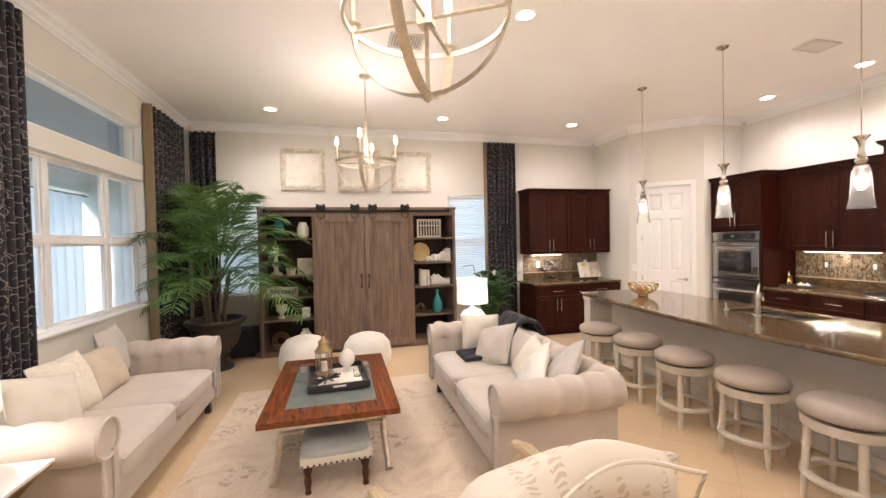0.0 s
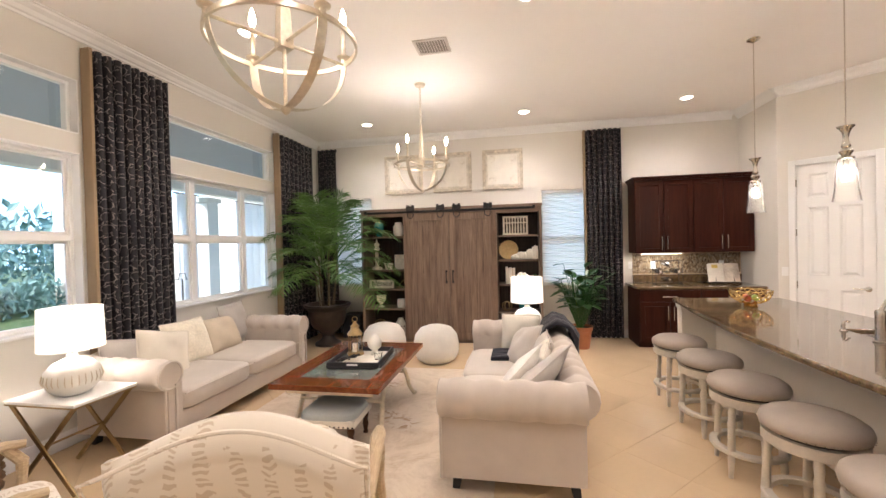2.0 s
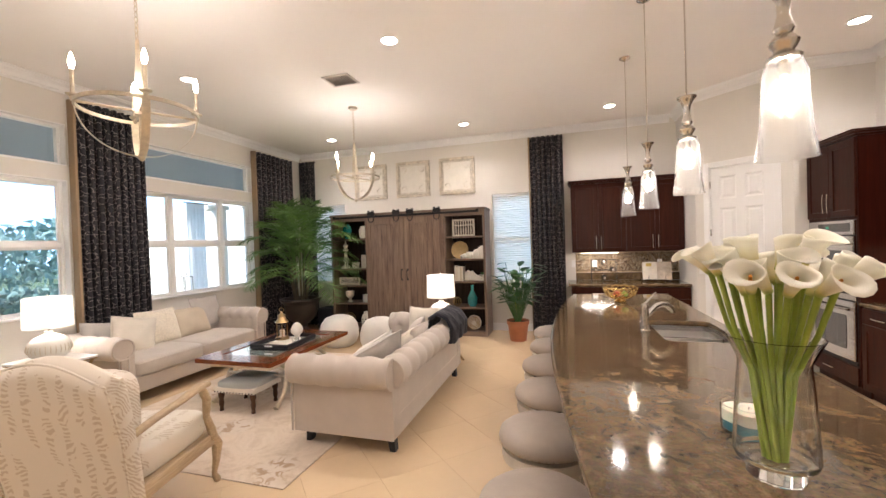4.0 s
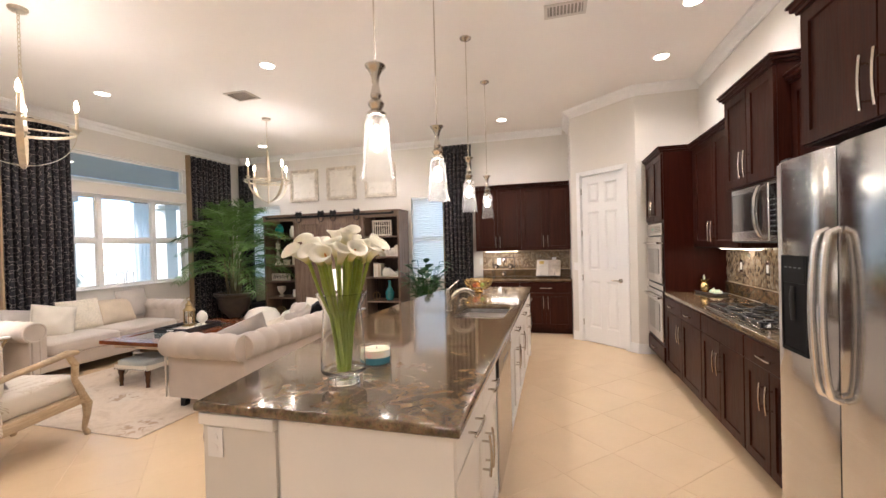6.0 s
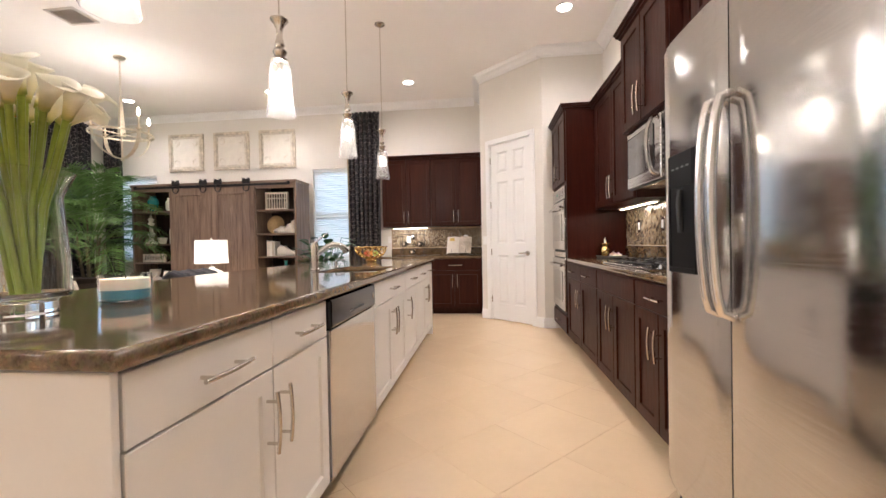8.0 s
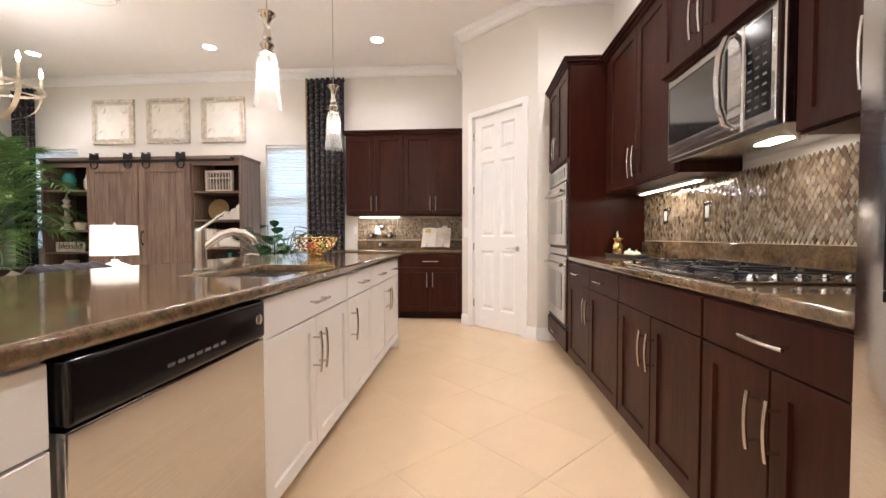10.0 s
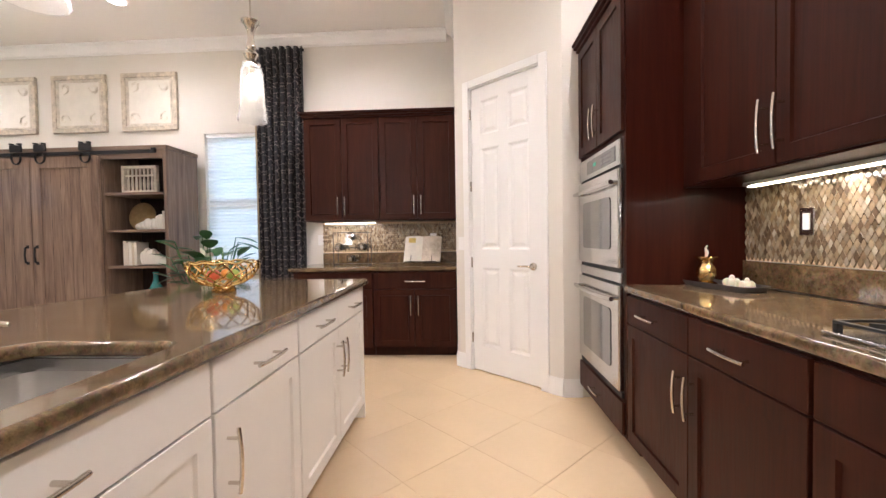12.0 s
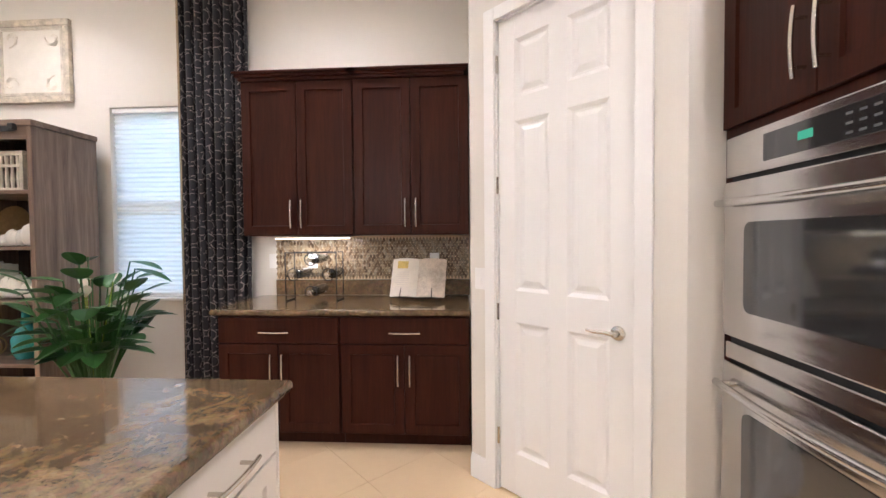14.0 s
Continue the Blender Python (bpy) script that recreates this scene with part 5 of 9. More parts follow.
# ---- mosaic splashbacks ----
def slip_mesh(w, h):
    bm = bmn()
    pts = [(0, -h / 2), (w * 0.35, -h * 0.22), (w * 0.5, 0), (w * 0.35, h * 0.22), (0, h / 2), (-w * 0.35, h * 0.22), (-w * 0.5, 0), (-w * 0.35, -h * 0.22)]
    a = [bm.verts.new((x, 0, z)) for x, z in pts]
    b = [bm.verts.new((x * 0.86, -0.006, z * 0.94)) for x, z in pts]
    for i in range(8):
        bm.faces.new((a[i], a[(i + 1) % 8], b[(i + 1) % 8], b[i]))
    bm.faces.new(b)
    me = bpy.data.meshes.new("mosaic_slip")
    bmesh.ops.recalc_face_normals(bm, faces=bm.faces)
    bm.to_mesh(me)
    bm.free()
    me.materials.append(M["mosaic"])
    return me

# ---- curtains ----
def curtain(name, place, turn, width, z0, z1, folds, label, lining=True):
    """A pleated panel: local x along the wall, -y into the room. The cloth is laid out flat in its UV map."""
    c = thing(name, place, turn, label, "curtain")
    bm = bmn()
    uvl = bm.loops.layers.uv.new("UVMap")
    n = folds * 10
    rows = 16
    path = []
    run = 0.0
    for i in range(n + 1):
        k = i / n
        a = 2 * math.pi * folds * k
        x = width * k + 0.012 * math.sin(2 * a)
        y = -0.075 - 0.038 * math.cos(a) * (1 + 0.25 * math.sin(7.1 * k + len(label)))
        if path:
            run += math.hypot(x - path[-1][0], y - path[-1][1])
        path.append((x, y, run))
    grid = []
    for j in range(rows + 1):
        v = j / rows
        z = z0 + (z1 - z0) * v
        row = []
        for i, (x, y, u) in enumerate(path):
            sway = 0.012 * math.sin(3.1 * v + 9 * x) * (1 - v)
            row.append((bm.verts.new((x + sway, y * (1 + 0.12 * (1 - v)) + sway * 0.5, z)), u, z))
        grid.append(row)
    for r, q in zip(grid, grid[1:]):
        for i in range(n):
            f = bm.faces.new((r[i][0], r[i + 1][0], q[i + 1][0], q[i][0]))
            for loop, src in zip(f.loops, (r[i], r[i + 1], q[i + 1], q[i])):
                loop[uvl].uv = (src[1], src[2])
    cloth = part("cloth", bm, M["curtain"], c, sharp=80)
    sol = cloth.modifiers.new("thickness", "SOLIDIFY")
    sol.thickness = 0.004
    if lining:
        bm = bmn()
        prism(bm, [(-0.012, -0.02), (-0.012, -0.10), (-0.004, -0.112), (0.016, -0.118), (0.016, -0.112), (0.002, -0.104), (-0.004, -0.095), (-0.004, -0.02)], 2, z0, z1)
        part("lining_edge", bm, M["lining"], c, "tan lining turned along the edge")
    part("rail", box(bmn(), (0.01, -0.05, z1 - 0.03), (width - 0.01, -0.03, z1 - 0.005)), M["iron"], c)
    return c


curtain("curtain", (W, 4.23, 0), -90, 0.80, 0.02, 3.41, 9, "floor-length black curtain with pale scroll pattern between windows").matrix_basis = pose(W, 3.36, 0, 0, 0, 90)
curtain("curtain", (W, 6.16, 0), 90, 1.02, 0.02, 3.41, 8, "floor-length black scroll curtain behind the palm")
curtain("curtain", (-1.07, N, 0), 0, 0.36, 0.02, 3.43, 4, "narrow black scroll curtain in the window corner", False)
curtain("curtain", (3.68, N, 0), 0, 0.575, 0.02, 3.445, 7, "floor-length black scroll curtain beside the sideboard")


# ---- barn-door bookcase ----
def bookcase():
    x0, y0, w, d, h = -0.055, 6.952, 3.005, 0.50, 2.235
    b = thing("bookcase", (x0, y0, 0), label="weathered oak bookcase with two sliding barn doors", category="bookcase")
    t = 0.04
    for x in (0.0, w - t):
        part("side_panel", box(bmn(), (x, 0.0, 0.001), (x + t, d, h - 0.045), 0.003, 1), M["barn"], b)
    part("top_board", box(bmn(), (-0.012, -0.012, h - 0.044), (w + 0.012, d, h), 0.004, 1), M["barn_h"], b)
    part("plinth", box(bmn(), (t + 0.001, 0.012, 0.001), (w - t - 0.001, d - 0.02, 0.085)), M["barn_h"], b)
    # back panel in the darkened oak, with the shelves' shade in its colour
    part("back_panel", box(bmn(), (t + 0.001, d - 0.018, 0.086), (w - t - 0.001, d, h - 0.046)), M["barn_shade"], b)
    x1, x2 = 0.775, w - 0.715
    for x in (x1, x2):
        part("divider", box(bmn(), (x - 0.015, 0.004, 0.086), (x + 0.015, d - 0.019, h - 0.046)), M["barn"], b)
    shelves = {}
    for side, a, e, zs in (("l", t, x1 - 0.015, (0.55, 0.885, 1.205, 1.775)), ("r", x2 + 0.015, w - t, (0.50, 0.955, 1.345, 1.745))):
        for z in zs:
            part("shelf", box(bmn(), (a + 0.001, 0.008, z - 0.026), (e - 0.001, d - 0.019, z), 0.002, 1), M["barn_h"], b)
    part("header_board", box(bmn(), (t + 0.001, 0.002, h - 0.135), (w - t - 0.001, 0.024, h - 0.0455)), M["barn_h"], b)
    # rail and hangers
    bm = bmn()
    box(bm, (0.08, -0.022, h - 0.085), (w - 0.10, -0.014, h - 0.048), 0.001, 1)
    part("sliding_rail", bm, M["iron"], b, "flat black iron rail")
    for x in (0.10, w - 0.12):
        part("rail_stop", box(bmn(), (x - 0.022, -0.034, h - 0.075), (x + 0.022, -0.002, h - 0.03), 0.004, 1), M["iron"], b)
    mid = (x1 + x2) / 2
    for a, e, hx in ((x1 - 0.01, mid - 0.004, mid - 0.055), (mid + 0.004, x2 + 0.01, mid + 0.055)):
        dr = part("barn_door", shaker(bmn(), a, e, 0.06, h - 0.11, -0.026, 0.03, 0.11), M["barn"], b)
        n = 5
        for i in range(1, n):
            xx = a + 0.11 + (e - a - 0.22) * i / n
            # thin strips of the same darkened oak draw the gaps between boards
            part("board_joint", box(bmn(), (xx - 0.0015, -0.0455, 0.175), (xx + 0.0015, -0.0445, h - 0.225)), M["barn_shade"], dr)
        bm = bmn()
        tube(bm, [(hx, -0.056, 1.00), (hx, -0.083, 1.015), (hx, -0.090, 1.09), (hx, -0.083, 1.165), (hx, -0.056, 1.18)], [0.012, 0.009, 0.008, 0.009, 0.012], 8)
        box(bm, (hx - 0.016, -0.060, 0.985), (hx + 0.016, -0.056, 1.02), 0.001, 1)
        box(bm, (hx - 0.016, -0.060, 1.16), (hx + 0.016, -0.056, 1.195), 0.001, 1)
        part("handle", bm, M["iron"], dr, "black iron pull handle")
        for k in (a + 0.13, e - 0.13):
            bm = bmn()
            pts = [(k + 0.052 * math.cos(radians(t2)), -0.066, h - 0.115 + 0.062 * math.sin(radians(t2))) for t2 in range(-230, 60, 20)]
            tube(bm, pts, 0.011, 8, flat=0.6)
            box(bm, (k - 0.07, -0.074, h - 0.052), (k + 0.07, -0.056, h + 0.025), 0.012, 2)
            lathe(bm, [(0.0, -0.012), (0.022, -0.012), (0.022, 0.0), (0.0, 0.0)], 12, (k - 0.045, -0.066, h + 0.04))
            lathe(bm, [(0.0, -0.012), (0.022, -0.012), (0.022, 0.0), (0.0, 0.0)], 12, (k + 0.045, -0.066, h + 0.04))
            part("horseshoe_hanger", bm, M["iron"], dr, "black iron horseshoe hanger")
    return x0, y0


BX, BY = bookcase()


def turned(name, x, y, z, prof, material, label, category, n=24, sx=1.0, sy=1.0):
    ob = part(name, lathe(bmn(), prof, n, sx=sx, sy=sy), material)
    ob.matrix_basis = pose(x, y, z)
    return tagged(ob, label, category)


VASE = [(0.0, 0.0), (0.04, 0.0), (0.05, 0.02), (0.085, 0.11), (0.095, 0.17), (0.07, 0.225), (0.045, 0.245), (0.06, 0.265), (0.052, 0.265), (0.036, 0.25), (0.0, 0.248)]
LX, RX, SY = 0.32, 2.60, 7.12


def scaled(prof, r, z):
    return [(a * r, b * z) for a, b in prof]


turned("vase", 0.21, SY, 1.777, scaled(VASE, 0.95, 1.05), M["teal"], "teal glazed urn vase on the bookcase", "vase")
turned("jar", 0.56, SY, 1.777, [(0.0, 0.0), (0.06, 0.0), (0.085, 0.04), (0.088, 0.16), (0.06, 0.205), (0.06, 0.235), (0.052, 0.235), (0.0, 0.22)], M["ceramic"], "cream ceramic jar on the bookcase", "jar")
turned("candle_holder", 0.16, SY, 1.207, [(0.0, 0.0), (0.09, 0.0), (0.09, 0.03), (0.04, 0.06), (0.03, 0.12), (0.065, 0.17), (0.03, 0.22), (0.028, 0.32), (0.055, 0.36), (0.03, 0.39), (0.05, 0.44), (0.02, 0.47), (0.0, 0.55)], M["distressed"], "distressed white turned finial candle holder", "candle holder")
turned("flower_pot", 0.37, SY, 1.207, [(0.0, 0.0), (0.055, 0.0), (0.075, 0.10), (0.08, 0.11), (0.07, 0.11), (0.0, 0.09)], M["distressed"], "small white flower pot with sprigs", "pot")
bm = box(bmn(), (0.46, SY + 0.05, 1.207), (0.70, SY + 0.075, 1.46), 0.004, 1)
box(bm, (0.488, SY + 0.044, 1.235), (0.672, SY + 0.0495, 1.432))
tagged(part("picture_tile", bm, M["distressed"]), "square distressed tile leaning on the shelf", "plaque")
sign = thing("wooden_sign", (0.03, SY - 0.06, 0.888), label="small pale wooden sign with dark lettering", category="sign")
part("board", box(bmn(), (0.0, 0.0, 0.0), (0.44, 0.03, 0.145), 0.004, 1), M["distressed"], sign)


def words(name, text, size, m, parent, material):
    cu = bpy.data.curves.new(name, "FONT")
    cu.body, cu.size, cu.extrude, cu.align_x = text, size, 0.001, "CENTER"
    cu.shear = 0.25
    cu.materials.append(material)
    ob = new(name, cu)
    ob.parent, ob.matrix_basis = parent, m
    return ob


words("lettering", "blessed", 0.125, pose(0.22, -0.002, 0.045, 90, 0, 0), sign, M["ink"])
tri = bmn()
tube(tri, [(0.53, SY - 0.05, 0.893), (0.70, SY - 0.05, 0.893), (0.64, SY - 0.05, 1.03)], 0.007, 8, closed=True)
tagged(part("wire_triangle", tri, M["brass"]), "brass wire triangle ornament on the shelf", "ornament")
turned("goblet", 0.22, SY, 0.552, [(0.0, 0.0), (0.05, 0.0), (0.05, 0.02), (0.025, 0.04), (0.03, 0.07), (0.075, 0.12), (0.085, 0.21), (0.075, 0.21), (0.0, 0.15)], M["distressed"], "distressed white urn-shaped goblet", "goblet")
bm = box(bmn(), (0.52, SY - 0.05, 0.552), (0.64, SY + 0.05, 0.70), 0.012, 3)
tagged(part("tealight_house", bm, M["ceramic"]), "small white ceramic tealight box", "ornament")
g = bmn()
for rr in (0.125, 0.095, 0.065):
    pts = [(0.20 + rr * math.cos(a), SY, 0.088 + 0.128 + rr * math.sin(a)) for a in [2 * math.pi * i / 32 for i in range(32)]]
    tube(g, pts, 0.0065, 8, closed=True)
box(g, (0.12, SY - 0.03, 0.087), (0.28, SY + 0.03, 0.096), 0.003, 1)
tagged(part("ring_sculpture", g, M["brass"]), "brass concentric ring sculpture on the bottom shelf", "sculpture")
lant = turned("ceramic_lantern", 0.56, SY, 0.087, [(0.0, 0.0), (0.07, 0.0), (0.10, 0.06), (0.10, 0.14), (0.075, 0.22), (0.05, 0.25), (0.05, 0.28), (0.0, 0.28)], M["ceramic"], "white pierced ceramic lantern on the bottom shelf", "lantern")
for i in range(10):
    for j in range(3):
        a = 2 * math.pi * (i + 0.5 * (j % 2)) / 10
        p = part("pierced_hole", lathe(bmn(), [(0.014, 0.0), (0.014, 0.003), (0.0, 0.003)], 8), M["ink"], lant)
        p.matrix_basis = Matrix.Translation((0.099 * math.cos(a), 0.099 * math.sin(a), 0.06 + 0.045 * j)) @ Vector((math.cos(a), math.sin(a), 0)).to_track_quat("Z", "Y").to_matrix().to_4x4()

# right-hand shelves
crate = thing("carved_window_frame", (2.34, SY - 0.05, 1.748), label="distressed white carved arch frame on the shelf", category="ornament")
bm = bmn()
for q in ((0, 0, 0.40, 0.03), (0, 0.27, 0.40, 0.30), (0, 0.031, 0.03, 0.269), (0.37, 0.031, 0.40, 0.269)):
    box(bm, (q[0], 0, q[1]), (q[2], 0.05, q[3]), 0.003, 1)
part("frame", bm, M["distressed"], crate)
for i in range(7):
    part("baluster", tube(bmn(), [(0.065 + 0.045 * i, 0.025, 0.03), (0.065 + 0.045 * i, 0.025, 0.10), (0.065 + 0.045 * i, 0.025, 0.17), (0.065 + 0.045 * i, 0.025, 0.27)], [0.010, 0.014, 0.009, 0.012], 8), M["distressed"], crate)
part("cross_rail", box(bmn(), (0.031, 0.012, 0.185), (0.369, 0.038, 0.203)), M["distressed"], crate)
disc = part("wooden_plate", lathe(bmn(), [(0.0, 0.0), (0.10, 0.002), (0.155, 0.02), (0.16, 0.03), (0.10, 0.014), (0.0, 0.012)], 28), M["brass"])
disc.matrix_basis = pose(2.42, SY + 0.16, 1.347 + 0.152, 82, 0, 0)
tagged(disc, "round brown wooden plate leaning on the shelf", "plate")
coral = bmn()
rnd = random.Random(5)
for i in range(16):
    x = 2.50 + 0.36 * i / 15
    hh = 0.06 + 0.12 * (i / 15) + rnd.uniform(-0.02, 0.03)
    pad(coral, (x, SY - 0.02 + rnd.uniform(-0.02, 0.02), 1.348 + hh / 2), (0.04, 0.035, hh / 2), 2.2, 10, 6)
tagged(part("white_coral", coral, M["ceramic"]), "white coral sculpture on the shelf", "sculpture")


def book(x, y, z, w, h, d, material, lean=0):
    b = thing("book", (x, y, z), label="upright book with a plain pale spine", category="book", group="books on the shelf")
    b.matrix_basis = pose(x, y, z, 0, lean, 0)
    bm = bmn()
    box(bm, (0, 0, 0), (0.003, d, h))
    box(bm, (w - 0.003, 0, 0), (w, d, h))
    box(bm, (0.003, 0, 0), (w - 0.003, 0.003, h))
    part("cover", bm, material, b)
    part("pages", box(bmn(), (0.0035, 0.0035, 0.004), (w - 0.0035, d - 0.004, h - 0.004)), M["paper"], b)


xx = 2.37
for i, (bw, bh) in enumerate(((0.030, 0.27), (0.024, 0.245), (0.036, 0.255), (0.022, 0.24), (0.028, 0.25))):
    book(xx, SY - 0.09, 0.957, bw, bh, 0.17, (M["paper"], M["cream"], M["ivory"], M["tan_cloth"], M["paper"])[i])
    xx += bw + 0.003
xx = 2.80
for bw, bh in ((0.03, 0.20), (0.026, 0.22), (0.028, 0.21)):
    book(xx, SY - 0.06, 1.347, bw, bh, 0.16, M["ivory"])
    xx += bw + 0.003
rock = bmn()
for i in range(9):
    hh = (0.16, 0.19, 0.17, 0.18, 0.15, 0.12, 0.10, 0.08, 0.07)[i]
    pad(rock, (2.575 + 0.033 * i, SY - 0.04, 0.957 + hh / 2), (0.034, 0.05, hh / 2), 2.6, 12, 6)
tagged(part("white_geode", rock, M["ceramic"]), "white stone bookend on the shelf", "bookend")
pot = turned("flower_pot", 2.84, SY + 0.05, 0.957, [(0.0, 0.0), (0.05, 0.0), (0.065, 0.10), (0.055, 0.10), (0.0, 0.09)], M["ceramic"], "small white flower pot with green leaves", "pot")
turned("bottle_vase", 2.66, SY, 0.502, [(0.0, 0.0), (0.06, 0.0), (0.085, 0.06), (0.088, 0.15), (0.05, 0.23), (0.026, 0.28), (0.024, 0.35), (0.036, 0.375), (0.03, 0.375), (0.0, 0.36)], M["teal"], "tall teal glass bottle vase on the shelf", "vase")
g = bmn()
for k in range(3):
    a0 = radians(60 * k)
    pts = [(2.38 + 0.075 * math.cos(a) * math.cos(a0), SY + 0.075 * math.cos(a) * math.sin(a0), 0.583 + 0.075 * math.sin(a)) for a in [2 * math.pi * i / 24 for i in range(24)]]
    tube(g, pts, 0.006, 6, closed=True)
tagged(part("wire_sphere", g, M["brass"]), "brass wire sphere ornament on the shelf", "ornament")
g = bmn()
pad(g, (2.68, SY, 0.087 + 0.13), (0.13, 0.05, 0.13), 2.0, 20, 10)
sh = tagged(part("fossil_shell", g, M["paper"]), "cream and gold striped shell on the bottom shelf", "ornament")
for k in range(5):
    rr = 0.11 - 0.02 * k
    pts = [(2.68 + rr * math.cos(a), SY - 0.05 + 0.012 * (0.11 - rr) / 0.1 - 0.001, 0.217 + rr * math.sin(a)) for a in [2 * math.pi * i / 24 for i in range(24)]]
    part("stripe", tube(bmn(), pts, 0.006, 6, closed=True), M["brass"], sh)


# ---- framed relief panels over the bookcase ----
def relief(x):
    p = thing("relief_panel", (x, N - 0.002, 2.895), label="square cream relief panel in a worn gilt frame", category="wall panel", group="relief panels")
    bm = bmn()
    s = 0.345
    for q in ((-s, -s, s, -s + 0.055), (-s, s - 0.055, s, s), (-s, -s + 0.055, -s + 0.055, s - 0.055), (s - 0.055, -s + 0.055, s, s - 0.055)):
        box(bm, (q[0], -0.04, q[1]), (q[2], -0.001, q[3]), 0.008, 2)
    part("frame", bm, M["gilt_edge"], p)
    bm = bmn()
    for g, y in ((0.06, -0.034), (0.075, -0.030)):
        for q in ((-s + g, -s + g, s - g, -s + g + 0.012), (-s + g, s - g - 0.012, s - g, s - g), (-s + g, -s + g + 0.012, -s + g + 0.012, s - g - 0.012), (s - g - 0.012, -s + g + 0.012, s - g, s - g - 0.012)):
            box(bm, (q[0], y, q[1]), (q[2], -0.02, q[3]), 0.003, 1)
    part("inner_moulding", bm, M["distressed"], p)
    part("panel", box(bmn(), (-s + 0.055, -0.022, -s + 0.055), (s - 0.055, -0.003, s - 0.055)), M["panel_cream"], p)
    for sx, sz in ((-1, -1), (-1, 1), (1, -1), (1, 1)):
        bm = bmn()
        c = (sx * 0.19, sz * 0.19)
        for k in range(3):
            a0 = math.atan2(-sz, -sx) + (k - 1) * 0.9
            pts = []
            for i in range(14):
                a = a0 + 0.28 * i
                r = 0.075 - 0.0045 * i
                pts.append((c[0] + r * math.cos(a) * 0.9, -0.024, c[1] + r * math.sin(a) * 0.9))
            tube(bm, pts, [0.0042 - 0.0002 * i for i in range(14)], 6)
        part("scroll", bm, M["distressed"], p)
    return p


rp = relief(0.555)
for x in (1.455, 2.34):
    copy_thing(rp, pose(x, N - 0.002, 2.895))


# ---- sofas ----
def rolled(bm, length, h, r, thick, base, inner_drop, tufts=None, cap=True):
    """A rolled chesterfield panel along +x from 0 to length: inner face looks to -y, roll leans to +y."""
    prof = []
    prof.append((0.0, inner_drop))
    prof.append((0.0, h - 1.25 * r))
    cy, cz = r * 0.9, h - r
    for i in range(15):
        a = radians(200 - 285 * i / 14)
        prof.append((cy + r * math.cos(a), cz + r * math.sin(a)))
    prof.append((thick, cz - r * 0.85))
    prof.append((thick, base))
    n = max(20, int(length / 0.017))
    rows = []
    # lengths along the profile, for the spacing of the buttons
    s = [0.0]
    for a, b in zip(prof, prof[1:]):
        s.append(s[-1] + math.hypot(b[0] - a[0], b[1] - a[1]))
    for i in range(n + 1):
        x = length * i / n
        row = []
        for (y, z), d in zip(prof, s):
            dy, dz = y - cy, z - cz
            l = math.hypot(dy, dz) or 1
            k = 0.0
            if tufts:
                for j, sd in enumerate(tufts):
                    if abs(d - sd) < 0.10:
                        px = (x / 0.19 + 0.5 * (j % 2)) % 1.0 - 0.5
                        g = math.exp(-((px * 0.19) ** 2 + (d - sd) ** 2) / 0.0016)
                        k = max(k, g)
                        k = max(k, 0.42 * math.exp(-((px * 0.19) ** 2) / 0.00035) * math.exp(-((d - sd) ** 2) / 0.006))
            e = 0.034 * k
            if tufts and 0.36 < d < 1.0:
                fade = math.sin(math.pi * min(1.0, max(0.0, (d - 0.36) / 0.62))) ** 0.5
                px = x / 0.19 % 1.0 - 0.5
                e = max(e, 0.010 * fade * math.exp(-((px * 0.19) ** 2) / 0.0012)) - 0.0025 * fade * math.cos(2 * math.pi * px + math.pi)
            row.append(bm.verts.new((x, y - dy / l * e, z - dz / l * e)))
        rows.append(row)
    m = len(prof)
    for a, b in zip(rows, rows[1:]):
        for i in range(m - 1):
            bm.faces.new((a[i], a[i + 1], b[i + 1], b[i]))
        bm.faces.new((a[m - 1], a[0], b[0], b[m - 1]))
    bm.faces.new(rows[0])
    bm.faces.new(rows[-1])
    return bm


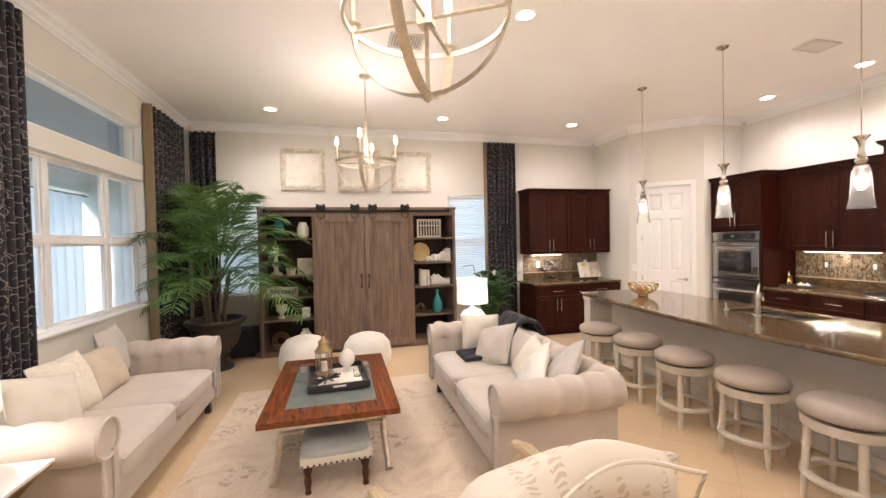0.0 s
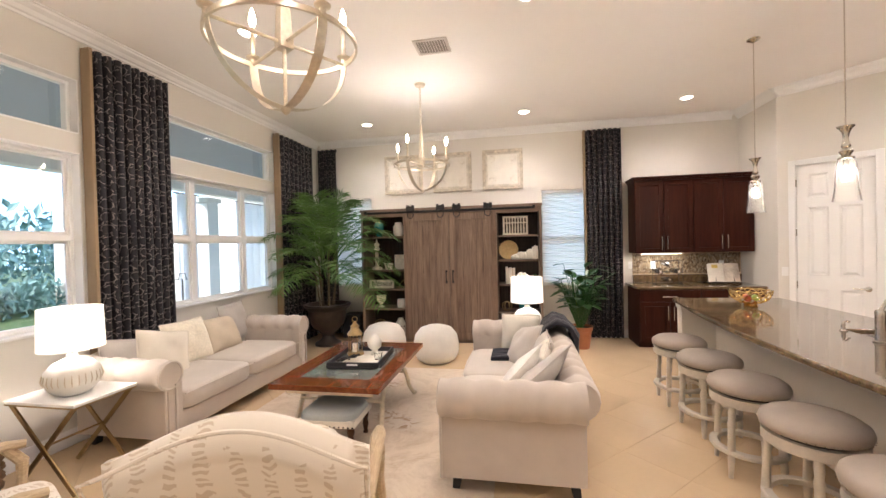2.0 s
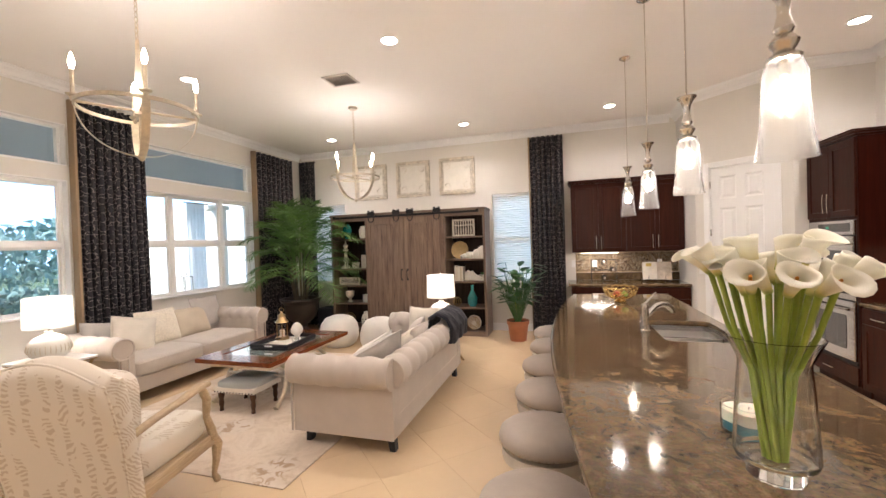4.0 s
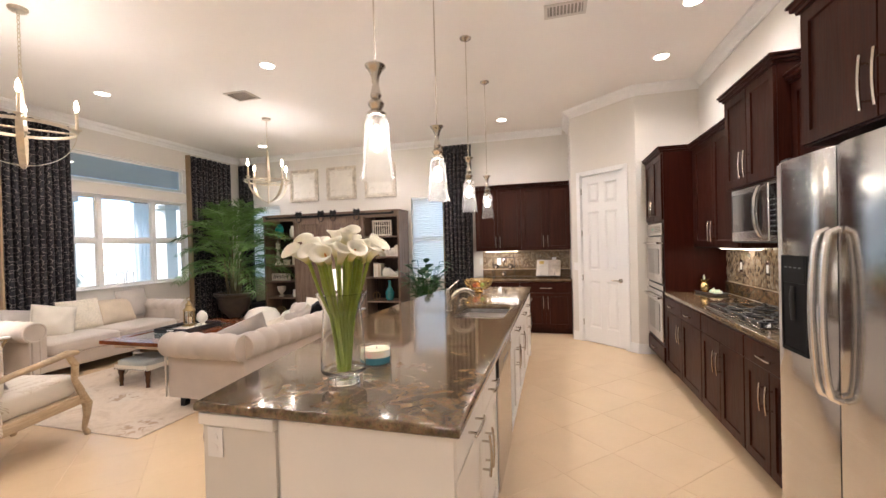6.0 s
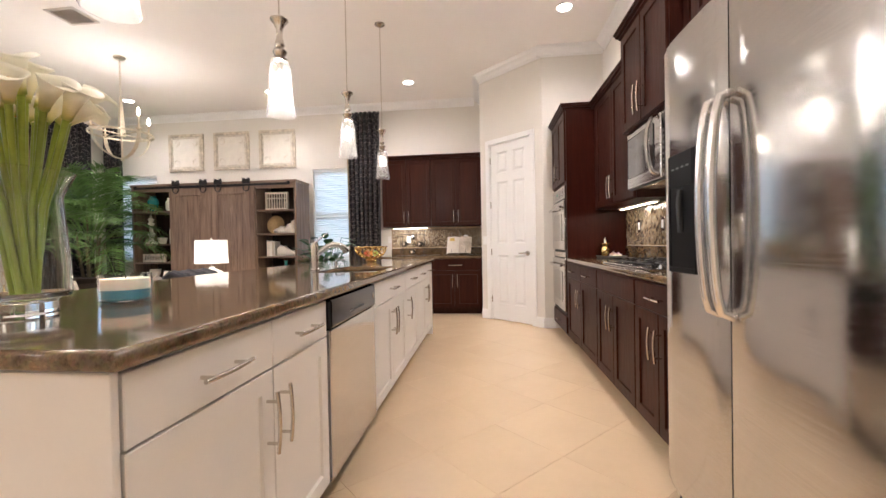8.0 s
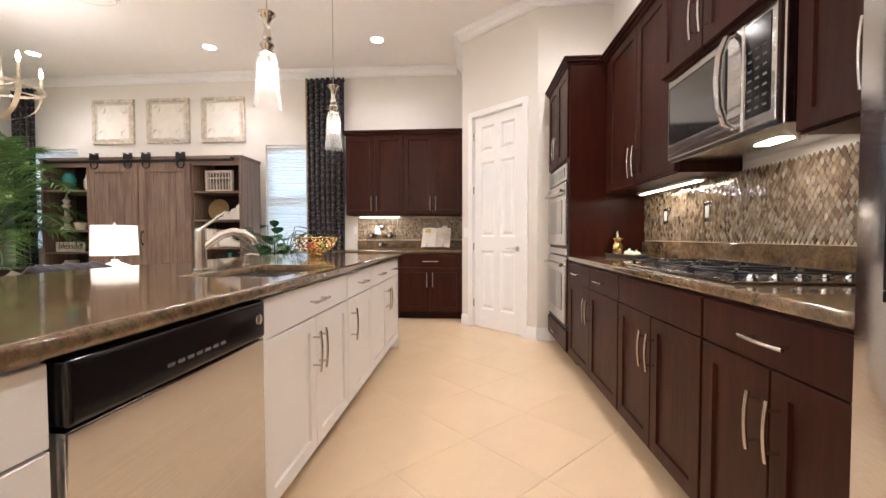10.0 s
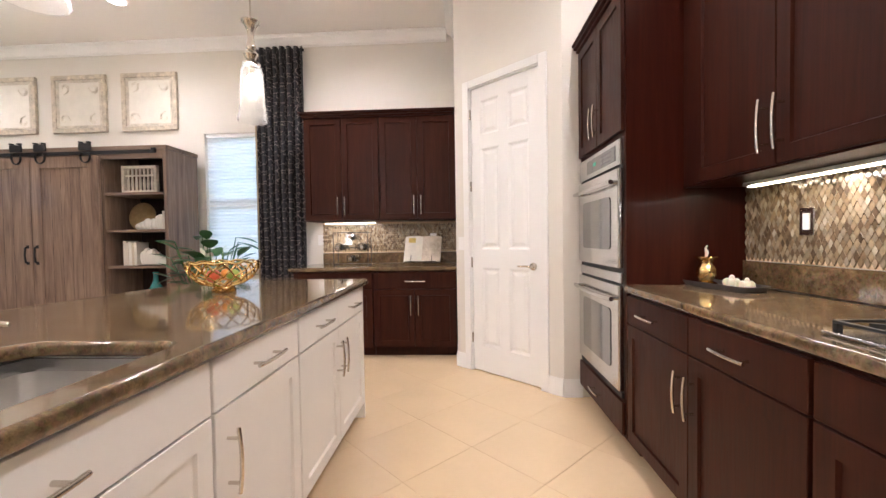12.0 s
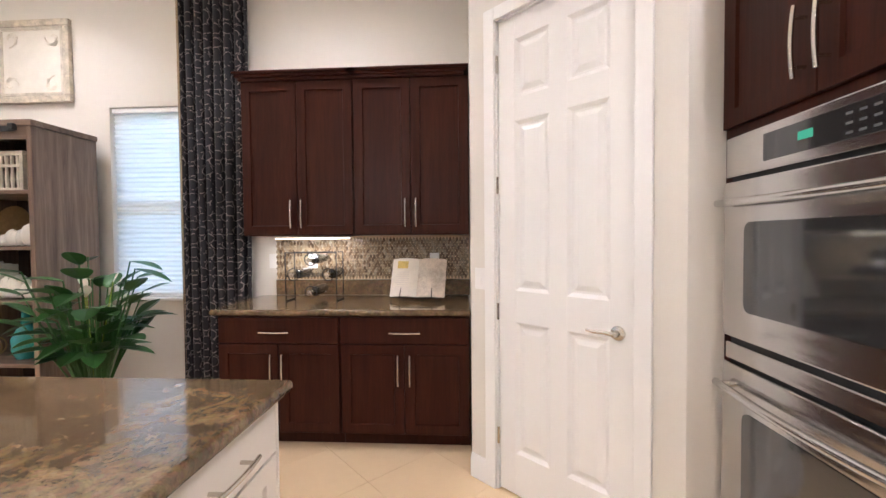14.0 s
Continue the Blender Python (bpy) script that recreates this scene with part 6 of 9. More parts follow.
def sofa(place, turn, label):
    """Local: x along the sofa, front to -y; origin at the middle of its back on the floor."""
    L, D = 2.14, 0.95
    so = thing("sofa", place, turn, label, "sofa", "chesterfield sofas")
    h, r, th = 0.765, 0.125, 0.135
    hw = L / 2
    bm = bmn()
    box(bm, (-hw + 0.09, -D + 0.035, 0.125), (hw - 0.09, -0.05, 0.30), 0.018, 3)
    part("base", bm, M["linen"], so)
    bm = rolled(bmn(), L - 0.16, h, r, th, 0.125, 0.28, (0.19, 0.34, 0.50))
    bmesh.ops.translate(bm, verts=bm.verts, vec=(-hw + 0.08, -0.19, 0))
    part("backrest", bm, M["linen"], so, "deep-buttoned rolled back", sharp=60)
    for sd in (-1, 1):
        bm = rolled(bmn(), D - 0.06, h - 0.005, r, th, 0.125, 0.28, (0.19, 0.34, 0.50))
        # turn the panel so that it runs from back to front and leans outwards
        bmesh.ops.transform(bm, matrix=Matrix.Rotation(radians(-90), 4, "Z"), verts=bm.verts)
        if sd < 0:
            bmesh.ops.scale(bm, verts=bm.verts, vec=(-1, 1, 1))
        bmesh.ops.translate(bm, verts=bm.verts, vec=(sd * (hw - 0.187), -0.05, 0))
        part("armrest", bm, M["linen"], so, "deep-buttoned rolled arm", sharp=60)
        bm = bmn()
        cx, cz = sd * (hw - 0.187 + 0.112), h - 0.005 - r
        fy = -D + 0.007
        pts = [(cx + 0.108 * math.cos(radians(a)), fy - 0.002, cz + 0.108 * math.sin(radians(a))) for a in range(0, 360, 15)]
        tube(bm, pts, 0.010, 8, closed=True)
        for o in (-0.055, 0.045):
            tube(bm, [(cx + o, fy - 0.002, cz - 0.075), (cx + o, fy - 0.002, 0.135)], 0.009, 8)
        part("arm_piping", bm, M["linen_seat"], so)
    iw = hw - 0.19
    for a, b in ((-iw, -0.002), (0.002, iw)):
        bm = bmn()
        pad(bm, ((a + b) / 2, -D / 2 - 0.10, 0.385), ((b - a) / 2 + 0.012, (D - 0.18) / 2, 0.092), 6.5, 40, 14)
        cu = part("seat_cushion", bm, M["linen_seat"], so, sharp=70)
        bm = bmn()
        y = -D / 2 - 0.10 - (D - 0.18) / 2 + 0.004
        tube(bm, [(a + 0.02, y + 0.01, 0.442), ((a + b) / 2, y - 0.004, 0.446), (b - 0.02, y + 0.01, 0.442)], 0.006, 6)
        part("piping", bm, M["linen_seat"], cu)
    for x in (-hw + 0.16, hw - 0.16):
        for y in (-D + 0.10, -0.12):
            bm = bmn()
            q = 1 if y < -0.5 else -1
            prism(bm, [(y - 0.035, 0.127), (y + 0.035, 0.127), (y + 0.024 + 0.02 * -q, 0.001), (y - 0.022 - 0.02 * q, 0.001)], 0, x - 0.03, x + 0.03)
            part("leg", bm, M["black_rough"], so, "dark stained tapered leg")
    return so


sofa((-1.075, 4.16, 0), 90, "oatmeal linen chesterfield sofa under the windows")
sofa((3.02, 3.995, 0), -90, "oatmeal linen chesterfield sofa backing onto the island")


def pillow(x, y, z, w, h, t, rx, rz, material, label, ry=0, fringe=False):
    p = thing("throw_pillow", (x, y, z), 0, label, "pillow")
    p.matrix_basis = pose(x, y, z, rx, ry, rz)
    bm = bmn()
    n = 18
    rnd2 = random.Random(int(abs(x * 100 + y * 37 + z * 11)))
    ph = rnd2.uniform(0, 6)
    rows = {}
    for side in (1, -1):
        for i in range(n + 1):
            for j in range(n + 1):
                u, v = -1 + 2 * i / n, -1 + 2 * j / n
                k = max(0.0, (1 - abs(u) ** 2.6) * (1 - abs(v) ** 2.6)) ** 0.55
                pinch = 1 - 0.055 * (1 - abs(u)) * abs(v) ** 3
                pinch2 = 1 - 0.055 * (1 - abs(v)) * abs(u) ** 3
                wr = 0.012 * math.sin(5 * u + ph) * math.cos(4 * v - ph) * k
                if side == -1 and (i in (0, n) or j in (0, n)):
                    rows[(side, i, j)] = rows[(1, i, j)]
                else:
                    rows[(side, i, j)] = bm.verts.new((u * w / 2 * pinch2, side * t / 2 * k + wr, v * h / 2 * pinch + h / 2))
        for i in range(n):
            for j in range(n):
                bm.faces.new([rows[(side, a, b)] for a, b in ((i, j), (i + 1, j), (i + 1, j + 1), (i, j + 1))])
    part("cover", bm, material, p, sharp=70)
    bm = bmn()
    edge = [(u, v) for u, v in [(-1 + 2 * i / n, -1) for i in range(n)] + [(1, -1 + 2 * i / n) for i in range(n)] + [(1 - 2 * i / n, 1) for i in range(n)] + [(-1, 1 - 2 * i / n) for i in range(n)]]
    pts = [(u * w / 2 * (1 - 0.055 * (1 - abs(v)) * abs(u) ** 3), 0, v * h / 2 * (1 - 0.055 * (1 - abs(u)) * abs(v) ** 3) + h / 2) for u, v in edge]
    tube(bm, pts, 0.006, 6, closed=True)
    part("piping", bm, material, p)
    return p


# pillows along the window sofa (it faces east; -y of a pillow looks east at rz 90)
pillow(-0.80, 3.42, 0.46, 0.46, 0.40, 0.15, -20, 75, M["grey_cloth"], "grey patterned pillow leaning in the sofa corner", 8)
pillow(-0.66, 3.62, 0.46, 0.46, 0.44, 0.16, -24, 70, M["cream"], "cream fringed pillow on the window sofa", 12)
pillow(-0.74, 4.08, 0.465, 0.52, 0.45, 0.16, -22, 88, M["fur"], "shaggy ivory pillow on the window sofa")
pillow(-0.75, 4.55, 0.465, 0.56, 0.40, 0.17, -22, 93, M["tan_cloth"], "sand coloured lumbar pillow on the window sofa")
pillow(-0.86, 4.90, 0.50, 0.56, 0.46, 0.13, -14, 100, M["grey_cloth"], "pale grey pillow in the sofa corner")
# pillows on the island sofa (it faces west)
pillow(2.58, 4.70, 0.465, 0.40, 0.40, 0.13, -10, -12, M["cream"], "cream square pillow leaning on the far arm")
pillow(2.52, 4.30, 0.465, 0.48, 0.41, 0.15, -34, -66, M["linen_seat"], "oatmeal pillow on the island sofa", -14)
pillow(2.70, 4.02, 0.46, 0.50, 0.37, 0.15, -20, -90, M["linen_seat"], "oatmeal pillow against the sofa back")
pillow(2.60, 3.80, 0.46, 0.46, 0.38, 0.15, -32, -100, M["cream"], "soft white pillow on the island sofa", 10)
pillow(2.49, 3.57, 0.465, 0.46, 0.42, 0.14, -36, -125, M["ivory"], "ivory pillow on the island sofa", 22)
pillow(2.62, 3.42, 0.50, 0.54, 0.46, 0.15, -42, -135, M["grey_cloth"], "silvery patterned pillow with tan edging", 22)

# throw over the far end of the island sofa
throw = bmn()
DRAPE = [(2.30, 0.485), (2.48, 0.495), (2.64, 0.53), (2.75, 0.64), (2.81, 0.80), (2.92, 0.872), (3.04, 0.835), (3.12, 0.71), (3.11, 0.60), (3.10, 0.54)]
n, mth = 40, 22
rnd = random.Random(11)
grid = []
for i in range(n + 1):
    u = i / n
    row = []
    for j in range(mth + 1):
        v = j / mth
        # runs from the seat, over the back roll, down behind
        f = u * (len(DRAPE) - 1)
        q = min(len(DRAPE) - 2, int(f))
        x = DRAPE[q][0] + (DRAPE[q + 1][0] - DRAPE[q][0]) * (f - q)
        z = DRAPE[q][1] + (DRAPE[q + 1][1] - DRAPE[q][1]) * (f - q)
        y = 4.22 + 0.02 * math.sin(7 * u + 3 * v) + 0.14 * (1 - u) + (0.62 - 0.26 * (1 - u)) * v
        lift = 0.012 * math.sin(16 * v + 5 * u) + 0.008 * math.sin(31 * v - 9 * u)
        x += lift * (1 if u > 0.7 else 0)
        z += abs(lift) + 0.012
        row.append(throw.verts.new((x, y, z)))
    grid.append(row)
for a, b in zip(grid, grid[1:]):
    for j in range(mth):
        throw.faces.new((a[j], a[j + 1], b[j + 1], b[j]))
t = tagged(part("throw_blanket", throw, M["navy"], sharp=80), "dark charcoal knitted throw draped over the sofa", "blanket")
t.modifiers.new("thickness", "SOLIDIFY").thickness = 0.035


# ---- coffee table ----
ct = thing("coffee_table", (1.045, 4.09, 0), label="mahogany coffee table with glass inlay and nickel legs", category="table")
w, l, zt = 0.47, 0.72, 0.525
bm = bmn()
for q in ((-w, -l, w, -l + 0.20), (-w, l - 0.20, w, l), (-w, -l + 0.2, -w + 0.15, l - 0.2), (w - 0.15, -l + 0.2, w, l - 0.2)):
    box(bm, (q[0], q[1], zt - 0.045), (q[2], q[3], zt), 0.004, 2)
part("top_frame", bm, M["mahogany"], ct)
part("glass_inlay", box(bmn(), (-w + 0.15, -l + 0.2, zt - 0.022), (w - 0.15, l - 0.2, zt - 0.008)), mat("leather_glass", (0.21, 0.24, 0.22), 0.08, var=0.15, scale=6, coat=1.0, bump=0.0), ct, "grey-green glass inlay")
bm = bmn()
for q in ((-w + 0.09, -l + 0.10, w - 0.09, -l + 0.13), (-w + 0.09, l - 0.13, w - 0.09, l - 0.10), (-w + 0.09, -l + 0.13, -w + 0.12, l - 0.13), (w - 0.12, -l + 0.13, w - 0.09, l - 0.13)):
    box(bm, (q[0], q[1], zt - 0.105), (q[2], q[3], zt - 0.046), 0.003, 1)
part("apron", bm, M["champagne"], ct)
for sy in (-1, 1):
    for sx in (-1, 1):
        bm = bmn()
        y0 = sy * (l - 0.30)
        pts = []
        for i in range(11):
            k = i / 10
            pts.append((sx * (0.36 + 0.035 * k), y0 + sy * (-0.20 + 0.36 * k + 0.06 * math.sin(math.pi * k * 2) * 0.6), zt - 0.10 - (zt - 0.125) * k))
        tube(bm, pts, [0.022] * 10 + [0.030], 10)
        part("leg", bm, M["champagne"], ct, "curved silver-leaf leg")
part("stretcher", tube(bmn(), [(-0.37, -0.40, 0.30), (0.37, -0.40, 0.30)], 0.014, 8), M["champagne"], ct)
part("stretcher", tube(bmn(), [(-0.37, 0.40, 0.30), (0.37, 0.40, 0.30)], 0.014, 8), M["champagne"], ct)

tray = thing("serving_tray", (1.08, 4.12, zt), 4, "dark wooden serving tray with handles on the table", "tray")
bm = bmn()
a, b = 0.24, 0.29
box(bm, (-a, -b, 0.001), (a, b, 0.012))
for q in ((-a, -b, a, -b + 0.014), (-a, b - 0.014, a, b), (-a, -b + 0.014, -a + 0.014, b - 0.014), (a - 0.014, -b + 0.014, a, b - 0.014)):
    box(bm, (q[0], q[1], 0.012), (q[2], q[3], 0.055), 0.003, 1)
part("body", bm, mat("espresso_wood", (0.03, 0.028, 0.032), 0.35, var=0.2, scale=12), tray)
for y in (-b - 0.001, b + 0.001):
    part("handle_slot", box(bmn(), (-0.05, y - 0.004, 0.026), (0.05, y + 0.004, 0.042), 0.003, 1), M["trim"], tray)
part("liner", box(bmn(), (-0.16, -0.23, 0.0125), (0.19, 0.24, 0.016)), M["paper"], tray, "pale paper liner")

ln = thing("candle_lantern", (0.965, 4.23, zt + 0.016), 10, "weathered brass and glass candle lantern", "lantern")
part("base", lathe(bmn(), [(0.0, 0.0), (0.085, 0.0), (0.085, 0.02), (0.07, 0.03), (0.0, 0.03)], 8), M["brass"], ln)
for i in range(6):
    a = radians(60 * i)
    part("upright", tube(bmn(), [(0.066 * math.cos(a), 0.066 * math.sin(a), 0.03), (0.066 * math.cos(a), 0.066 * math.sin(a), 0.20)], 0.005, 6), M["brass"], ln)
gl = part("glass", lathe(bmn(), [(0.060, 0.031), (0.060, 0.199), (0.058, 0.199), (0.058, 0.031), (0.060, 0.031)], 6), M["clear"], ln)
gl.visible_shadow = False
part("roof", lathe(bmn(), [(0.075, 0.20), (0.08, 0.205), (0.045, 0.25), (0.04, 0.275), (0.05, 0.28), (0.02, 0.31), (0.012, 0.33), (0.0, 0.335)], 12), M["brass"], ln)
part("ring", tube(bmn(), [(0.026 * math.cos(a), 0, 0.352 + 0.026 * math.sin(a)) for a in [2 * math.pi * i / 16 for i in range(16)]], 0.004, 6, closed=True), M["brass"], ln)
part("candle", lathe(bmn(), [(0.0, 0.031), (0.03, 0.031), (0.03, 0.11), (0.0, 0.108)], 14), M["wax"], ln)
turned("ceramic_artichoke", 1.16, 4.25, zt + 0.016, [(0.0, 0.0), (0.045, 0.0), (0.03, 0.03), (0.03, 0.045), (0.065, 0.08), (0.072, 0.12), (0.055, 0.165), (0.025, 0.195), (0.0, 0.205)], M["ceramic"], "white ceramic artichoke finial on the tray", "ornament", 16)
turned("glass_votive", 1.25, 4.10, zt + 0.016, [(0.0, 0.0), (0.035, 0.0), (0.04, 0.06), (0.036, 0.06), (0.03, 0.01), (0.0, 0.01)], M["clear"], "small clear glass votive on the tray", "votive").visible_shadow = False
st_ = bmn()
for i in range(5):
    a = radians(36 * i + 10)
    tube(st_, [(1.00 - 0.11 * math.cos(a), 3.98 - 0.11 * math.sin(a), zt + 0.03 + 0.012 * i), (1.00 + 0.11 * math.cos(a), 3.98 + 0.11 * math.sin(a), zt + 0.08 - 0.012 * i)], 0.007, 6)
tagged(part("jack_ornament", st_, M["iron"]), "dark metal starburst ornament on the tray", "ornament")

# footstool below
fs = thing("footstool", (1.07, 3.56, 0), 2, "small grey upholstered footstool with nailhead trim", "footstool")
bm = bmn()
pad(bm, (0, 0, 0.268), (0.235, 0.21, 0.05), 6, 36, 12)
part("seat", bm, mat("footstool_cloth", (0.42, 0.44, 0.42), 0.8, var=0.1, scale=6, fine=300, bump=0.2), fs, sharp=70)
part("seat_border", box(bmn(), (-0.238, -0.213, 0.205), (0.238, 0.213, 0.265), 0.012, 2), M["cream"], fs)
for i in range(13):
    for sy in (-1, 1):
        part("nail", lathe(bmn(), [(0.008, 0.0), (0.006, 0.004), (0.0, 0.005)], 8), M["iron"], fs).matrix_basis = pose(-0.222 + 0.037 * i, sy * 0.2135, 0.218, 90 if sy < 0 else -90, 0, 0)
for x in (-0.19, 0.19):
    for y in (-0.165, 0.165):
        part("leg", lathe(bmn(), [(0.0, 0.001), (0.018, 0.001), (0.022, 0.02), (0.016, 0.04), (0.026, 0.09), (0.02, 0.13), (0.030, 0.16), (0.030, 0.206), (0.0, 0.206)], 12, (x, y, 0)), grained("walnut_leg", (0.05, 0.02, 0.01), (0.10, 0.045, 0.02)) if x < 0 and y < 0 else bpy.data.materials["walnut_leg"], fs)

# rug
rug = bmn()
box(rug, (-0.02, 2.42, 0.001), (2.40, 5.55, 0.010), 0.003, 1)
tagged(part("area_rug", rug, M["rug"]), "faded beige floral rug under the coffee table", "rug")


# ---- poufs ----
def pouf(x, y):
    p = thing("pouf", (x, y, 0), label="round ivory knitted pouf by the bookcase", category="pouf", group="poufs")
    prof = [(0.0, 0.002), (0.20, 0.002), (0.27, 0.05), (0.31, 0.14), (0.315, 0.25), (0.29, 0.37), (0.22, 0.46), (0.12, 0.495), (0.0, 0.505)]
    smooth = []
    for (a, b), (c, d) in zip(prof, prof[1:]):
        smooth += [(a, b), ((a + c) / 2, (b + d) / 2)]
    smooth.append(prof[-1])
    part("cover", lathe(bmn(), smooth, 48, rib=24, ribdepth=0.006), M["ivory"], p, sharp=80)
    part("button", lathe(bmn(), [(0.03, 0.502), (0.02, 0.512), (0.0, 0.514)], 12), M["ivory"], p)
    return p


pf = pouf(1.43, 5.93)
copy_thing(pf, pose(0.64, 6.02, 0))


# ---- table lamps and their tables ----
def table_lamp(x, y, z, label):
    lp = thing("table_lamp", (x, y, z), label=label, category="lamp", group="table lamps")
    prof = [(0.0, 0.001), (0.075, 0.001), (0.10, 0.015), (0.145, 0.06), (0.165, 0.115), (0.155, 0.175), (0.115, 0.225), (0.06, 0.25), (0.035, 0.262), (0.03, 0.285), (0.0, 0.287)]
    part("base", lathe(bmn(), prof, 32), M["ceramic"], lp, "white ceramic gourd base")
    for i in range(28):
        a = 2 * math.pi * i / 28
        bm = bmn()
        tube(bm, [(0.158 * math.cos(a), 0.158 * math.sin(a), 0.085), (0.169 * math.cos(a), 0.169 * math.sin(a), 0.115), (0.160 * math.cos(a), 0.160 * math.sin(a), 0.16)], [0.002, 0.0035, 0.002], 6)
        part("incised_flute", bm, M["tan_cloth"], lp)
    part("stem", tube(bmn(), [(0, 0, 0.28), (0, 0, 0.60)], 0.008, 8), M["nickel"], lp)
    s = part("shade", lathe(bmn(), [(0.188, 0.325), (0.180, 0.615), (0.178, 0.615), (0.186, 0.325), (0.188, 0.325)], 40), M["shade"], lp, "white drum shade, lit")
    bm = bmn()
    for k in range(3):
        a = radians(120 * k)
        tube(bm, [(0, 0, 0.60), (0.178 * math.cos(a), 0.178 * math.sin(a), 0.608)], 0.003, 6)
    part("spider", bm, M["nickel"], lp)
    part("finial", lathe(bmn(), [(0.0, 0.60), (0.012, 0.605), (0.016, 0.625), (0.006, 0.64), (0.0, 0.645)], 12), M["ceramic"], lp)
    part("bulb", lathe(bmn(), [(0.0, 0.40), (0.02, 0.405), (0.032, 0.44), (0.028, 0.48), (0.0, 0.50)], 14), M["bulb"], lp).visible_shadow = False
    lamp("table_lamp_light", "POINT", (x, y, z + 0.46), LAMP_W, radius=0.03)
    return lp


def end_table(x, y, w, d, h, label, top, turn=0):
    e = thing("end_table", (x, y, 0), turn, label, "table")
    part("top", box(bmn(), (-w / 2, -d / 2, h - 0.022), (w / 2, d / 2, h), 0.003, 1), top, e)
    part("top_rim", box(bmn(), (-w / 2 + 0.004, -d / 2 + 0.004, h - 0.034), (w / 2 - 0.004, d / 2 - 0.004, h - 0.0225), 0.002, 1), M["brass"], e)
    for sy in (-1, 1):
        yy = sy * (d / 2 - 0.03)
        for a, b in ((-1, 1), (1, -1)):
            bm = bmn()
            bar(bm, (a * (w / 2 - 0.04), yy + 0.007 * a, h - 0.034), (b * (w / 2 - 0.04), yy + 0.007 * a, 0.002), 0.030, 0.012, (1, 0, 0))
            part("leg", bm, M["brass"], e, "crossed antique brass leg")
    part("stretcher", tube(bmn(), [(0, -d / 2 + 0.03, h * 0.5), (0, d / 2 - 0.03, h * 0.5)], 0.008, 8), M["brass"], e)
    return e


end_table(-0.60, 2.81, 0.60, 0.45, 0.62, "white marble end table on crossed brass legs", M["marble"], 0)
table_lamp(-0.56, 2.78, 0.62, "white ceramic lamp on the marble end table, lit")
end_table(2.66, 5.34, 0.50, 0.50, 0.60, "small end table on crossed brass legs beyond the sofa", M["marble"], 0)
table_lamp(2.67, 5.24, 0.60, "white ceramic lamp beyond the island sofa, lit")


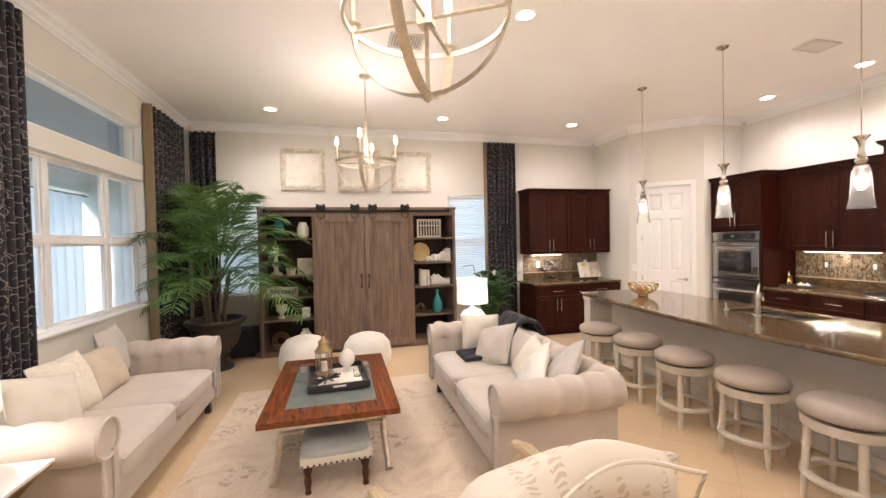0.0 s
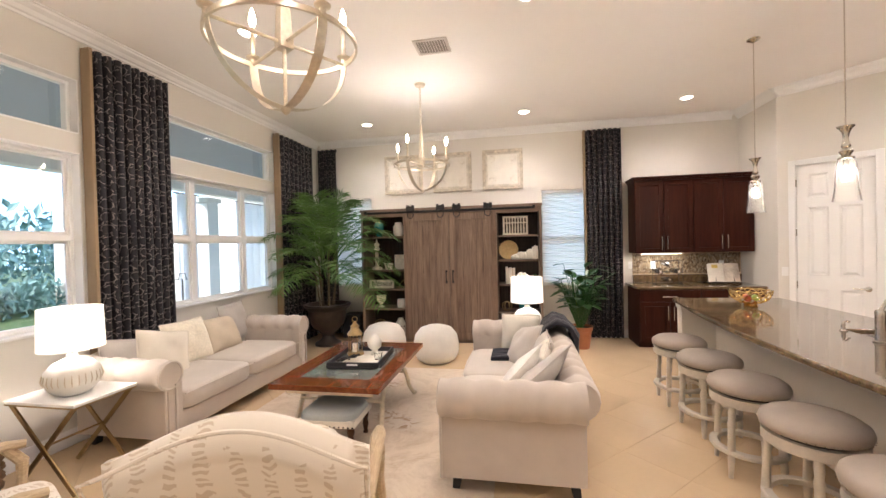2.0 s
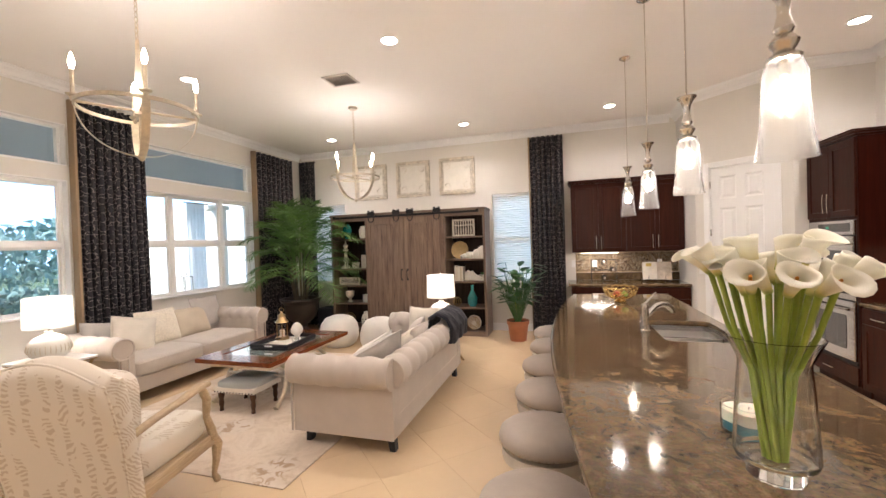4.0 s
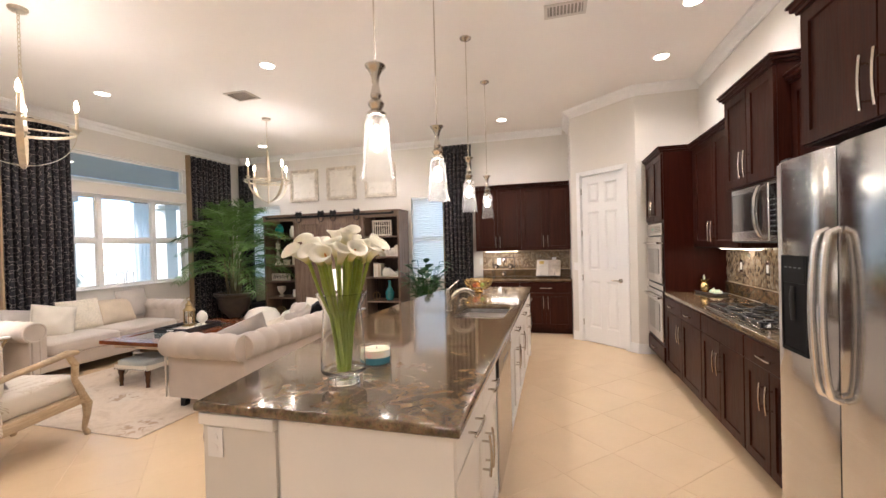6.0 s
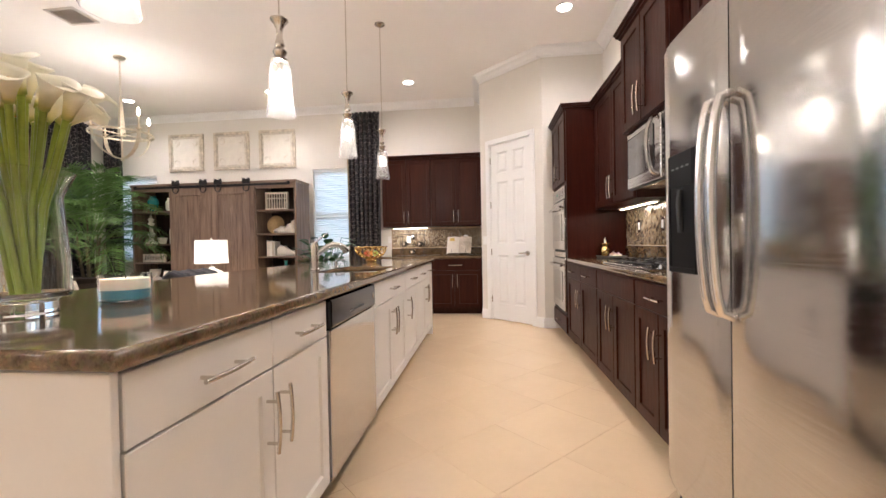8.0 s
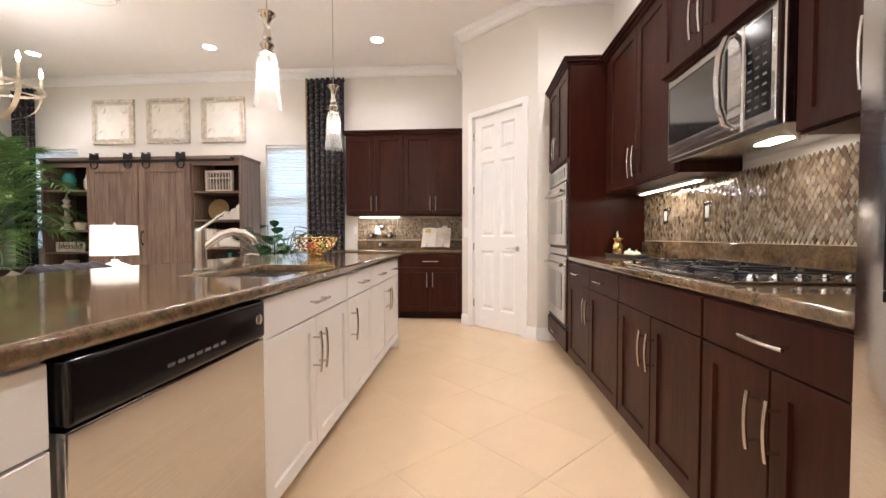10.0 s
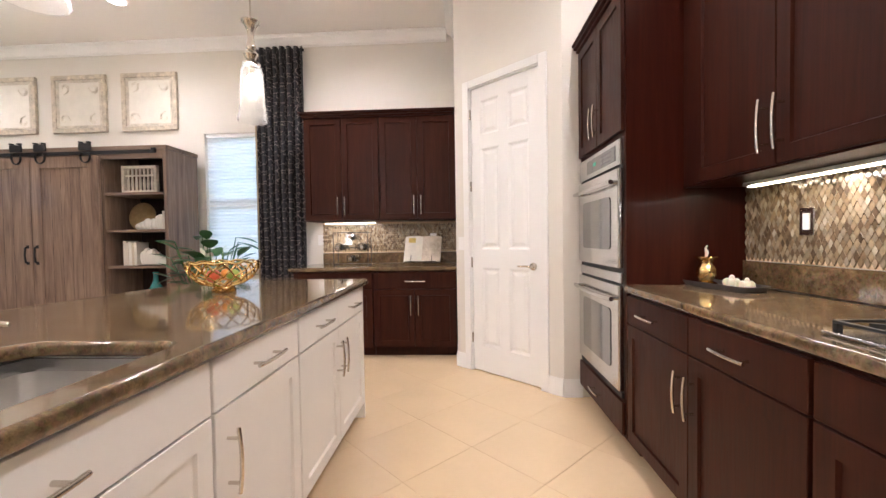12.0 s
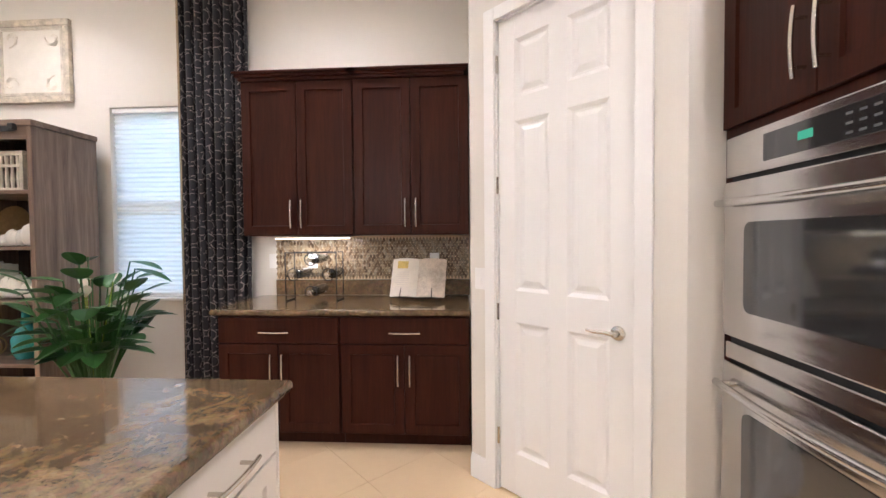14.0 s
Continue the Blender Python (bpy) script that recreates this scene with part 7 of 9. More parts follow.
# ---- armchairs ----
def armchair(x, y, turn, label):
    """Local: faces +y, origin on the floor below the middle of the seat."""
    c = thing("armchair", (x, y, 0), turn, label, "chair", "dashed-print armchairs")
    cl = M["chair_cloth"]

    def back_top(u):
        return 0.91 + 0.10 * math.cos(u * math.pi / 2) ** 1.3
    bm = bmn()
    n = 24
    rows = []
    for i in range(n + 1):
        u = -1 + 2 * i / n
        top = back_top(u)
        ring = []
        for j in range(13):
            v = j / 12
            z = 0.27 + (top - 0.27) * v
            lean = -0.30 - 0.13 * v - 0.03 * u * u
            th = 0.078 * max(0.0, 1 - v ** 14) * (1 - 0.75 * abs(u) ** 8) + 0.012
            ring.append(((u * (0.345 + 0.035 * v), lean - th, z), (u * (0.345 + 0.035 * v), lean + th, z)))
        rows.append(([bm.verts.new(p[0]) for p in ring], [bm.verts.new(p[1]) for p in ring]))
    for (a, b), (e, f) in zip(rows, rows[1:]):
        for j in range(12):
            bm.faces.new((a[j], e[j], e[j + 1], a[j + 1]))
            bm.faces.new((b[j], b[j + 1], f[j + 1], f[j]))
        bm.faces.new((a[12], e[12], f[12], b[12]))
        bm.faces.new((a[0], b[0], f[0], e[0]))
    for a, b in (rows[0], rows[-1]):
        for j in range(12):
            bm.faces.new((a[j], a[j + 1], b[j + 1], b[j]))
    part("backrest", bm, cl, c, "arched upholstered back", sharp=60)
    bm = bmn()
    pts = [(u * 0.38, -0.520 - 0.03 * u * u, back_top(u) - 0.012) for u in [-1 + 2 * i / 24 for i in range(25)]]
    pts = [(-0.332, -0.38, 0.30), (-0.372, -0.46, 0.62)] + pts + [(0.372, -0.46, 0.62), (0.332, -0.38, 0.30)]
    tube(bm, pts, 0.006, 6)
    part("piping", bm, cl, c)
    part("seat_rail", box(bmn(), (-0.345, -0.36, 0.255), (0.345, 0.33, 0.335), 0.015, 2), M["bleached"], c)
    bm = bmn()
    pad(bm, (0, -0.0, 0.405), (0.315, 0.325, 0.085), 5.5, 36, 12)
    part("seat_cushion", bm, cl, c, sharp=70)
    bm = bmn()
    pad(bm, (0, -0.27, 0.66), (0.27, 0.085, 0.23), 5, 32, 12)
    part("back_cushion", bm, cl, c, "loose back cushion", sharp=70)
    for sx in (-1, 1):
        bm = bmn()
        tube(bm, [(sx * 0.325, -0.36, 0.60), (sx * 0.338, -0.22, 0.625), (sx * 0.345, 0.0, 0.645), (sx * 0.346, 0.16, 0.665), (sx * 0.344, 0.24, 0.655)], [0.026, 0.026, 0.028, 0.034, 0.026], 10, flat=0.75)
        part("armrest", bm, M["bleached"], c, "curved bleached wood arm")
        bm = bmn()
        tube(bm, [(sx * 0.344, 0.17, 0.65), (sx * 0.343, 0.225, 0.57), (sx * 0.34, 0.22, 0.46), (sx * 0.337, 0.27, 0.36), (sx * 0.34, 0.28, 0.30)], [0.024, 0.027, 0.022, 0.028, 0.026], 10)
        part("arm_support", bm, M["bleached"], c)
        bm = bmn()
        tube(bm, [(sx * 0.315, 0.30, 0.30), (sx * 0.33, 0.335, 0.24), (sx * 0.325, 0.33, 0.15), (sx * 0.315, 0.315, 0.06), (sx * 0.32, 0.335, 0.018), (sx * 0.32, 0.338, 0.002)], [0.038, 0.036, 0.026, 0.018, 0.024, 0.020], 10)
        part("front_leg", bm, M["bleached"], c, "carved cabriole leg")
        bm = bmn()
        tube(bm, [(sx * 0.30, -0.34, 0.28), (sx * 0.305, -0.37, 0.15), (sx * 0.31, -0.42, 0.002)], [0.030, 0.024, 0.019], 10)
        part("back_leg", bm, M["bleached"], c)
    return c


armchair(1.64, 1.98, 15, "armchair in cream dashed cloth with bleached arms").scale = (1.0, 1.05, 1.11)
pillow(1.58, 1.90, 0.535, 0.40, 0.30, 0.12, -20, 192, M["grey_cloth"], "small taupe pillow on the armchair")
armchair(0.28, 1.70, -28, "second cream dashed armchair beside the end table")
pillow(0.38, 1.64, 0.49, 0.46, 0.40, 0.14, -18, 152, M["ivory"], "soft white pillow on the second armchair")

# basket with a blanket
bk = thing("wicker_basket", (-0.88, 2.28, 0), label="brown wicker basket holding a folded blanket", category="basket")
for k in range(13):
    r = 0.19 + 0.045 * math.sin(math.pi * (0.15 + 0.6 * k / 12))
    bm = bmn()
    pts = []
    for i in range(48):
        a = 2 * math.pi * i / 48
        q = r + 0.007 * (1 if (i // 2 + k) % 2 else -1)
        pts.append((q * math.cos(a), q * math.sin(a), 0.018 + 0.031 * k))
    tube(bm, pts, 0.0155, 6, closed=True)
    part("woven_row", bm, M["basket"], bk)
part("bottom", lathe(bmn(), [(0.0, 0.002), (0.21, 0.002), (0.21, 0.016), (0.0, 0.016)], 24), M["basket"], bk)
for sx in (-1, 1):
    part("handle", tube(bmn(), [(sx * 0.225, -0.08, 0.38), (sx * 0.235, -0.06, 0.46), (sx * 0.235, 0.0, 0.49), (sx * 0.235, 0.06, 0.46), (sx * 0.225, 0.08, 0.38)], 0.014, 8), M["basket"], bk)
bl = bmn()
pad(bl, (-0.88, 2.28, 0.40), (0.19, 0.18, 0.14), 2.6, 24, 12)
for v in bl.verts:
    v.co.z += 0.02 * math.sin(18 * v.co.x + 9 * v.co.y)
tagged(part("folded_blanket", bl, M["cream"], sharp=80), "cream knitted blanket folded in the basket", "blanket")

# ---- bar stools ----
def bar_stool(x, y, turn):
    s = thing("bar_stool", (x, y, 0), turn, "round backless bar stool with taupe seat and antique white legs", "stool", "stools along the island")
    part("seat", lathe(bmn(), [(0.0, 0.555), (0.205, 0.555), (0.232, 0.565), (0.240, 0.59), (0.232, 0.618), (0.20, 0.642), (0.13, 0.655), (0.0, 0.660)], 40), M["stool_seat"], s, "domed taupe vinyl seat", sharp=60)
    part("swivel", lathe(bmn(), [(0.0, 0.543), (0.195, 0.543), (0.195, 0.556), (0.0, 0.556)], 32), M["black_rough"], s)
    part("apron", lathe(bmn(), [(0.0, 0.475), (0.205, 0.475), (0.222, 0.482), (0.226, 0.50), (0.222, 0.53), (0.226, 0.542), (0.0, 0.5425)], 40), M["stool_wood"], s)
    for i in range(44):
        a = 2 * math.pi * i / 44
        p = part("nail", lathe(bmn(), [(0.0045, 0.0), (0.003, 0.003), (0.0, 0.004)], 6), M["nickel"], s)
        p.matrix_basis = Matrix.Translation((0.2365 * math.cos(a), 0.2365 * math.sin(a), 0.571)) @ Vector((math.cos(a), math.sin(a), 0)).to_track_quat("Z", "Y").to_matrix().to_4x4()
    for k in range(4):
        a = radians(45 + 90 * k)
        c, q = math.cos(a), math.sin(a)
        bm = bmn()
        prof = [(0.0, 0.190, 0.021), (0.06, 0.193, 0.023), (0.10, 0.195, 0.019), (0.13, 0.196, 0.027), (0.16, 0.198, 0.021), (0.30, 0.203, 0.024), (0.33, 0.205, 0.018), (0.36, 0.206, 0.022), (0.44, 0.210, 0.017), (0.485, 0.212, 0.014)]
        tube(bm, [(r * c, r * q, 0.487 - d) for d, r, w in prof], [w for d, r, w in prof], 12)
        part("leg", bm, M["stool_wood"], s, "turned antique white leg")
    part("foot_ring", lathe(bmn(), [(0.180, 0.155), (0.222, 0.155), (0.228, 0.163), (0.228, 0.180), (0.222, 0.187), (0.180, 0.187), (0.176, 0.18), (0.176, 0.163), (0.180, 0.155)], 40), M["stool_wood"], s)
    return s


stool = bar_stool(4.13, 4.80, 0)
for k in range(1, 6):
    copy_thing(stool, pose(4.13 + 0.012 * (k % 2), 4.80 - 0.61 * k, 0, 0, 0, (0, 12, -8, 20, 5, -15)[k]))


# ---- pendants ----
def pendant(y):
    p = thing("pendant_lamp", (4.935, y, TOP), label="slim pendant with a flared glass shade, lit", category="pendant lamp", group="pendants over the island")
    zb = 1.855 - TOP
    part("canopy", lathe(bmn(), [(0.0, -0.035), (0.012, -0.035), (0.055, -0.012), (0.06, -0.001), (0.0, -0.001)], 24), M["nickel"], p)
    part("rod", tube(bmn(), [(0, 0, -0.03), (0, 0, zb + 0.535)], 0.0045, 8), M["nickel"], p)
    z = zb + 0.305
    prof = [(0.034, z), (0.045, z + 0.004), (0.047, z + 0.014), (0.036, z + 0.024), (0.024, z + 0.032), (0.036, z + 0.050), (0.040, z + 0.062), (0.030, z + 0.076), (0.020, z + 0.086),
            (0.028, z + 0.10), (0.024, z + 0.115), (0.016, z + 0.15), (0.020, z + 0.19), (0.034, z + 0.222), (0.050, z + 0.238), (0.050, z + 0.244), (0.0, z + 0.246)]
    part("fitter", lathe(bmn(), prof, 24), M["nickel"], p, "turned nickel fitter", sharp=50)
    sh = part("shade", lathe(bmn(), [(0.046, z - 0.001), (0.057, z - 0.035), (0.060, z - 0.12), (0.066, z - 0.21), (0.079, z - 0.30), (0.0775, z - 0.30), (0.0645, z - 0.21), (0.0585, z - 0.12), (0.0555, z - 0.035), (0.0445, z - 0.001), (0.046, z - 0.001)], 48, rib=16, ribdepth=0.02), M["pend_glass"], p, "ribbed clear glass shade")
    sh.visible_shadow = False
    part("socket", lathe(bmn(), [(0.0, z - 0.045), (0.016, z - 0.045), (0.016, z), (0.0, z)], 14), M["nickel"], p)
    b = part("bulb", lathe(bmn(), [(0.0, z - 0.155), (0.018, z - 0.15), (0.028, z - 0.125), (0.026, z - 0.095), (0.013, z - 0.06), (0.0, z - 0.046)], 16), M["bulb"], p, "lit bulb")
    b.visible_shadow = False
    return p


M["pend_glass"] = glass("ribbed_glass", (1, 0.99, 0.97), rough=0.22)
pd = pendant(5.01)
for y in (3.875, 2.755, 1.71):
    copy_thing(pd, pose(4.935, y, TOP))
for y in (5.01, 3.875, 2.755, 1.71):
    lamp("pendant_light", "POINT", (4.935, y, 2.08), PENDANT_W, radius=0.03)


# ---- chandeliers ----
def chandelier(x, y, turn):
    c = thing("chandelier", (x, y, TOP), turn, "open orb chandelier in champagne leaf, candles lit", "chandelier", "orb chandeliers")
    zr, r = 2.60 - TOP, 0.338
    part("canopy", lathe(bmn(), [(0.0, -0.03), (0.055, -0.028), (0.065, -0.012), (0.065, -0.001), (0.0, -0.001)], 24), M["champagne"], c)
    n = 13
    for i in range(n):
        z = -0.045 - 0.036 * i
        bm = bmn()
        pts = [(0.010 * math.cos(a), 0.0, z + 0.022 * math.sin(a)) if i % 2 else (0.0, 0.010 * math.cos(a), z + 0.022 * math.sin(a)) for a in [2 * math.pi * k / 12 for k in range(12)]]
        tube(bm, pts, 0.003, 6, closed=True)
        part("chain_link", bm, M["champagne"], c)
    zc = -0.045 - 0.036 * n
    part("column", lathe(bmn(), [(0.0, zr - 0.03), (0.045, zr - 0.03), (0.045, zr + 0.02), (0.042, zr + 0.03), (0.016, zc - 0.02), (0.012, zc + 0.012), (0.0, zc + 0.014)], 4), M["champagne"], c, "tapered square column")
    bm = bmn()
    ring = lathe(bm, [(r - 0.006, zr - 0.012), (r + 0.006, zr - 0.012), (r + 0.006, zr + 0.012), (r - 0.006, zr + 0.012), (r - 0.006, zr - 0.012)], 56)
    part("ring", ring, M["champagne"], c)
    for k in range(4):
        a = radians(45 + 90 * k)
        ca, sa = math.cos(a), math.sin(a)
        part("spoke", tube(bmn(), [(0.03 * ca, 0.03 * sa, zr), (r * ca, r * sa, zr)], 0.008, 8), M["champagne"], c)
        bm = bmn()
        rows = []
        for i in range(15):
            t2 = radians(90 * i / 14)
            px, pz = r * math.cos(t2), -0.31 * math.sin(t2)
            wide = 0.022
            rows.append([bm.verts.new(((px + o) * ca - w2 * sa, (px + o) * sa + w2 * ca, zr + pz + o * 0.6)) for o, w2 in ((0, -wide), (0, wide), (-0.006, wide), (-0.006, -wide))])
        for p, q in zip(rows, rows[1:]):
            for i in range(4):
                bm.faces.new((p[i], p[(i + 1) % 4], q[(i + 1) % 4], q[i]))
        bm.faces.new(rows[0])
        bm.faces.new(rows[-1])
        part("arc_band", bm, M["champagne"], c, "curved flat band")
        bm = bmn()
        part("cup", lathe(bmn(), [(0.0, zr), (0.014, zr), (0.016, zr + 0.025), (0.034, zr + 0.035), (0.036, zr + 0.042), (0.012, zr + 0.046), (0.0, zr + 0.046)], 16, (r * ca, r * sa, 0)), M["champagne"], c)
        part("candle_sleeve", lathe(bmn(), [(0.012, zr + 0.046), (0.012, zr + 0.20), (0.0, zr + 0.202)], 12, (r * ca, r * sa, 0)), M["champagne"], c)
        b = part("bulb", lathe(bmn(), [(0.0, zr + 0.20), (0.010, zr + 0.205), (0.018, zr + 0.23), (0.016, zr + 0.26), (0.006, zr + 0.295), (0.0, zr + 0.305)], 12, (r * ca, r * sa, 0)), M["bulb"], c, "lit candle bulb")
        b.visible_shadow = False
        m = pose(x, y, TOP, 0, 0, turn)
        lamp("candle_light", "POINT", m @ Vector((r * ca, r * sa, zr + 0.25)), BULB_W, radius=0.02)
    part("hub_rod", tube(bmn(), [(0, 0, zr - 0.03), (0, 0, zr - 0.315)], 0.010, 8), M["champagne"], c)
    part("finial", lathe(bmn(), [(0.0, zr - 0.345), (0.014, zr - 0.335), (0.024, zr - 0.32), (0.024, zr - 0.305), (0.0, zr - 0.30)], 12), M["champagne"], c)


chandelier(1.51, 2.225, 14)
chandelier(1.44, 5.285, 30)


# ---- plants ----
def frond(bm, base, heading, length, rise, droop, rnd, leaflets=26):
    """An arching palm frond with two rows of narrow leaflets."""
    d = Vector((math.cos(heading), math.sin(heading), 0))
    pts = []
    for i in range(13):
        k = i / 12
        pts.append(Vector(base) + d * length * (k * math.cos(rise) * 0.9 + 0.25 * droop * k * k) + Vector((0, 0, length * (k * math.sin(rise) - droop * k ** 2.4))))
    tube(bm, pts, [0.010 * (1 - 0.8 * i / 12) + 0.0015 for i in range(13)], 5)
    for j in range(leaflets):
        k = 0.22 + 0.78 * (j + 0.5) / leaflets
        f = k * 12
        i = min(11, int(f))
        p = pts[i].lerp(pts[i + 1], f - i)
        ax = (pts[i + 1] - pts[i]).normalized()
        side = ax.cross(Vector((0, 0, 1))).normalized()
        ln = length * 0.34 * (math.sin(math.pi * (0.12 + 0.83 * k)) ** 0.7) * rnd.uniform(0.85, 1.1)
        for sg in (-1, 1):
            w = (side * sg * 0.82 + ax * 0.55 + Vector((0, 0, rnd.uniform(-0.05, 0.22)))).normalized()
            up = w.cross(ax).normalized()
            wd = 0.013 * rnd.uniform(0.8, 1.25)
            a = p + w * ln * 0.45 + Vector((0, 0, -0.03 * ln))
            e = p + w * ln + Vector((0, 0, -0.30 * ln * rnd.uniform(0.4, 1.2)))
            v = [bm.verts.new(q) for q in (p, a + ax * wd, e, a - ax * wd, a + up * wd * 0.35)]
            bm.faces.new((v[0], v[1], v[4]))
            bm.faces.new((v[1], v[2], v[4]))
            bm.faces.new((v[2], v[3], v[4]))
            bm.faces.new((v[3], v[0], v[4]))


palm = thing("potted_palm", (-0.56, 6.66, 0), label="tall green palm in a dark footed urn", category="plant")
part("urn", lathe(bmn(), [(0.0, 0.001), (0.21, 0.001), (0.21, 0.04), (0.15, 0.07), (0.10, 0.12), (0.09, 0.17), (0.14, 0.22), (0.25, 0.32), (0.30, 0.45), (0.31, 0.58), (0.36, 0.63), (0.385, 0.66), (0.375, 0.685), (0.33, 0.685), (0.29, 0.62), (0.0, 0.61)], 40), M["urn"], palm, "dark bronze footed urn")
part("soil", lathe(bmn(), [(0.0, 0.63), (0.20, 0.63), (0.298, 0.615)], 24), M["soil"], palm)
rnd = random.Random(4)
for i in range(7):
    a = 2 * math.pi * i / 7
    bm = bmn()
    x, y = 0.10 * math.cos(a), 0.10 * math.sin(a)
    top = rnd.uniform(1.2, 1.75)
    tube(bm, [(x, y, 0.61), (x * 1.4, y * 1.4, 0.9), (x * 1.9, y * 1.9, top)], [0.020, 0.017, 0.013], 8)
    part("cane", bm, M["trunk"], palm)
for i in range(44):
    ring_k = i / 44
    heading = i * 2.39996 + rnd.uniform(-0.2, 0.2)
    rise = radians(84 - 58 * ring_k + rnd.uniform(-6, 8))
    bm = bmn()
    base = (0.13 * math.cos(heading), 0.13 * math.sin(heading), 1.66 - 0.70 * ring_k)
    length = rnd.uniform(1.35, 1.65) * (1.0 if ring_k < 0.5 else 0.88)
    # keep out of the corner walls
    hx, hy = math.cos(heading), math.sin(heading)
    reach = length * (0.9 * math.cos(rise) + 0.12)
    room = min((0.50 / -hx) if hx < -0.05 else 9, (0.78 / hy) if hy > 0.05 else 9)
    if reach > room:
        length *= max(0.35, room / reach)
    frond(bm, base, heading, length, rise, 0.42 + 0.30 * ring_k, rnd)
    part("frond", bm, M["leaf"], palm, sharp=10)


def leaf_blade(bm, base, heading, rise, length, width, rnd):
    d = Vector((math.cos(heading), math.sin(heading), 0))
    sd = Vector((-d.y, d.x, 0))
    rows = []
    for i in range(8):
        k = i / 7
        c = Vector(base) + d * length * k * math.cos(rise) + Vector((0, 0, length * (k * math.sin(rise) - 0.32 * k * k)))
        w = width * math.sin(math.pi * min(1, 0.06 + 0.94 * k)) ** 0.8 * (1 - 0.25 * k)
        rows.append([bm.verts.new(c + sd * w), bm.verts.new(c + Vector((0, 0, -0.22 * w))), bm.verts.new(c - sd * w)])
    for a, b in zip(rows, rows[1:]):
        bm.faces.new((a[0], a[1], b[1], b[0]))
        bm.faces.new((a[1], a[2], b[2], b[1]))


lily = thing("peace_lily", (3.48, 6.83, 0), label="leafy green peace lily in a terracotta pot", category="plant")
part("pot", lathe(bmn(), [(0.0, 0.001), (0.13, 0.001), (0.165, 0.25), (0.168, 0.27), (0.182, 0.275), (0.185, 0.33), (0.170, 0.335), (0.155, 0.29), (0.0, 0.28)], 36), M["terracotta"], lily, "terracotta pot")
part("soil", lathe(bmn(), [(0.0, 0.302), (0.10, 0.302), (0.158, 0.296)], 20), M["soil"], lily)
rnd = random.Random(8)
for i in range(95):
    k = i / 95
    hd = i * 2.39996
    ph = radians(rnd.uniform(72, 89) - 14 * k)
    st_len = rnd.uniform(0.34, 0.95) * (1.05 - 0.25 * k)
    b0 = Vector((0.04 * math.cos(hd), 0.04 * math.sin(hd), 0.30))
    b1 = b0 + Vector((math.cos(hd) * math.cos(ph) * st_len, math.sin(hd) * math.cos(ph) * st_len, math.sin(ph) * st_len))
    bm = bmn()
    tube(bm, [b0, b0.lerp(b1, 0.5) + Vector((0, 0, 0.02)), b1], 0.0045, 5)
    leaf_blade(bm, b1, hd, radians(rnd.uniform(-5, 55)), rnd.uniform(0.17, 0.25), rnd.uniform(0.06, 0.085), rnd)
    part("leaf", bm, M["leaf2"], lily, sharp=15)
for hd, ln2 in ((0.4, 0.80), (5.2, 0.72), (2.6, 0.76)):
    bm = bmn()
    b1 = Vector((0.12 * math.cos(hd), 0.12 * math.sin(hd), 0.30 + ln2))
    tube(bm, [(0, 0, 0.30), (0.05 * math.cos(hd), 0.05 * math.sin(hd), 0.30 + ln2 * 0.5), b1], 0.004, 5)
    part("flower_stalk", bm, M["stem"], lily)
    bm = bmn()
    leaf_blade(bm, b1, hd + 0.5, radians(70), 0.13, 0.038, rnd)
    part("flower", bm, M["petal"], lily, "white spathe flower")

for nm, px, py, pz in (("sprig", 0.37, 7.12, 1.30), ("sprig", 2.84, 7.17, 1.05)):
    bm = bmn()
    for i in range(14):
        hd = i * 2.4
        leaf_blade(bm, (0, 0, 0), hd, radians(rnd.uniform(30, 80)), rnd.uniform(0.06, 0.10), 0.014, rnd)
    ob = part("plant_sprigs", bm, M["leaf2"])
    ob.matrix_basis = pose(px, py, pz)
    tagged(ob, "short green sprigs growing from a small pot", "plant")

# ---- calla lilies on the island ----
VX, VY = 4.82, 1.54
vase = thing("flower_vase", (VX, VY, CT), label="tall clear flared glass vase of cut calla stems", category="vase")
g = part("glass", lathe(bmn(), [(0.0, 0.001), (0.066, 0.001), (0.070, 0.008), (0.067, 0.040), (0.074, 0.048), (0.096, 0.054), (0.100, 0.066), (0.097, 0.14), (0.090, 0.25), (0.084, 0.325), (0.086, 0.338), (0.114, 0.40), (0.111, 0.401), (0.083, 0.34), (0.080, 0.325), (0.086, 0.25), (0.093, 0.14), (0.095, 0.070), (0.088, 0.062), (0.060, 0.052), (0.0, 0.050)], 48), M["clear"], vase, "thick clear glass")
g.visible_shadow = False
rnd = random.Random(21)
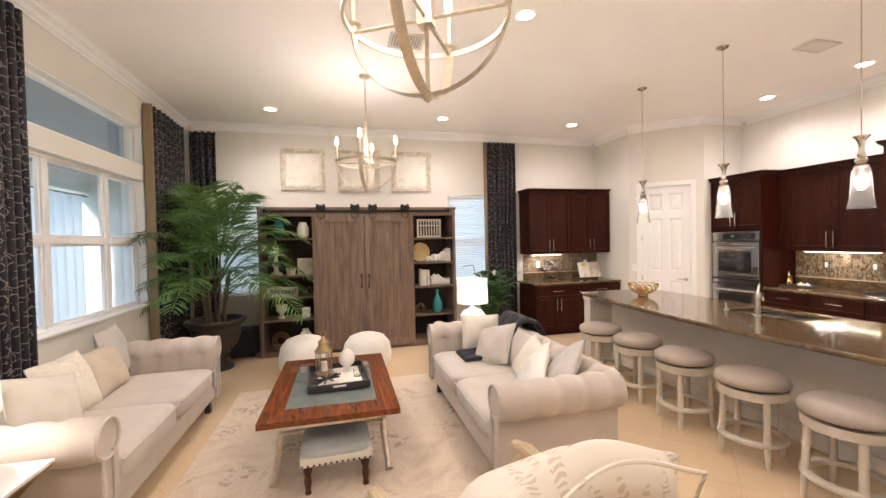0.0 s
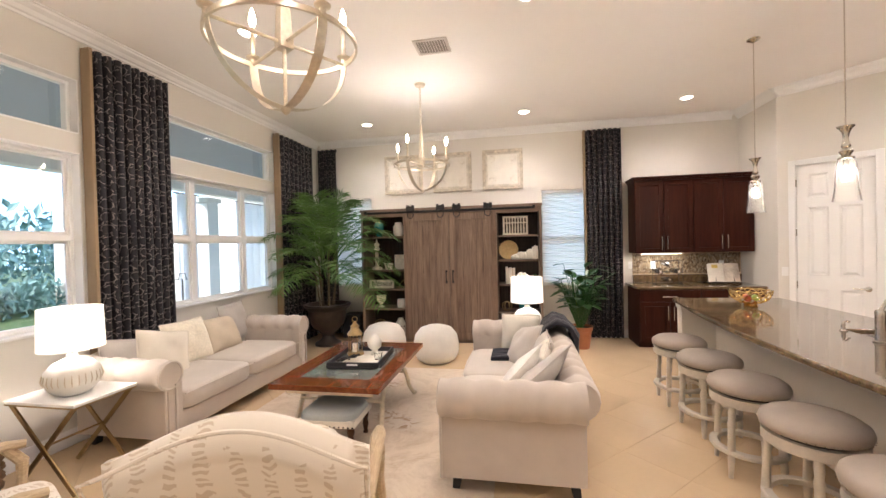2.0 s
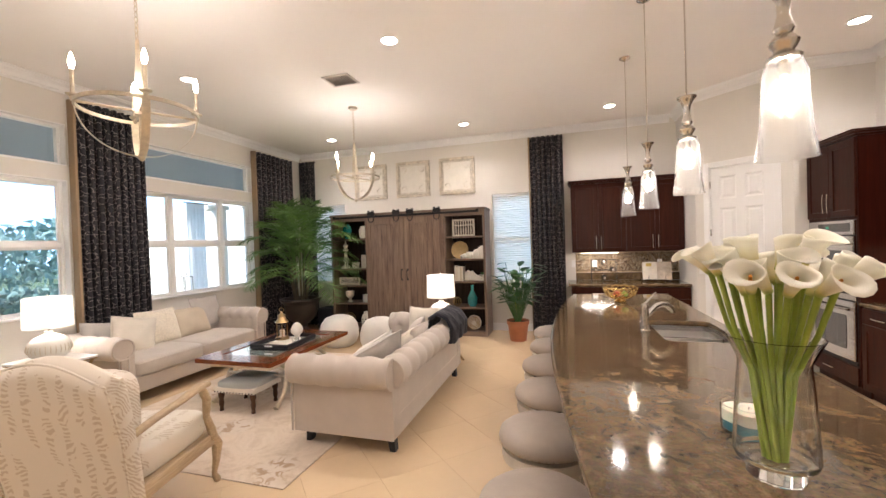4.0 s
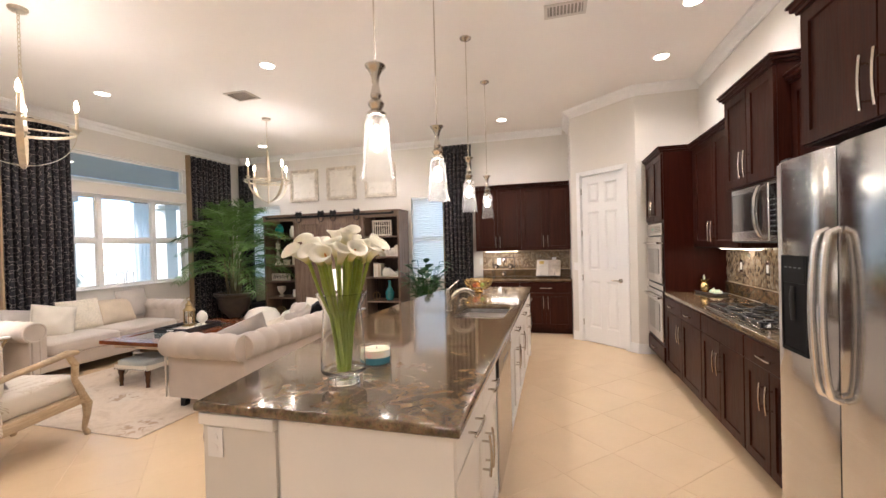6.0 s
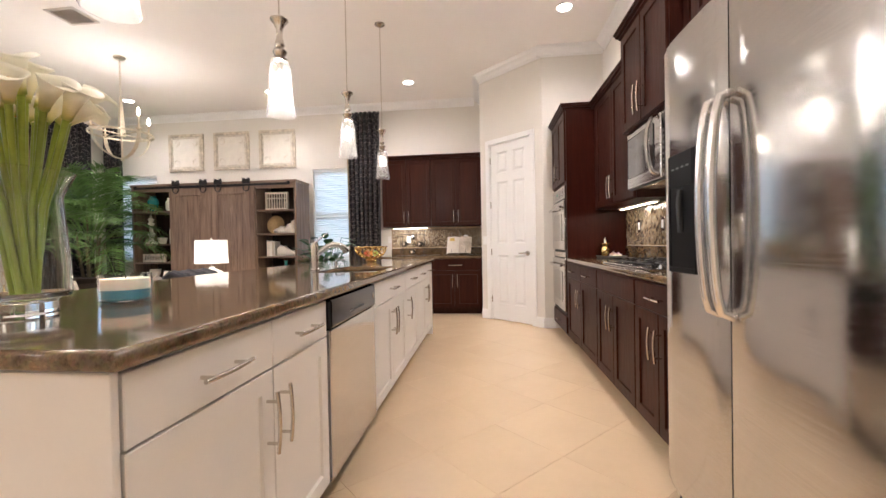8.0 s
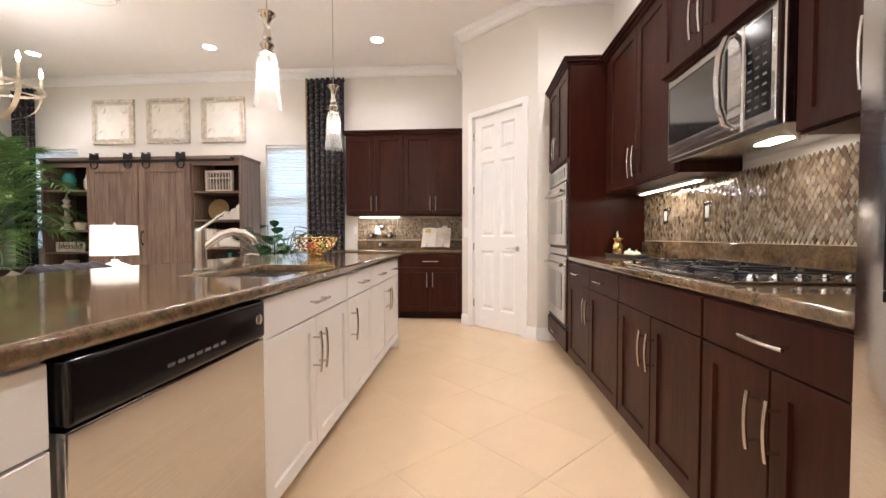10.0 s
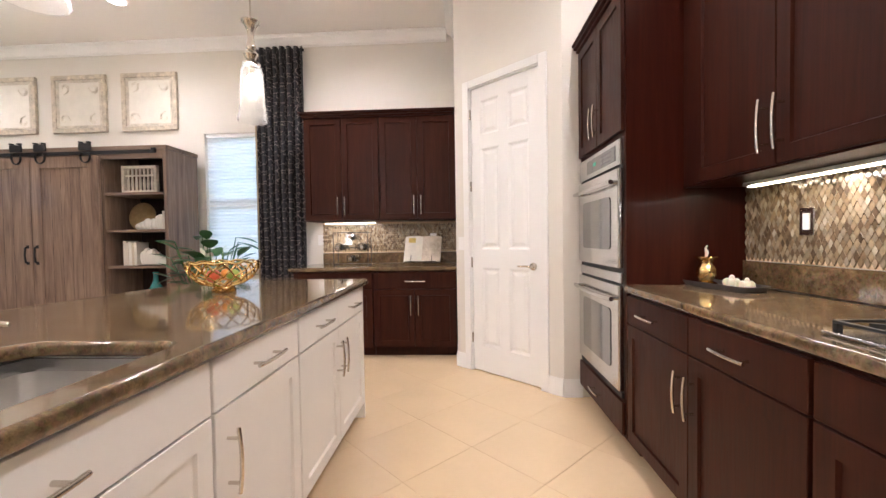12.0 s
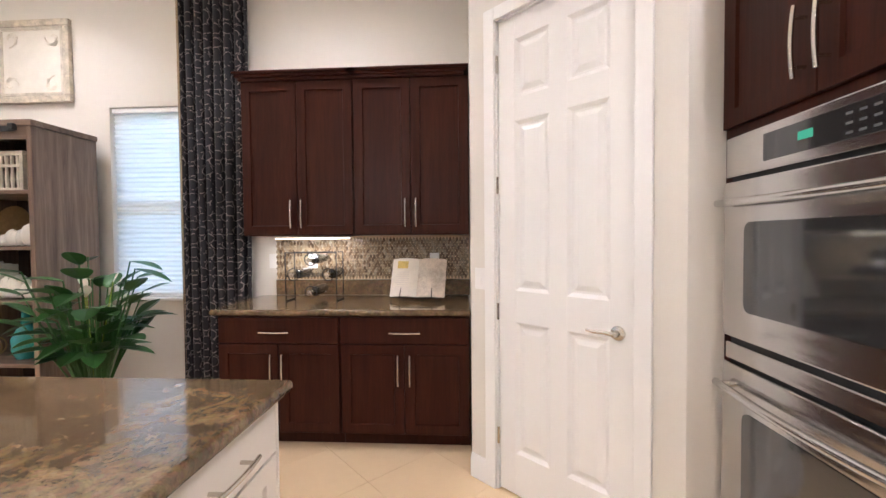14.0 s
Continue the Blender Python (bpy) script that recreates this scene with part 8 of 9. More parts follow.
for i in range(24):
    hd = i * 2.39996
    rr = 0.062 * math.sqrt((i + 0.5) / 24)
    tr = 0.145 * math.sqrt((i + 0.5) / 24) * rnd.uniform(0.85, 1.1)
    zt2 = rnd.uniform(0.54, 0.615) - 0.25 * tr
    c, s2 = math.cos(hd), math.sin(hd)
    p0 = Vector((rr * 0.35 * c - 0.012 * s2, rr * 0.35 * s2 + 0.012 * c, 0.056))
    p1 = Vector((rr * 0.9 * c, rr * 0.9 * s2, 0.30))
    p2 = Vector((tr * 0.72 * c, tr * 0.72 * s2, 0.42))
    p3 = Vector((tr * c, tr * s2, zt2))
    fl = thing("calla_lily", (VX, VY, CT), 0, "cut calla lily with a cream trumpet flower", "flower", "calla lilies in the vase")
    part("stem", tube(bmn(), [p0, p0.lerp(p1, 0.5), p1, p2, p3], [0.0075, 0.0075, 0.0075, 0.007, 0.0085], 8), M["stem"], fl, sharp=80)
    d = Vector((6.5 * tr * c + rnd.uniform(-0.3, 0.3), 6.5 * tr * s2 + rnd.uniform(-0.3, 0.3), 0.9)).normalized()
    q = d.to_track_quat("Z", "Y").to_matrix().to_4x4()
    out = (q.to_3x3().transposed() @ Vector((c, s2, 0)))
    spin = Matrix.Rotation(math.atan2(out.y, out.x) + rnd.uniform(-0.7, 0.7), 4, "Z")
    bm = bmn()
    rows = []
    nseg = 18
    for j in range(9):
        k = j / 8
        row = []
        for m2 in range(nseg):
            a = 2 * math.pi * m2 / nseg
            tip = 0.5 + 0.5 * math.cos(a)
            rad = 0.010 + 0.026 * k ** 1.5 * (0.70 + 0.5 * tip) + 0.020 * max(0, k - 0.75) * 4 * tip ** 2
            z = 0.118 * k * (0.74 + 0.30 * tip) - 0.022 * max(0, k - 0.75) * 4 * tip ** 3
            row.append(bm.verts.new((rad * math.cos(a), rad * math.sin(a), z)))
        rows.append(row)
    for a, b in zip(rows, rows[1:]):
        for m2 in range(nseg):
            bm.faces.new((a[m2], a[(m2 + 1) % nseg], b[(m2 + 1) % nseg], b[m2]))
    pt = part("flower", bm, M["calla"], fl, "cream trumpet flower", sharp=80)
    pt.matrix_basis = Matrix.Translation(p3) @ q @ spin
    pt.modifiers.new("thickness", "SOLIDIFY").thickness = 0.0018
    sp = part("spadix", tube(bmn(), [(0, 0, 0.015), (0, 0, 0.07)], [0.005, 0.004], 6), M["fruit_o"], fl)
    sp.matrix_basis = pt.matrix_basis.copy()

cd = thing("candle_jar", (4.85, 1.82, CT), label="blue glass candle bowl with cream wax", category="candle")
part("bowl", lathe(bmn(), [(0.0, 0.001), (0.066, 0.001), (0.073, 0.008), (0.075, 0.05), (0.075, 0.098), (0.071, 0.098), (0.070, 0.012), (0.0, 0.010)], 36), M["clear"], cd, "clear glass bowl").visible_shadow = False
part("blue_wax", lathe(bmn(), [(0.0, 0.0105), (0.062, 0.0105), (0.0695, 0.016), (0.0695, 0.0455), (0.0, 0.0455)], 30), M["candle_glass"], cd, "teal blue lower layer")
part("wax", lathe(bmn(), [(0.0, 0.046), (0.0695, 0.046), (0.0695, 0.082), (0.02, 0.080), (0.0, 0.080)], 30), M["wax"], cd)
part("wick", tube(bmn(), [(0, 0, 0.077), (0.002, 0, 0.092)], 0.0018, 6), M["ink"], cd)

# gold wire fruit bowl
bw = thing("wire_bowl", (4.815, 4.89, CT), label="gold branch-wire bowl with fruit on the island", category="bowl")
part("foot", lathe(bmn(), [(0.0, 0.001), (0.055, 0.001), (0.058, 0.012), (0.045, 0.03), (0.048, 0.034), (0.0, 0.034)], 28, rib=14, ribdepth=0.05), M["gold"], bw)


def bowl_pt(a, k):
    r = 0.05 + 0.125 * math.sin(k * math.pi / 2) ** 0.8
    return (r * math.cos(a), r * math.sin(a), 0.033 + 0.125 * k ** 1.35)


rnd = random.Random(3)
NW, NR = 15, 5
jit = {(i, j): (rnd.uniform(-0.10, 0.10), rnd.uniform(-0.05, 0.05)) for i in range(NW) for j in range(NR + 1)}


def knot(i, j):
    da, dk = jit[(i % NW, j)]
    k = 0 if j == 0 else (1 if j == NR else min(0.97, j / NR + dk))
    return bowl_pt(2 * math.pi * (i + 0.5 * (j % 2)) / NW + da * (0 < j < NR), k)


bm = bmn()
for j in range(NR):
    for i in range(NW):
        for o in ((0, 1) if j % 2 else (0, -1)):
            tube(bm, [knot(i, j), knot(i + o, j + 1)], 0.0045, 6)
part("wire_lattice", bm, M["gold"], bw, "woven gold wire lattice")
part("rim", tube(bmn(), [bowl_pt(2 * math.pi * i / 40, 1 + 0.03 * math.sin(i * 1.9)) for i in range(40)], 0.0055, 8, closed=True), M["gold"], bw)

# fruit lying in the bowl
def fruit(name, x, y, z, r, material, label):
    f = thing(name, (x, y, z), label=label, category="fruit", group="fruit in the wire bowl")
    prof = [(0.0, 0.10 * r), (0.30 * r, 0.02 * r), (0.72 * r, 0.30 * r), (0.98 * r, 0.85 * r), (0.97 * r, 1.20 * r), (0.70 * r, 1.68 * r), (0.32 * r, 1.88 * r), (0.10 * r, 1.84 * r), (0.0, 1.74 * r)]
    part("flesh", lathe(bmn(), prof, 22), material, f, sharp=80)
    part("stalk", tube(bmn(), [(0, 0, 1.76 * r), (0.05 * r, 0, 2.0 * r), (0.16 * r, 0, 2.16 * r)], 0.0022, 6), M["trunk"], f)


fruit("apple", 4.775, 4.865, CT + 0.052, 0.036, M["fruit_r"], "red and orange apple in the wire bowl")
fruit("apple", 4.862, 4.90, CT + 0.055, 0.034, M["fruit_g"], "yellow-green apple in the wire bowl")
fruit("apple", 4.80, 4.945, CT + 0.055, 0.034, M["fruit_o"], "orange fruit in the wire bowl")

# ---- tray by the oven tower ----
tr = thing("metal_tray", (7.36, 4.88, CT), -78, "grey metal tray with ornaments on the worktop", "tray")
bm = bmn()
rows = []
for s, z in ((0.86, 0.001), (0.90, 0.001), (1.0, 0.024), (0.985, 0.026), (0.88, 0.007)):
    rows.append([bm.verts.new((0.20 * s * math.copysign(abs(math.cos(a)) ** 0.35, math.cos(a)), 0.085 * s * math.copysign(abs(math.sin(a)) ** 0.35, math.sin(a)), z)) for a in [2 * math.pi * i / 40 for i in range(40)]])
for a, b in zip(rows, rows[1:]):
    for i in range(40):
        bm.faces.new((a[i], a[(i + 1) % 40], b[(i + 1) % 40], b[i]))
bm.faces.new(rows[0])
bm.faces.new(rows[-1])
part("body", bm, mat("pewter", (0.20, 0.19, 0.19), 0.45, metal=0.8, var=0.15, scale=14), tr)
an = thing("gold_pineapple", (7.32, 4.95, CT + 0.008), label="small gold cloche ornament with a finial", category="ornament")
part("body", lathe(bmn(), [(0.0, 0.0), (0.05, 0.0), (0.05, 0.008), (0.030, 0.02), (0.045, 0.05), (0.044, 0.08), (0.028, 0.11), (0.030, 0.12), (0.055, 0.14), (0.052, 0.144), (0.0, 0.142)], 24), M["gold"], an)
part("finial", tube(bmn(), [(0, 0, 0.141), (0.004, 0, 0.165), (-0.003, 0, 0.185), (0.006, 0, 0.20)], [0.006, 0.009, 0.005, 0.003], 8), M["wax"], an)
for dx, dy, sc in ((7.37, 4.83, 1.0), (7.40, 4.77, 0.85)):
    bm = bmn()
    for i in range(6):
        a = i * 1.05
        pad(bm, (0.022 * math.cos(a) * sc, 0.022 * math.sin(a) * sc, 0.022 * sc), (0.018 * sc, 0.018 * sc, 0.022 * sc), 2, 10, 6)
    pad(bm, (0, 0, 0.04 * sc), (0.014 * sc, 0.014 * sc, 0.022 * sc), 2, 8, 6)
    o = part("coral_ornament", bm, M["wax"])
    o.matrix_basis = pose(dx, dy, CT + 0.008)
    tagged(o, "small cream coral ornament on the tray", "ornament")


def wall_plate(place, turn, label, kind):
    o = thing("power_outlet" if kind == "outlet" else "light_switch", place, turn, label, "outlet" if kind == "outlet" else "switch")
    part("plate", box(bmn(), (-0.037, -0.0065, -0.06), (0.037, -0.0005, 0.06), 0.003, 2), M["nickel"] if kind == "steel" else M["outlet"], o)
    part("rocker", box(bmn(), (-0.017, -0.010, -0.035), (0.017, -0.0067, 0.035), 0.002, 1), M["outlet"], o)


wall_plate((7.562, 4.64, 1.248), -90, "nickel plate switch on the mosaic splashback", "steel")
wall_plate((7.562, 4.12, 1.248), -90, "nickel plate switch on the mosaic splashback", "steel")
wall_plate((4.73, 7.522, 1.20), 0, "white outlet on the mosaic splashback", "outlet")
wall_plate((5.73, 7.522, 1.20), 0, "white outlet on the mosaic splashback", "outlet")
wall_plate((4.39, 7.539, 1.20), 0, "white switch on the wall beside the sideboard", "outlet")
wall_plate((6.066, 6.555, 1.15), -43, "white light switch beside the pantry door", "outlet")

# ---- wine rack and cook book on the sideboard ----
wr = thing("wine_rack", (4.85, 7.22, ST), label="black iron wine rack holding four bottles", category="wine rack")
bm = bmn()
for y in (-0.06, 0.10):
    pts = [(-0.19, y, 0.003), (-0.19, y, 0.36), (0.19, y, 0.36), (0.19, y, 0.003)]
    tube(bm, pts, 0.005, 6)
    tube(bm, [(-0.19, y, 0.19), (0.19, y, 0.19)], 0.004, 6)
for x in (-0.19, 0.19):
    tube(bm, [(x, -0.06, 0.005), (x, 0.10, 0.005)], 0.005, 6)
part("frame", bm, M["iron"], wr)
for x, z in ((-0.13, 0.20), (0.13, 0.20), (0.0, 0.07), (0.0, 0.31)):
    part("ring", tube(bmn(), [(x + 0.044 * math.cos(a), -0.06, z + 0.044 * math.sin(a)) for a in [2 * math.pi * i / 20 for i in range(20)]], 0.004, 6, closed=True), M["iron"], wr)
    b = thing("wine_bottle", (4.85 + x, 7.22, ST + z), label="dark wine bottle lying in the iron rack", category="bottle", group="bottles in the rack")
    b.matrix_basis = pose(4.85 + x, 7.44, ST + z, 90, 0, 0)
    part("glass", lathe(bmn(), [(0.0, 0.0), (0.036, 0.002), (0.038, 0.02), (0.038, 0.19), (0.030, 0.22), (0.015, 0.245), (0.014, 0.30), (0.017, 0.303), (0.017, 0.315), (0.0, 0.316)], 20), M["wine"], b)
    part("foil", lathe(bmn(), [(0.0155, 0.262), (0.0185, 0.305), (0.0185, 0.317), (0.0, 0.318)], 16), M["nickel"], b)

cb = thing("cook_book", (5.62, 7.14, ST), label="open cook book with pictures on a stand", category="book")
for sg in (-1, 1):
    bm = bmn()
    n = 12
    rows = []
    for i in range(n + 1):
        u = i / n
        x = sg * 0.205 * u
        y = -0.028 * math.sin(math.pi * u) - 0.01 * (1 - u)
        rows.append([bm.verts.new((x, y + o, z)) for o, z in ((0, 0.0), (0, 0.29), (0.018 * (1 - 0.5 * u) + 0.004, 0.29), (0.018 * (1 - 0.5 * u) + 0.004, 0.0))])
    for a, b in zip(rows, rows[1:]):
        for i in range(4):
            bm.faces.new((a[i], a[(i + 1) % 4], b[(i + 1) % 4], b[i]))
    bm.faces.new(rows[0])
    bm.faces.new(rows[-1])
    p = part("page_block", bm, M["paper"] if sg < 0 else mat("printed_page", (0.55, 0.47, 0.38), 0.5, var=0.35, scale=9), cb, "open printed page")
    p.matrix_basis = pose(0, 0.02, 0.03, -22, 0, 0)
    if sg < 0:
        bm = bmn()
        for i in range(9):
            zz = 0.05 + 0.016 * i
            box(bm, (-0.165 + 0.01 * (i % 3), -0.0335, zz), (-0.06, -0.0318, zz + 0.004))
        q = part("text_lines", bm, M["vent"], p)
        bm = box(bmn(), (-0.155, -0.034, 0.21), (-0.075, -0.0318, 0.265))
        part("printed_picture", bm, mat("page_yellow", (0.62, 0.45, 0.12), 0.5, var=0.2, scale=30), p)
bm = bmn()
tube(bm, [(-0.17, -0.05, 0.004), (-0.17, -0.035, 0.035), (0.17, -0.035, 0.035), (0.17, -0.05, 0.004)], 0.004, 6)
tube(bm, [(-0.12, -0.02, 0.03), (-0.10, 0.11, 0.27), (0.10, 0.11, 0.27), (0.12, -0.02, 0.03)], 0.004, 6)
tube(bm, [(0.0, 0.11, 0.27), (0.0, 0.20, 0.004)], 0.004, 6)
part("stand", bm, M["iron"], cb, "thin iron stand")
cb.matrix_basis = pose(5.62, 7.16, ST, 0, 0, -8)

sub = thing("subwoofer", (-0.33, 7.25, 0), label="black loudspeaker box beside the bookcase", category="loudspeaker")
part("cabinet", box(bmn(), (-0.17, -0.17, 0.012), (0.17, 0.17, 0.42), 0.012, 2), M["black_rough"], sub)
part("grille", box(bmn(), (-0.155, -0.182, 0.03), (0.155, -0.171, 0.40), 0.006, 2), M["navy"], sub)
for x in (-0.13, 0.13):
    for y in (-0.13, 0.13):
        part("foot", lathe(bmn(), [(0.0, 0.001), (0.018, 0.001), (0.018, 0.0125), (0.0, 0.0125)], 10, (x, y, 0)), M["black_rough"], sub)

# ---- outside: covered lanai and garden ----
tagged(part("patio", box(bmn(), (-4.4, S - 2, -0.15), (W - T - 0.001, 11.0, -0.03)), M["paver"]), "pale paved lanai floor", "patio", kind="structure")
tagged(part("ground", box(bmn(), (-400, -400, -0.4), (400, 400, -0.22)), M["lawn"]), "green lawn beyond the lanai", "ground", kind="structure")
# its south end, out of view, is extended to block sun from window_1
tagged(part("lanai_ceiling", box(bmn(), (-4.2, S, 3.25), (W - T - 0.001, 11.0, 3.4)), M["lanai_ceiling"]), "grey-blue boarded lanai ceiling", "ceiling", kind="structure")
beam = bmn()
box(beam, (-4.4, S, 2.86), (-4.15, 11.0, 3.24), 0.01, 1)
tagged(part("lanai_beam", beam, M["lanai"]), "cream stucco beam along the lanai edge", "beam", kind="structure")
tagged(part("lanai_wall", box(bmn(), (-12.2, 10.9, -0.2), (W - T - 0.001, 11.15, 3.24)), M["lanai"]), "cream stucco house wing wall", "wall", kind="structure")
for y in (0.2, 5.95, 8.35):
    col = thing("lanai_column", (-4.27, y, -0.03), label="square cream stucco lanai column", category="column", group="lanai columns")
    part("shaft", box(bmn(), (-0.16, -0.16, 0.12), (0.16, 0.16, 2.70), 0.01, 1), M["lanai"], col)
    part("base", box(bmn(), (-0.21, -0.21, 0.0), (0.21, 0.21, 0.119), 0.01, 1), M["lanai"], col)
    part("capital", box(bmn(), (-0.21, -0.21, 2.701), (0.21, 0.21, 2.809), 0.01, 1), M["lanai"], col)


def drape(x, y, w):
    d = thing("outdoor_drape", (x, y, 0), 90, "pale sheer drape hanging at the lanai edge", "curtain", "lanai drapes")
    bm = bmn()
    n = 60
    rows = []
    for z in (0.0, 0.9, 1.9, 2.75):
        rows.append([bm.verts.new((w * i / n, 0.05 * math.sin(i * 0.55 + z * 0.4), z)) for i in range(n + 1)])
    for a, b in zip(rows, rows[1:]):
        for i in range(n):
            bm.faces.new((a[i], a[i + 1], b[i + 1], b[i]))
    c = part("cloth", bm, M["sheer"], d, sharp=80)
    part("rod", tube(bmn(), [(-0.1, 0, 2.76), (w + 0.1, 0, 2.76)], 0.015, 8), M["iron"], d)


drape(-4.0, 7.3, 0.45)
drape(-4.0, 9.0, 1.4)
drape(-4.0, 0.6, 0.9)
porch_can = copy_thing(can, pose(-2.8, 5.2, 3.25))
porch_can["label"] = "round recessed light in the lanai ceiling, lit"
copy_thing(porch_can, pose(-2.8, 2.6, 3.25))


def lit_twig_tree(x, y):
    t = thing("lit_twig_tree", (x, y, -0.03), label="bare twig tree wound with small white lights", category="tree")
    rnd3 = random.Random(9)
    part("pot", lathe(bmn(), [(0.0, 0.0), (0.16, 0.0), (0.2, 0.35), (0.18, 0.36), (0.0, 0.33)], 20), M["urn"], t)
    bm = bmn()
    tips = []
    for i in range(22):
        a = i * 2.4
        h0 = 0.5 + 0.075 * i
        r1 = 0.36 * (1 - 0.55 * i / 22)
        e = (r1 * math.cos(a), r1 * math.sin(a), h0 + 0.35)
        tube(bm, [(0, 0, h0), (r1 * 0.5 * math.cos(a), r1 * 0.5 * math.sin(a), h0 + 0.15), e], [0.010, 0.007, 0.003], 5)
        for k in range(10):
            q = k / 10
            tips.append((e[0] * q + rnd3.uniform(-0.05, 0.05), e[1] * q + rnd3.uniform(-0.05, 0.05), h0 + 0.35 * q + rnd3.uniform(-0.05, 0.05)))
    tube(bm, [(0, 0, 0.33), (0.02, 0.0, 1.2), (0, 0.01, 2.35)], [0.025, 0.018, 0.006], 8)
    part("branches", bm, M["trunk"], t)
    bm = bmn()
    for p in tips:
        pad(bm, p, (0.016, 0.016, 0.016), 2, 6, 4)
    tagged(part("fairy_lights", bm, M["twinkle"], t), kind="stuff")


lit_twig_tree(-8.2, 9.4)
pt = thing("patio_table", (-3.0, 6.3, -0.03), label="black metal patio table on the lanai", category="table")
part("top", lathe(bmn(), [(0.0, 0.72), (0.55, 0.72), (0.56, 0.74), (0.0, 0.745)], 32), M["clear"], pt)
for k in range(4):
    a = radians(45 + 90 * k)
    part("leg", tube(bmn(), [(0.42 * math.cos(a), 0.42 * math.sin(a), 0.002), (0.36 * math.cos(a), 0.36 * math.sin(a), 0.72)], 0.018, 8), M["iron"], pt)
part("rim", tube(bmn(), ring_pts(0.56, 40, 0.73), 0.015, 8, closed=True), M["iron"], pt)
gl2 = thing("metal_lantern", (-3.0, 6.3, 0.716), label="tall thin-framed metal lantern on the patio table", category="lantern")
for sx in (-0.1, 0.1):
    for sy in (-0.1, 0.1):
        part("upright", tube(bmn(), [(sx, sy, 0.0), (sx, sy, 0.42)], 0.008, 6), M["iron"], gl2)
for z in (0.004, 0.42):
    part("frame", tube(bmn(), [(-0.1, -0.1, z), (0.1, -0.1, z), (0.1, 0.1, z), (-0.1, 0.1, z)], 0.008, 6, closed=True), M["iron"], gl2)
part("handle", tube(bmn(), [(-0.08, 0, 0.42), (-0.05, 0, 0.52), (0.05, 0, 0.52), (0.08, 0, 0.42)], 0.007, 6), M["iron"], gl2)


def lounge_chair(x, y, turn):
    c = thing("patio_chair", (x, y, -0.03), turn, "pale cushioned patio chair on the lanai", "chair", "patio chairs")
    bm = bmn()
    pad(bm, (0, 0, 0.42), (0.32, 0.32, 0.09), 5, 28, 10)
    part("seat_cushion", bm, M["cream"], c, sharp=70)
    bm = bmn()
    pad(bm, (0, -0.30, 0.72), (0.31, 0.09, 0.28), 4, 28, 10)
    part("back_cushion", bm, M["cream"], c, sharp=70)
    part("frame", box(bmn(), (-0.34, -0.36, 0.22), (0.34, 0.34, 0.325), 0.01, 1), M["basket"], c)
    for sx in (-0.31, 0.31):
        for sy in (-0.32, 0.30):
            part("leg", box(bmn(), (sx - 0.025, sy - 0.025, 0.001), (sx + 0.025, sy + 0.025, 0.219)), M["basket"], c)
        part("armrest", box(bmn(), (sx - 0.035, -0.36, 0.56), (sx + 0.035, 0.33, 0.61), 0.01, 1), M["basket"], c)
        part("arm_post", box(bmn(), (sx - 0.02, 0.26, 0.326), (sx + 0.02, 0.31, 0.559)), M["basket"], c)


lounge_chair(-2.9, 2.6, -60)
lounge_chair(-3.4, 1.4, -120)


# glowing ring far off, all round, added to brighten window views and daylight
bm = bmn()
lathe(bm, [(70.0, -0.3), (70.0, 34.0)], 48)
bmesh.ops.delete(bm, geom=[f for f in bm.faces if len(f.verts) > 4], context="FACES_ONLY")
tagged(part("backdrop", bm, M["sky_glow"]), "glowing pale blue ring added far off as window daylight", "sky", kind="structure")


# hedge and trees beyond: leaf clumps over an uneven outline
def leafy(name, x0, x1, y0, y1, base, top, count, size, seed, label):
    rnd4 = random.Random(seed)
    vs, fs = [], []
    for i in range(count):
        x, y = rnd4.uniform(x0, x1), rnd4.uniform(y0, y1)
        hgt = base + (top - base) * (0.65 + 0.35 * noise.noise(Vector((x * 0.35, y * 0.35, seed))))
        z = base + (hgt - base) * rnd4.random() ** 0.8
        s = size * rnd4.uniform(0.5, 1.3)
        q = Euler((rnd4.uniform(0, 6.3), rnd4.uniform(0, 6.3), rnd4.uniform(0, 6.3))).to_matrix()
        n0 = len(vs)
        for p in ((-1, 0, 0), (0, 0.45, 0.12), (1, 0, 0), (0, -0.45, 0.12)):
            v = q @ Vector(p) * s
            vs.append((x + v.x, y + v.y, z + v.z))
        fs.append((n0, n0 + 1, n0 + 2, n0 + 3))
    me = bpy.data.meshes.new(name)
    me.from_pydata(vs, [], fs)
    me.materials.append(M["hedge"])
    ob = new(name, me)
    return tagged(ob, label, "hedge", kind="stuff")


leafy("garden_hedge", -13.5, -11.5, -8, 16, -0.22, 1.15, 7000, 0.16, 2, "dense clipped green hedge at the garden edge")
leafy("garden_trees", -24, -15, -20, 26, 0.3, 4.4, 11000, 0.25, 6, "uneven green tree crowns beyond the hedge")

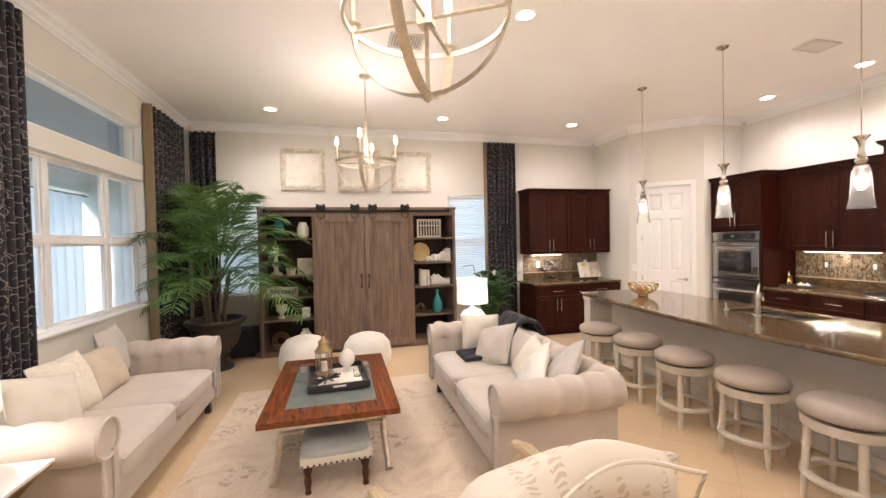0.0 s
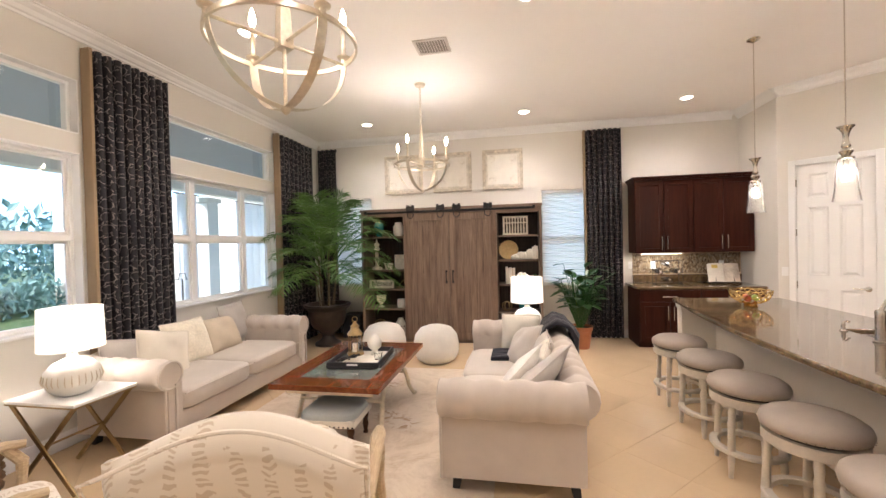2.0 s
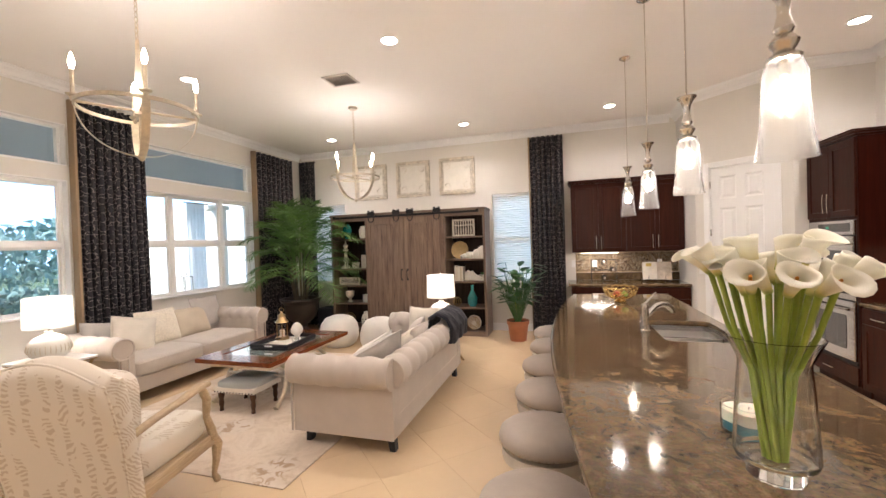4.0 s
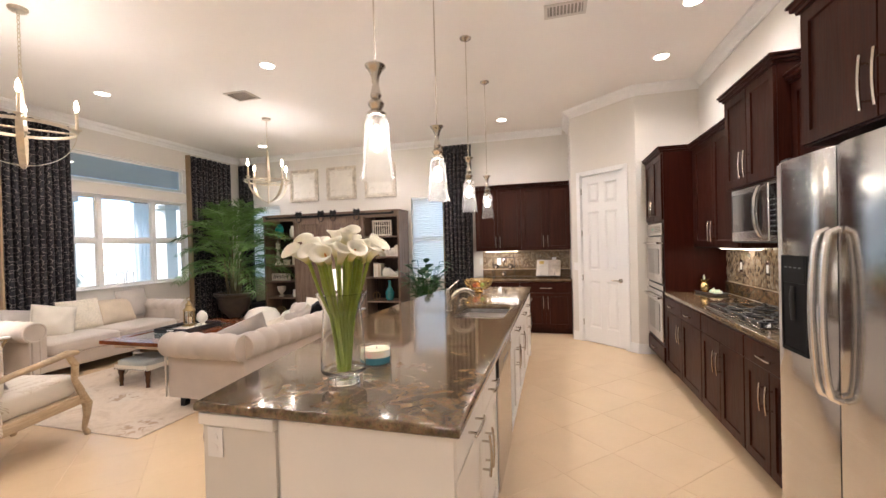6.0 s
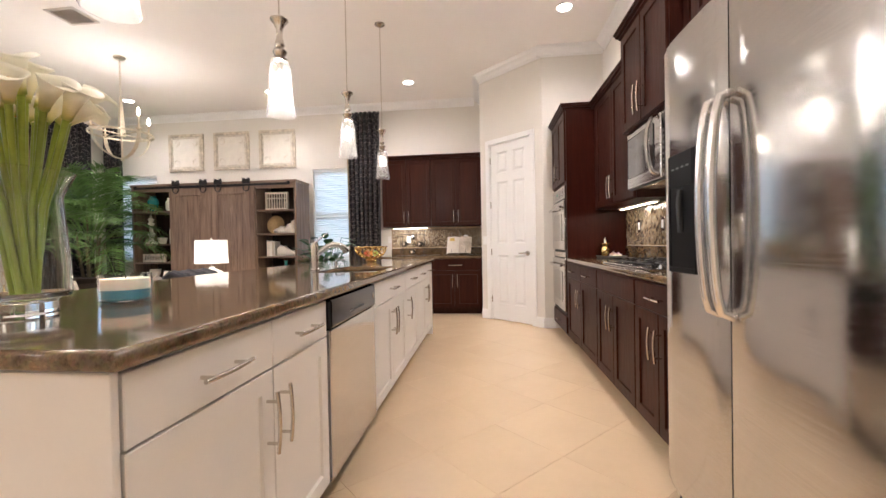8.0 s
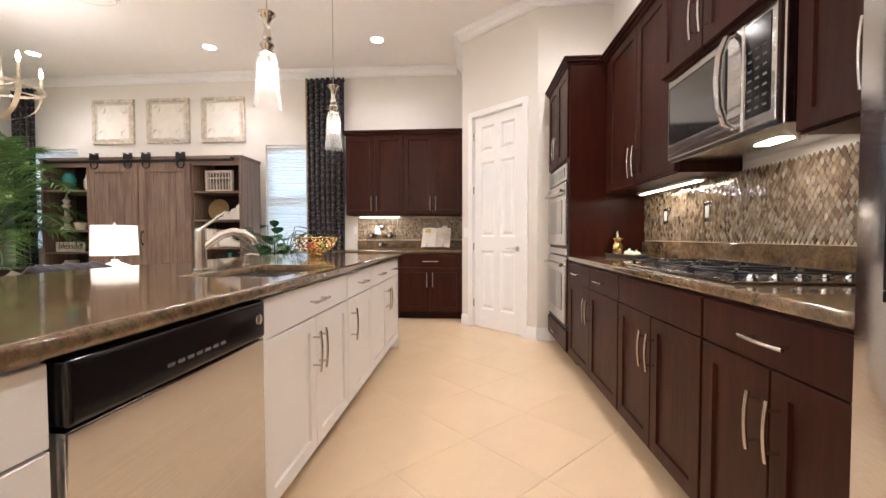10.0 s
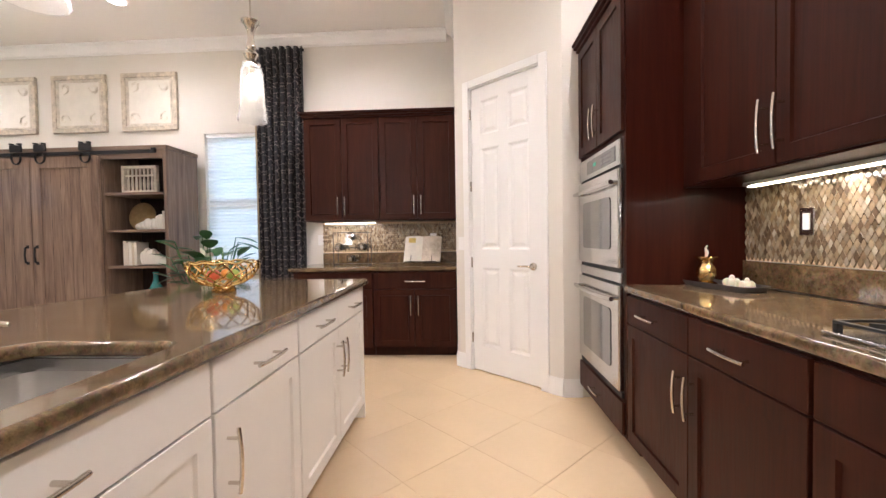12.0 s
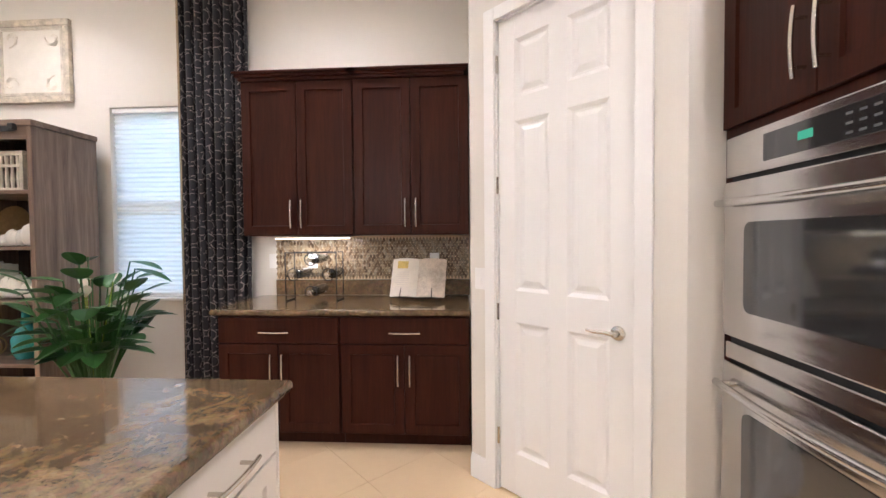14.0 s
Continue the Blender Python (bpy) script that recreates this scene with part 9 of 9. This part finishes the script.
# ---- splashback slips ----
def splashback(name, place, turn, width, z0, z1, label, w=0.027, h=0.046, limit=300):
    back = tagged(part(name, box(bmn(), (0, -0.006, z0), (width, -0.0005, z1)), M["grout"]), label, "splashback", kind="structure")
    back.matrix_basis = pose(*place, 0, 0, turn)
    me = slip_mesh(w - 0.003, h - 0.003)
    spots = []
    cols = int(width / (w / 2))
    for i in range(cols):
        x = (i + 0.5) * w / 2
        z = z0 + h * (0.5 if i % 2 else 0.0)
        while z < z1 - h * 0.3:
            if z > z0 + h * 0.3:
                spots.append((x, z))
            z += h
    stride = max(1, math.ceil(len(spots) / limit))
    rest = bmn()
    for k, (x, z) in enumerate(spots):
        m = pose(x, -0.0062, z, random.uniform(-2.5, 2.5), 0, random.uniform(-4, 4))
        if k % stride == 0 and k // stride < limit:
            ob = new("mosaic_tile", me)
            ob.parent, ob.matrix_basis = back, m
        else:
            n0 = len(rest.verts)
            rest.from_mesh(me)
            rest.verts.ensure_lookup_table()
            bmesh.ops.transform(rest, matrix=m, verts=rest.verts[n0:])
    if rest.verts:
        tagged(part("mosaic_tiles", rest, M["mosaic"], back), kind="stuff")
    else:
        rest.free()


splashback("splashback_east", (7.575, 5.026, 0), -90, 2.63, 1.062, 1.444, "mosaic splashback of brown and cream leaf-shaped slips")
splashback("splashback_north", (4.42, 7.536, 0), 0, 1.59, 1.047, 1.404, "mosaic splashback of brown and bronze leaf-shaped slips")

# ---- floor tiles, laid at 45 degrees ----
SIDE = 0.49
slabm = tagged(part("floor", box(bmn(), (W - T, S - T, -0.2), (E + T, N + T, -0.004)), M["grout"]), "cream porcelain tile floor laid on the diagonal", "floor", kind="structure")
bm = box(bmn(), (-SIDE / 2 + 0.0007, -SIDE / 2 + 0.0007, -0.0035), (SIDE / 2 - 0.0007, SIDE / 2 - 0.0007, 0.0))
bm.normal_update()
tops = [e for e in bm.edges if e.verts[0].co.z > -0.001 and e.verts[1].co.z > -0.001]
bmesh.ops.bevel(bm, geom=tops, offset=0.0005, segments=1, affect="EDGES")
tile_me = bpy.data.meshes.new("tile")
bmesh.ops.recalc_face_normals(bm, faces=bm.faces)
bm.to_mesh(tile_me)
bm.free()
tile_me.materials.append(M["tile"])
q = SIDE * math.sqrt(2)
near, far = [], []
for i in range(-2, 18):
    for j in range(-10, 38):
        x = W + (i + (0.5 if j % 2 else 0)) * q
        y = S + j * q / 2
        if W - 0.3 < x < E + 0.3 and S - 0.3 < y < N + 0.3:
            (near if (x > 1.2 and 0.3 < y < 7.4) or (x <= 1.2 and 2.2 < y < 7.2) else far).append((x, y))
for x, y in near[:300]:
    ob = new("tile", tile_me)
    ob.parent, ob.matrix_basis = slabm, pose(x, y, 0, 0, 0, 45)
bm = bmn()
for x, y in near[300:] + far:
    n0 = len(bm.verts)
    bm.from_mesh(tile_me)
    bm.verts.ensure_lookup_table()
    bmesh.ops.transform(bm, matrix=pose(x, y, 0, 0, 0, 45), verts=bm.verts[n0:])
tagged(part("floor_tiles", bm, M["tile"], slabm), kind="stuff")
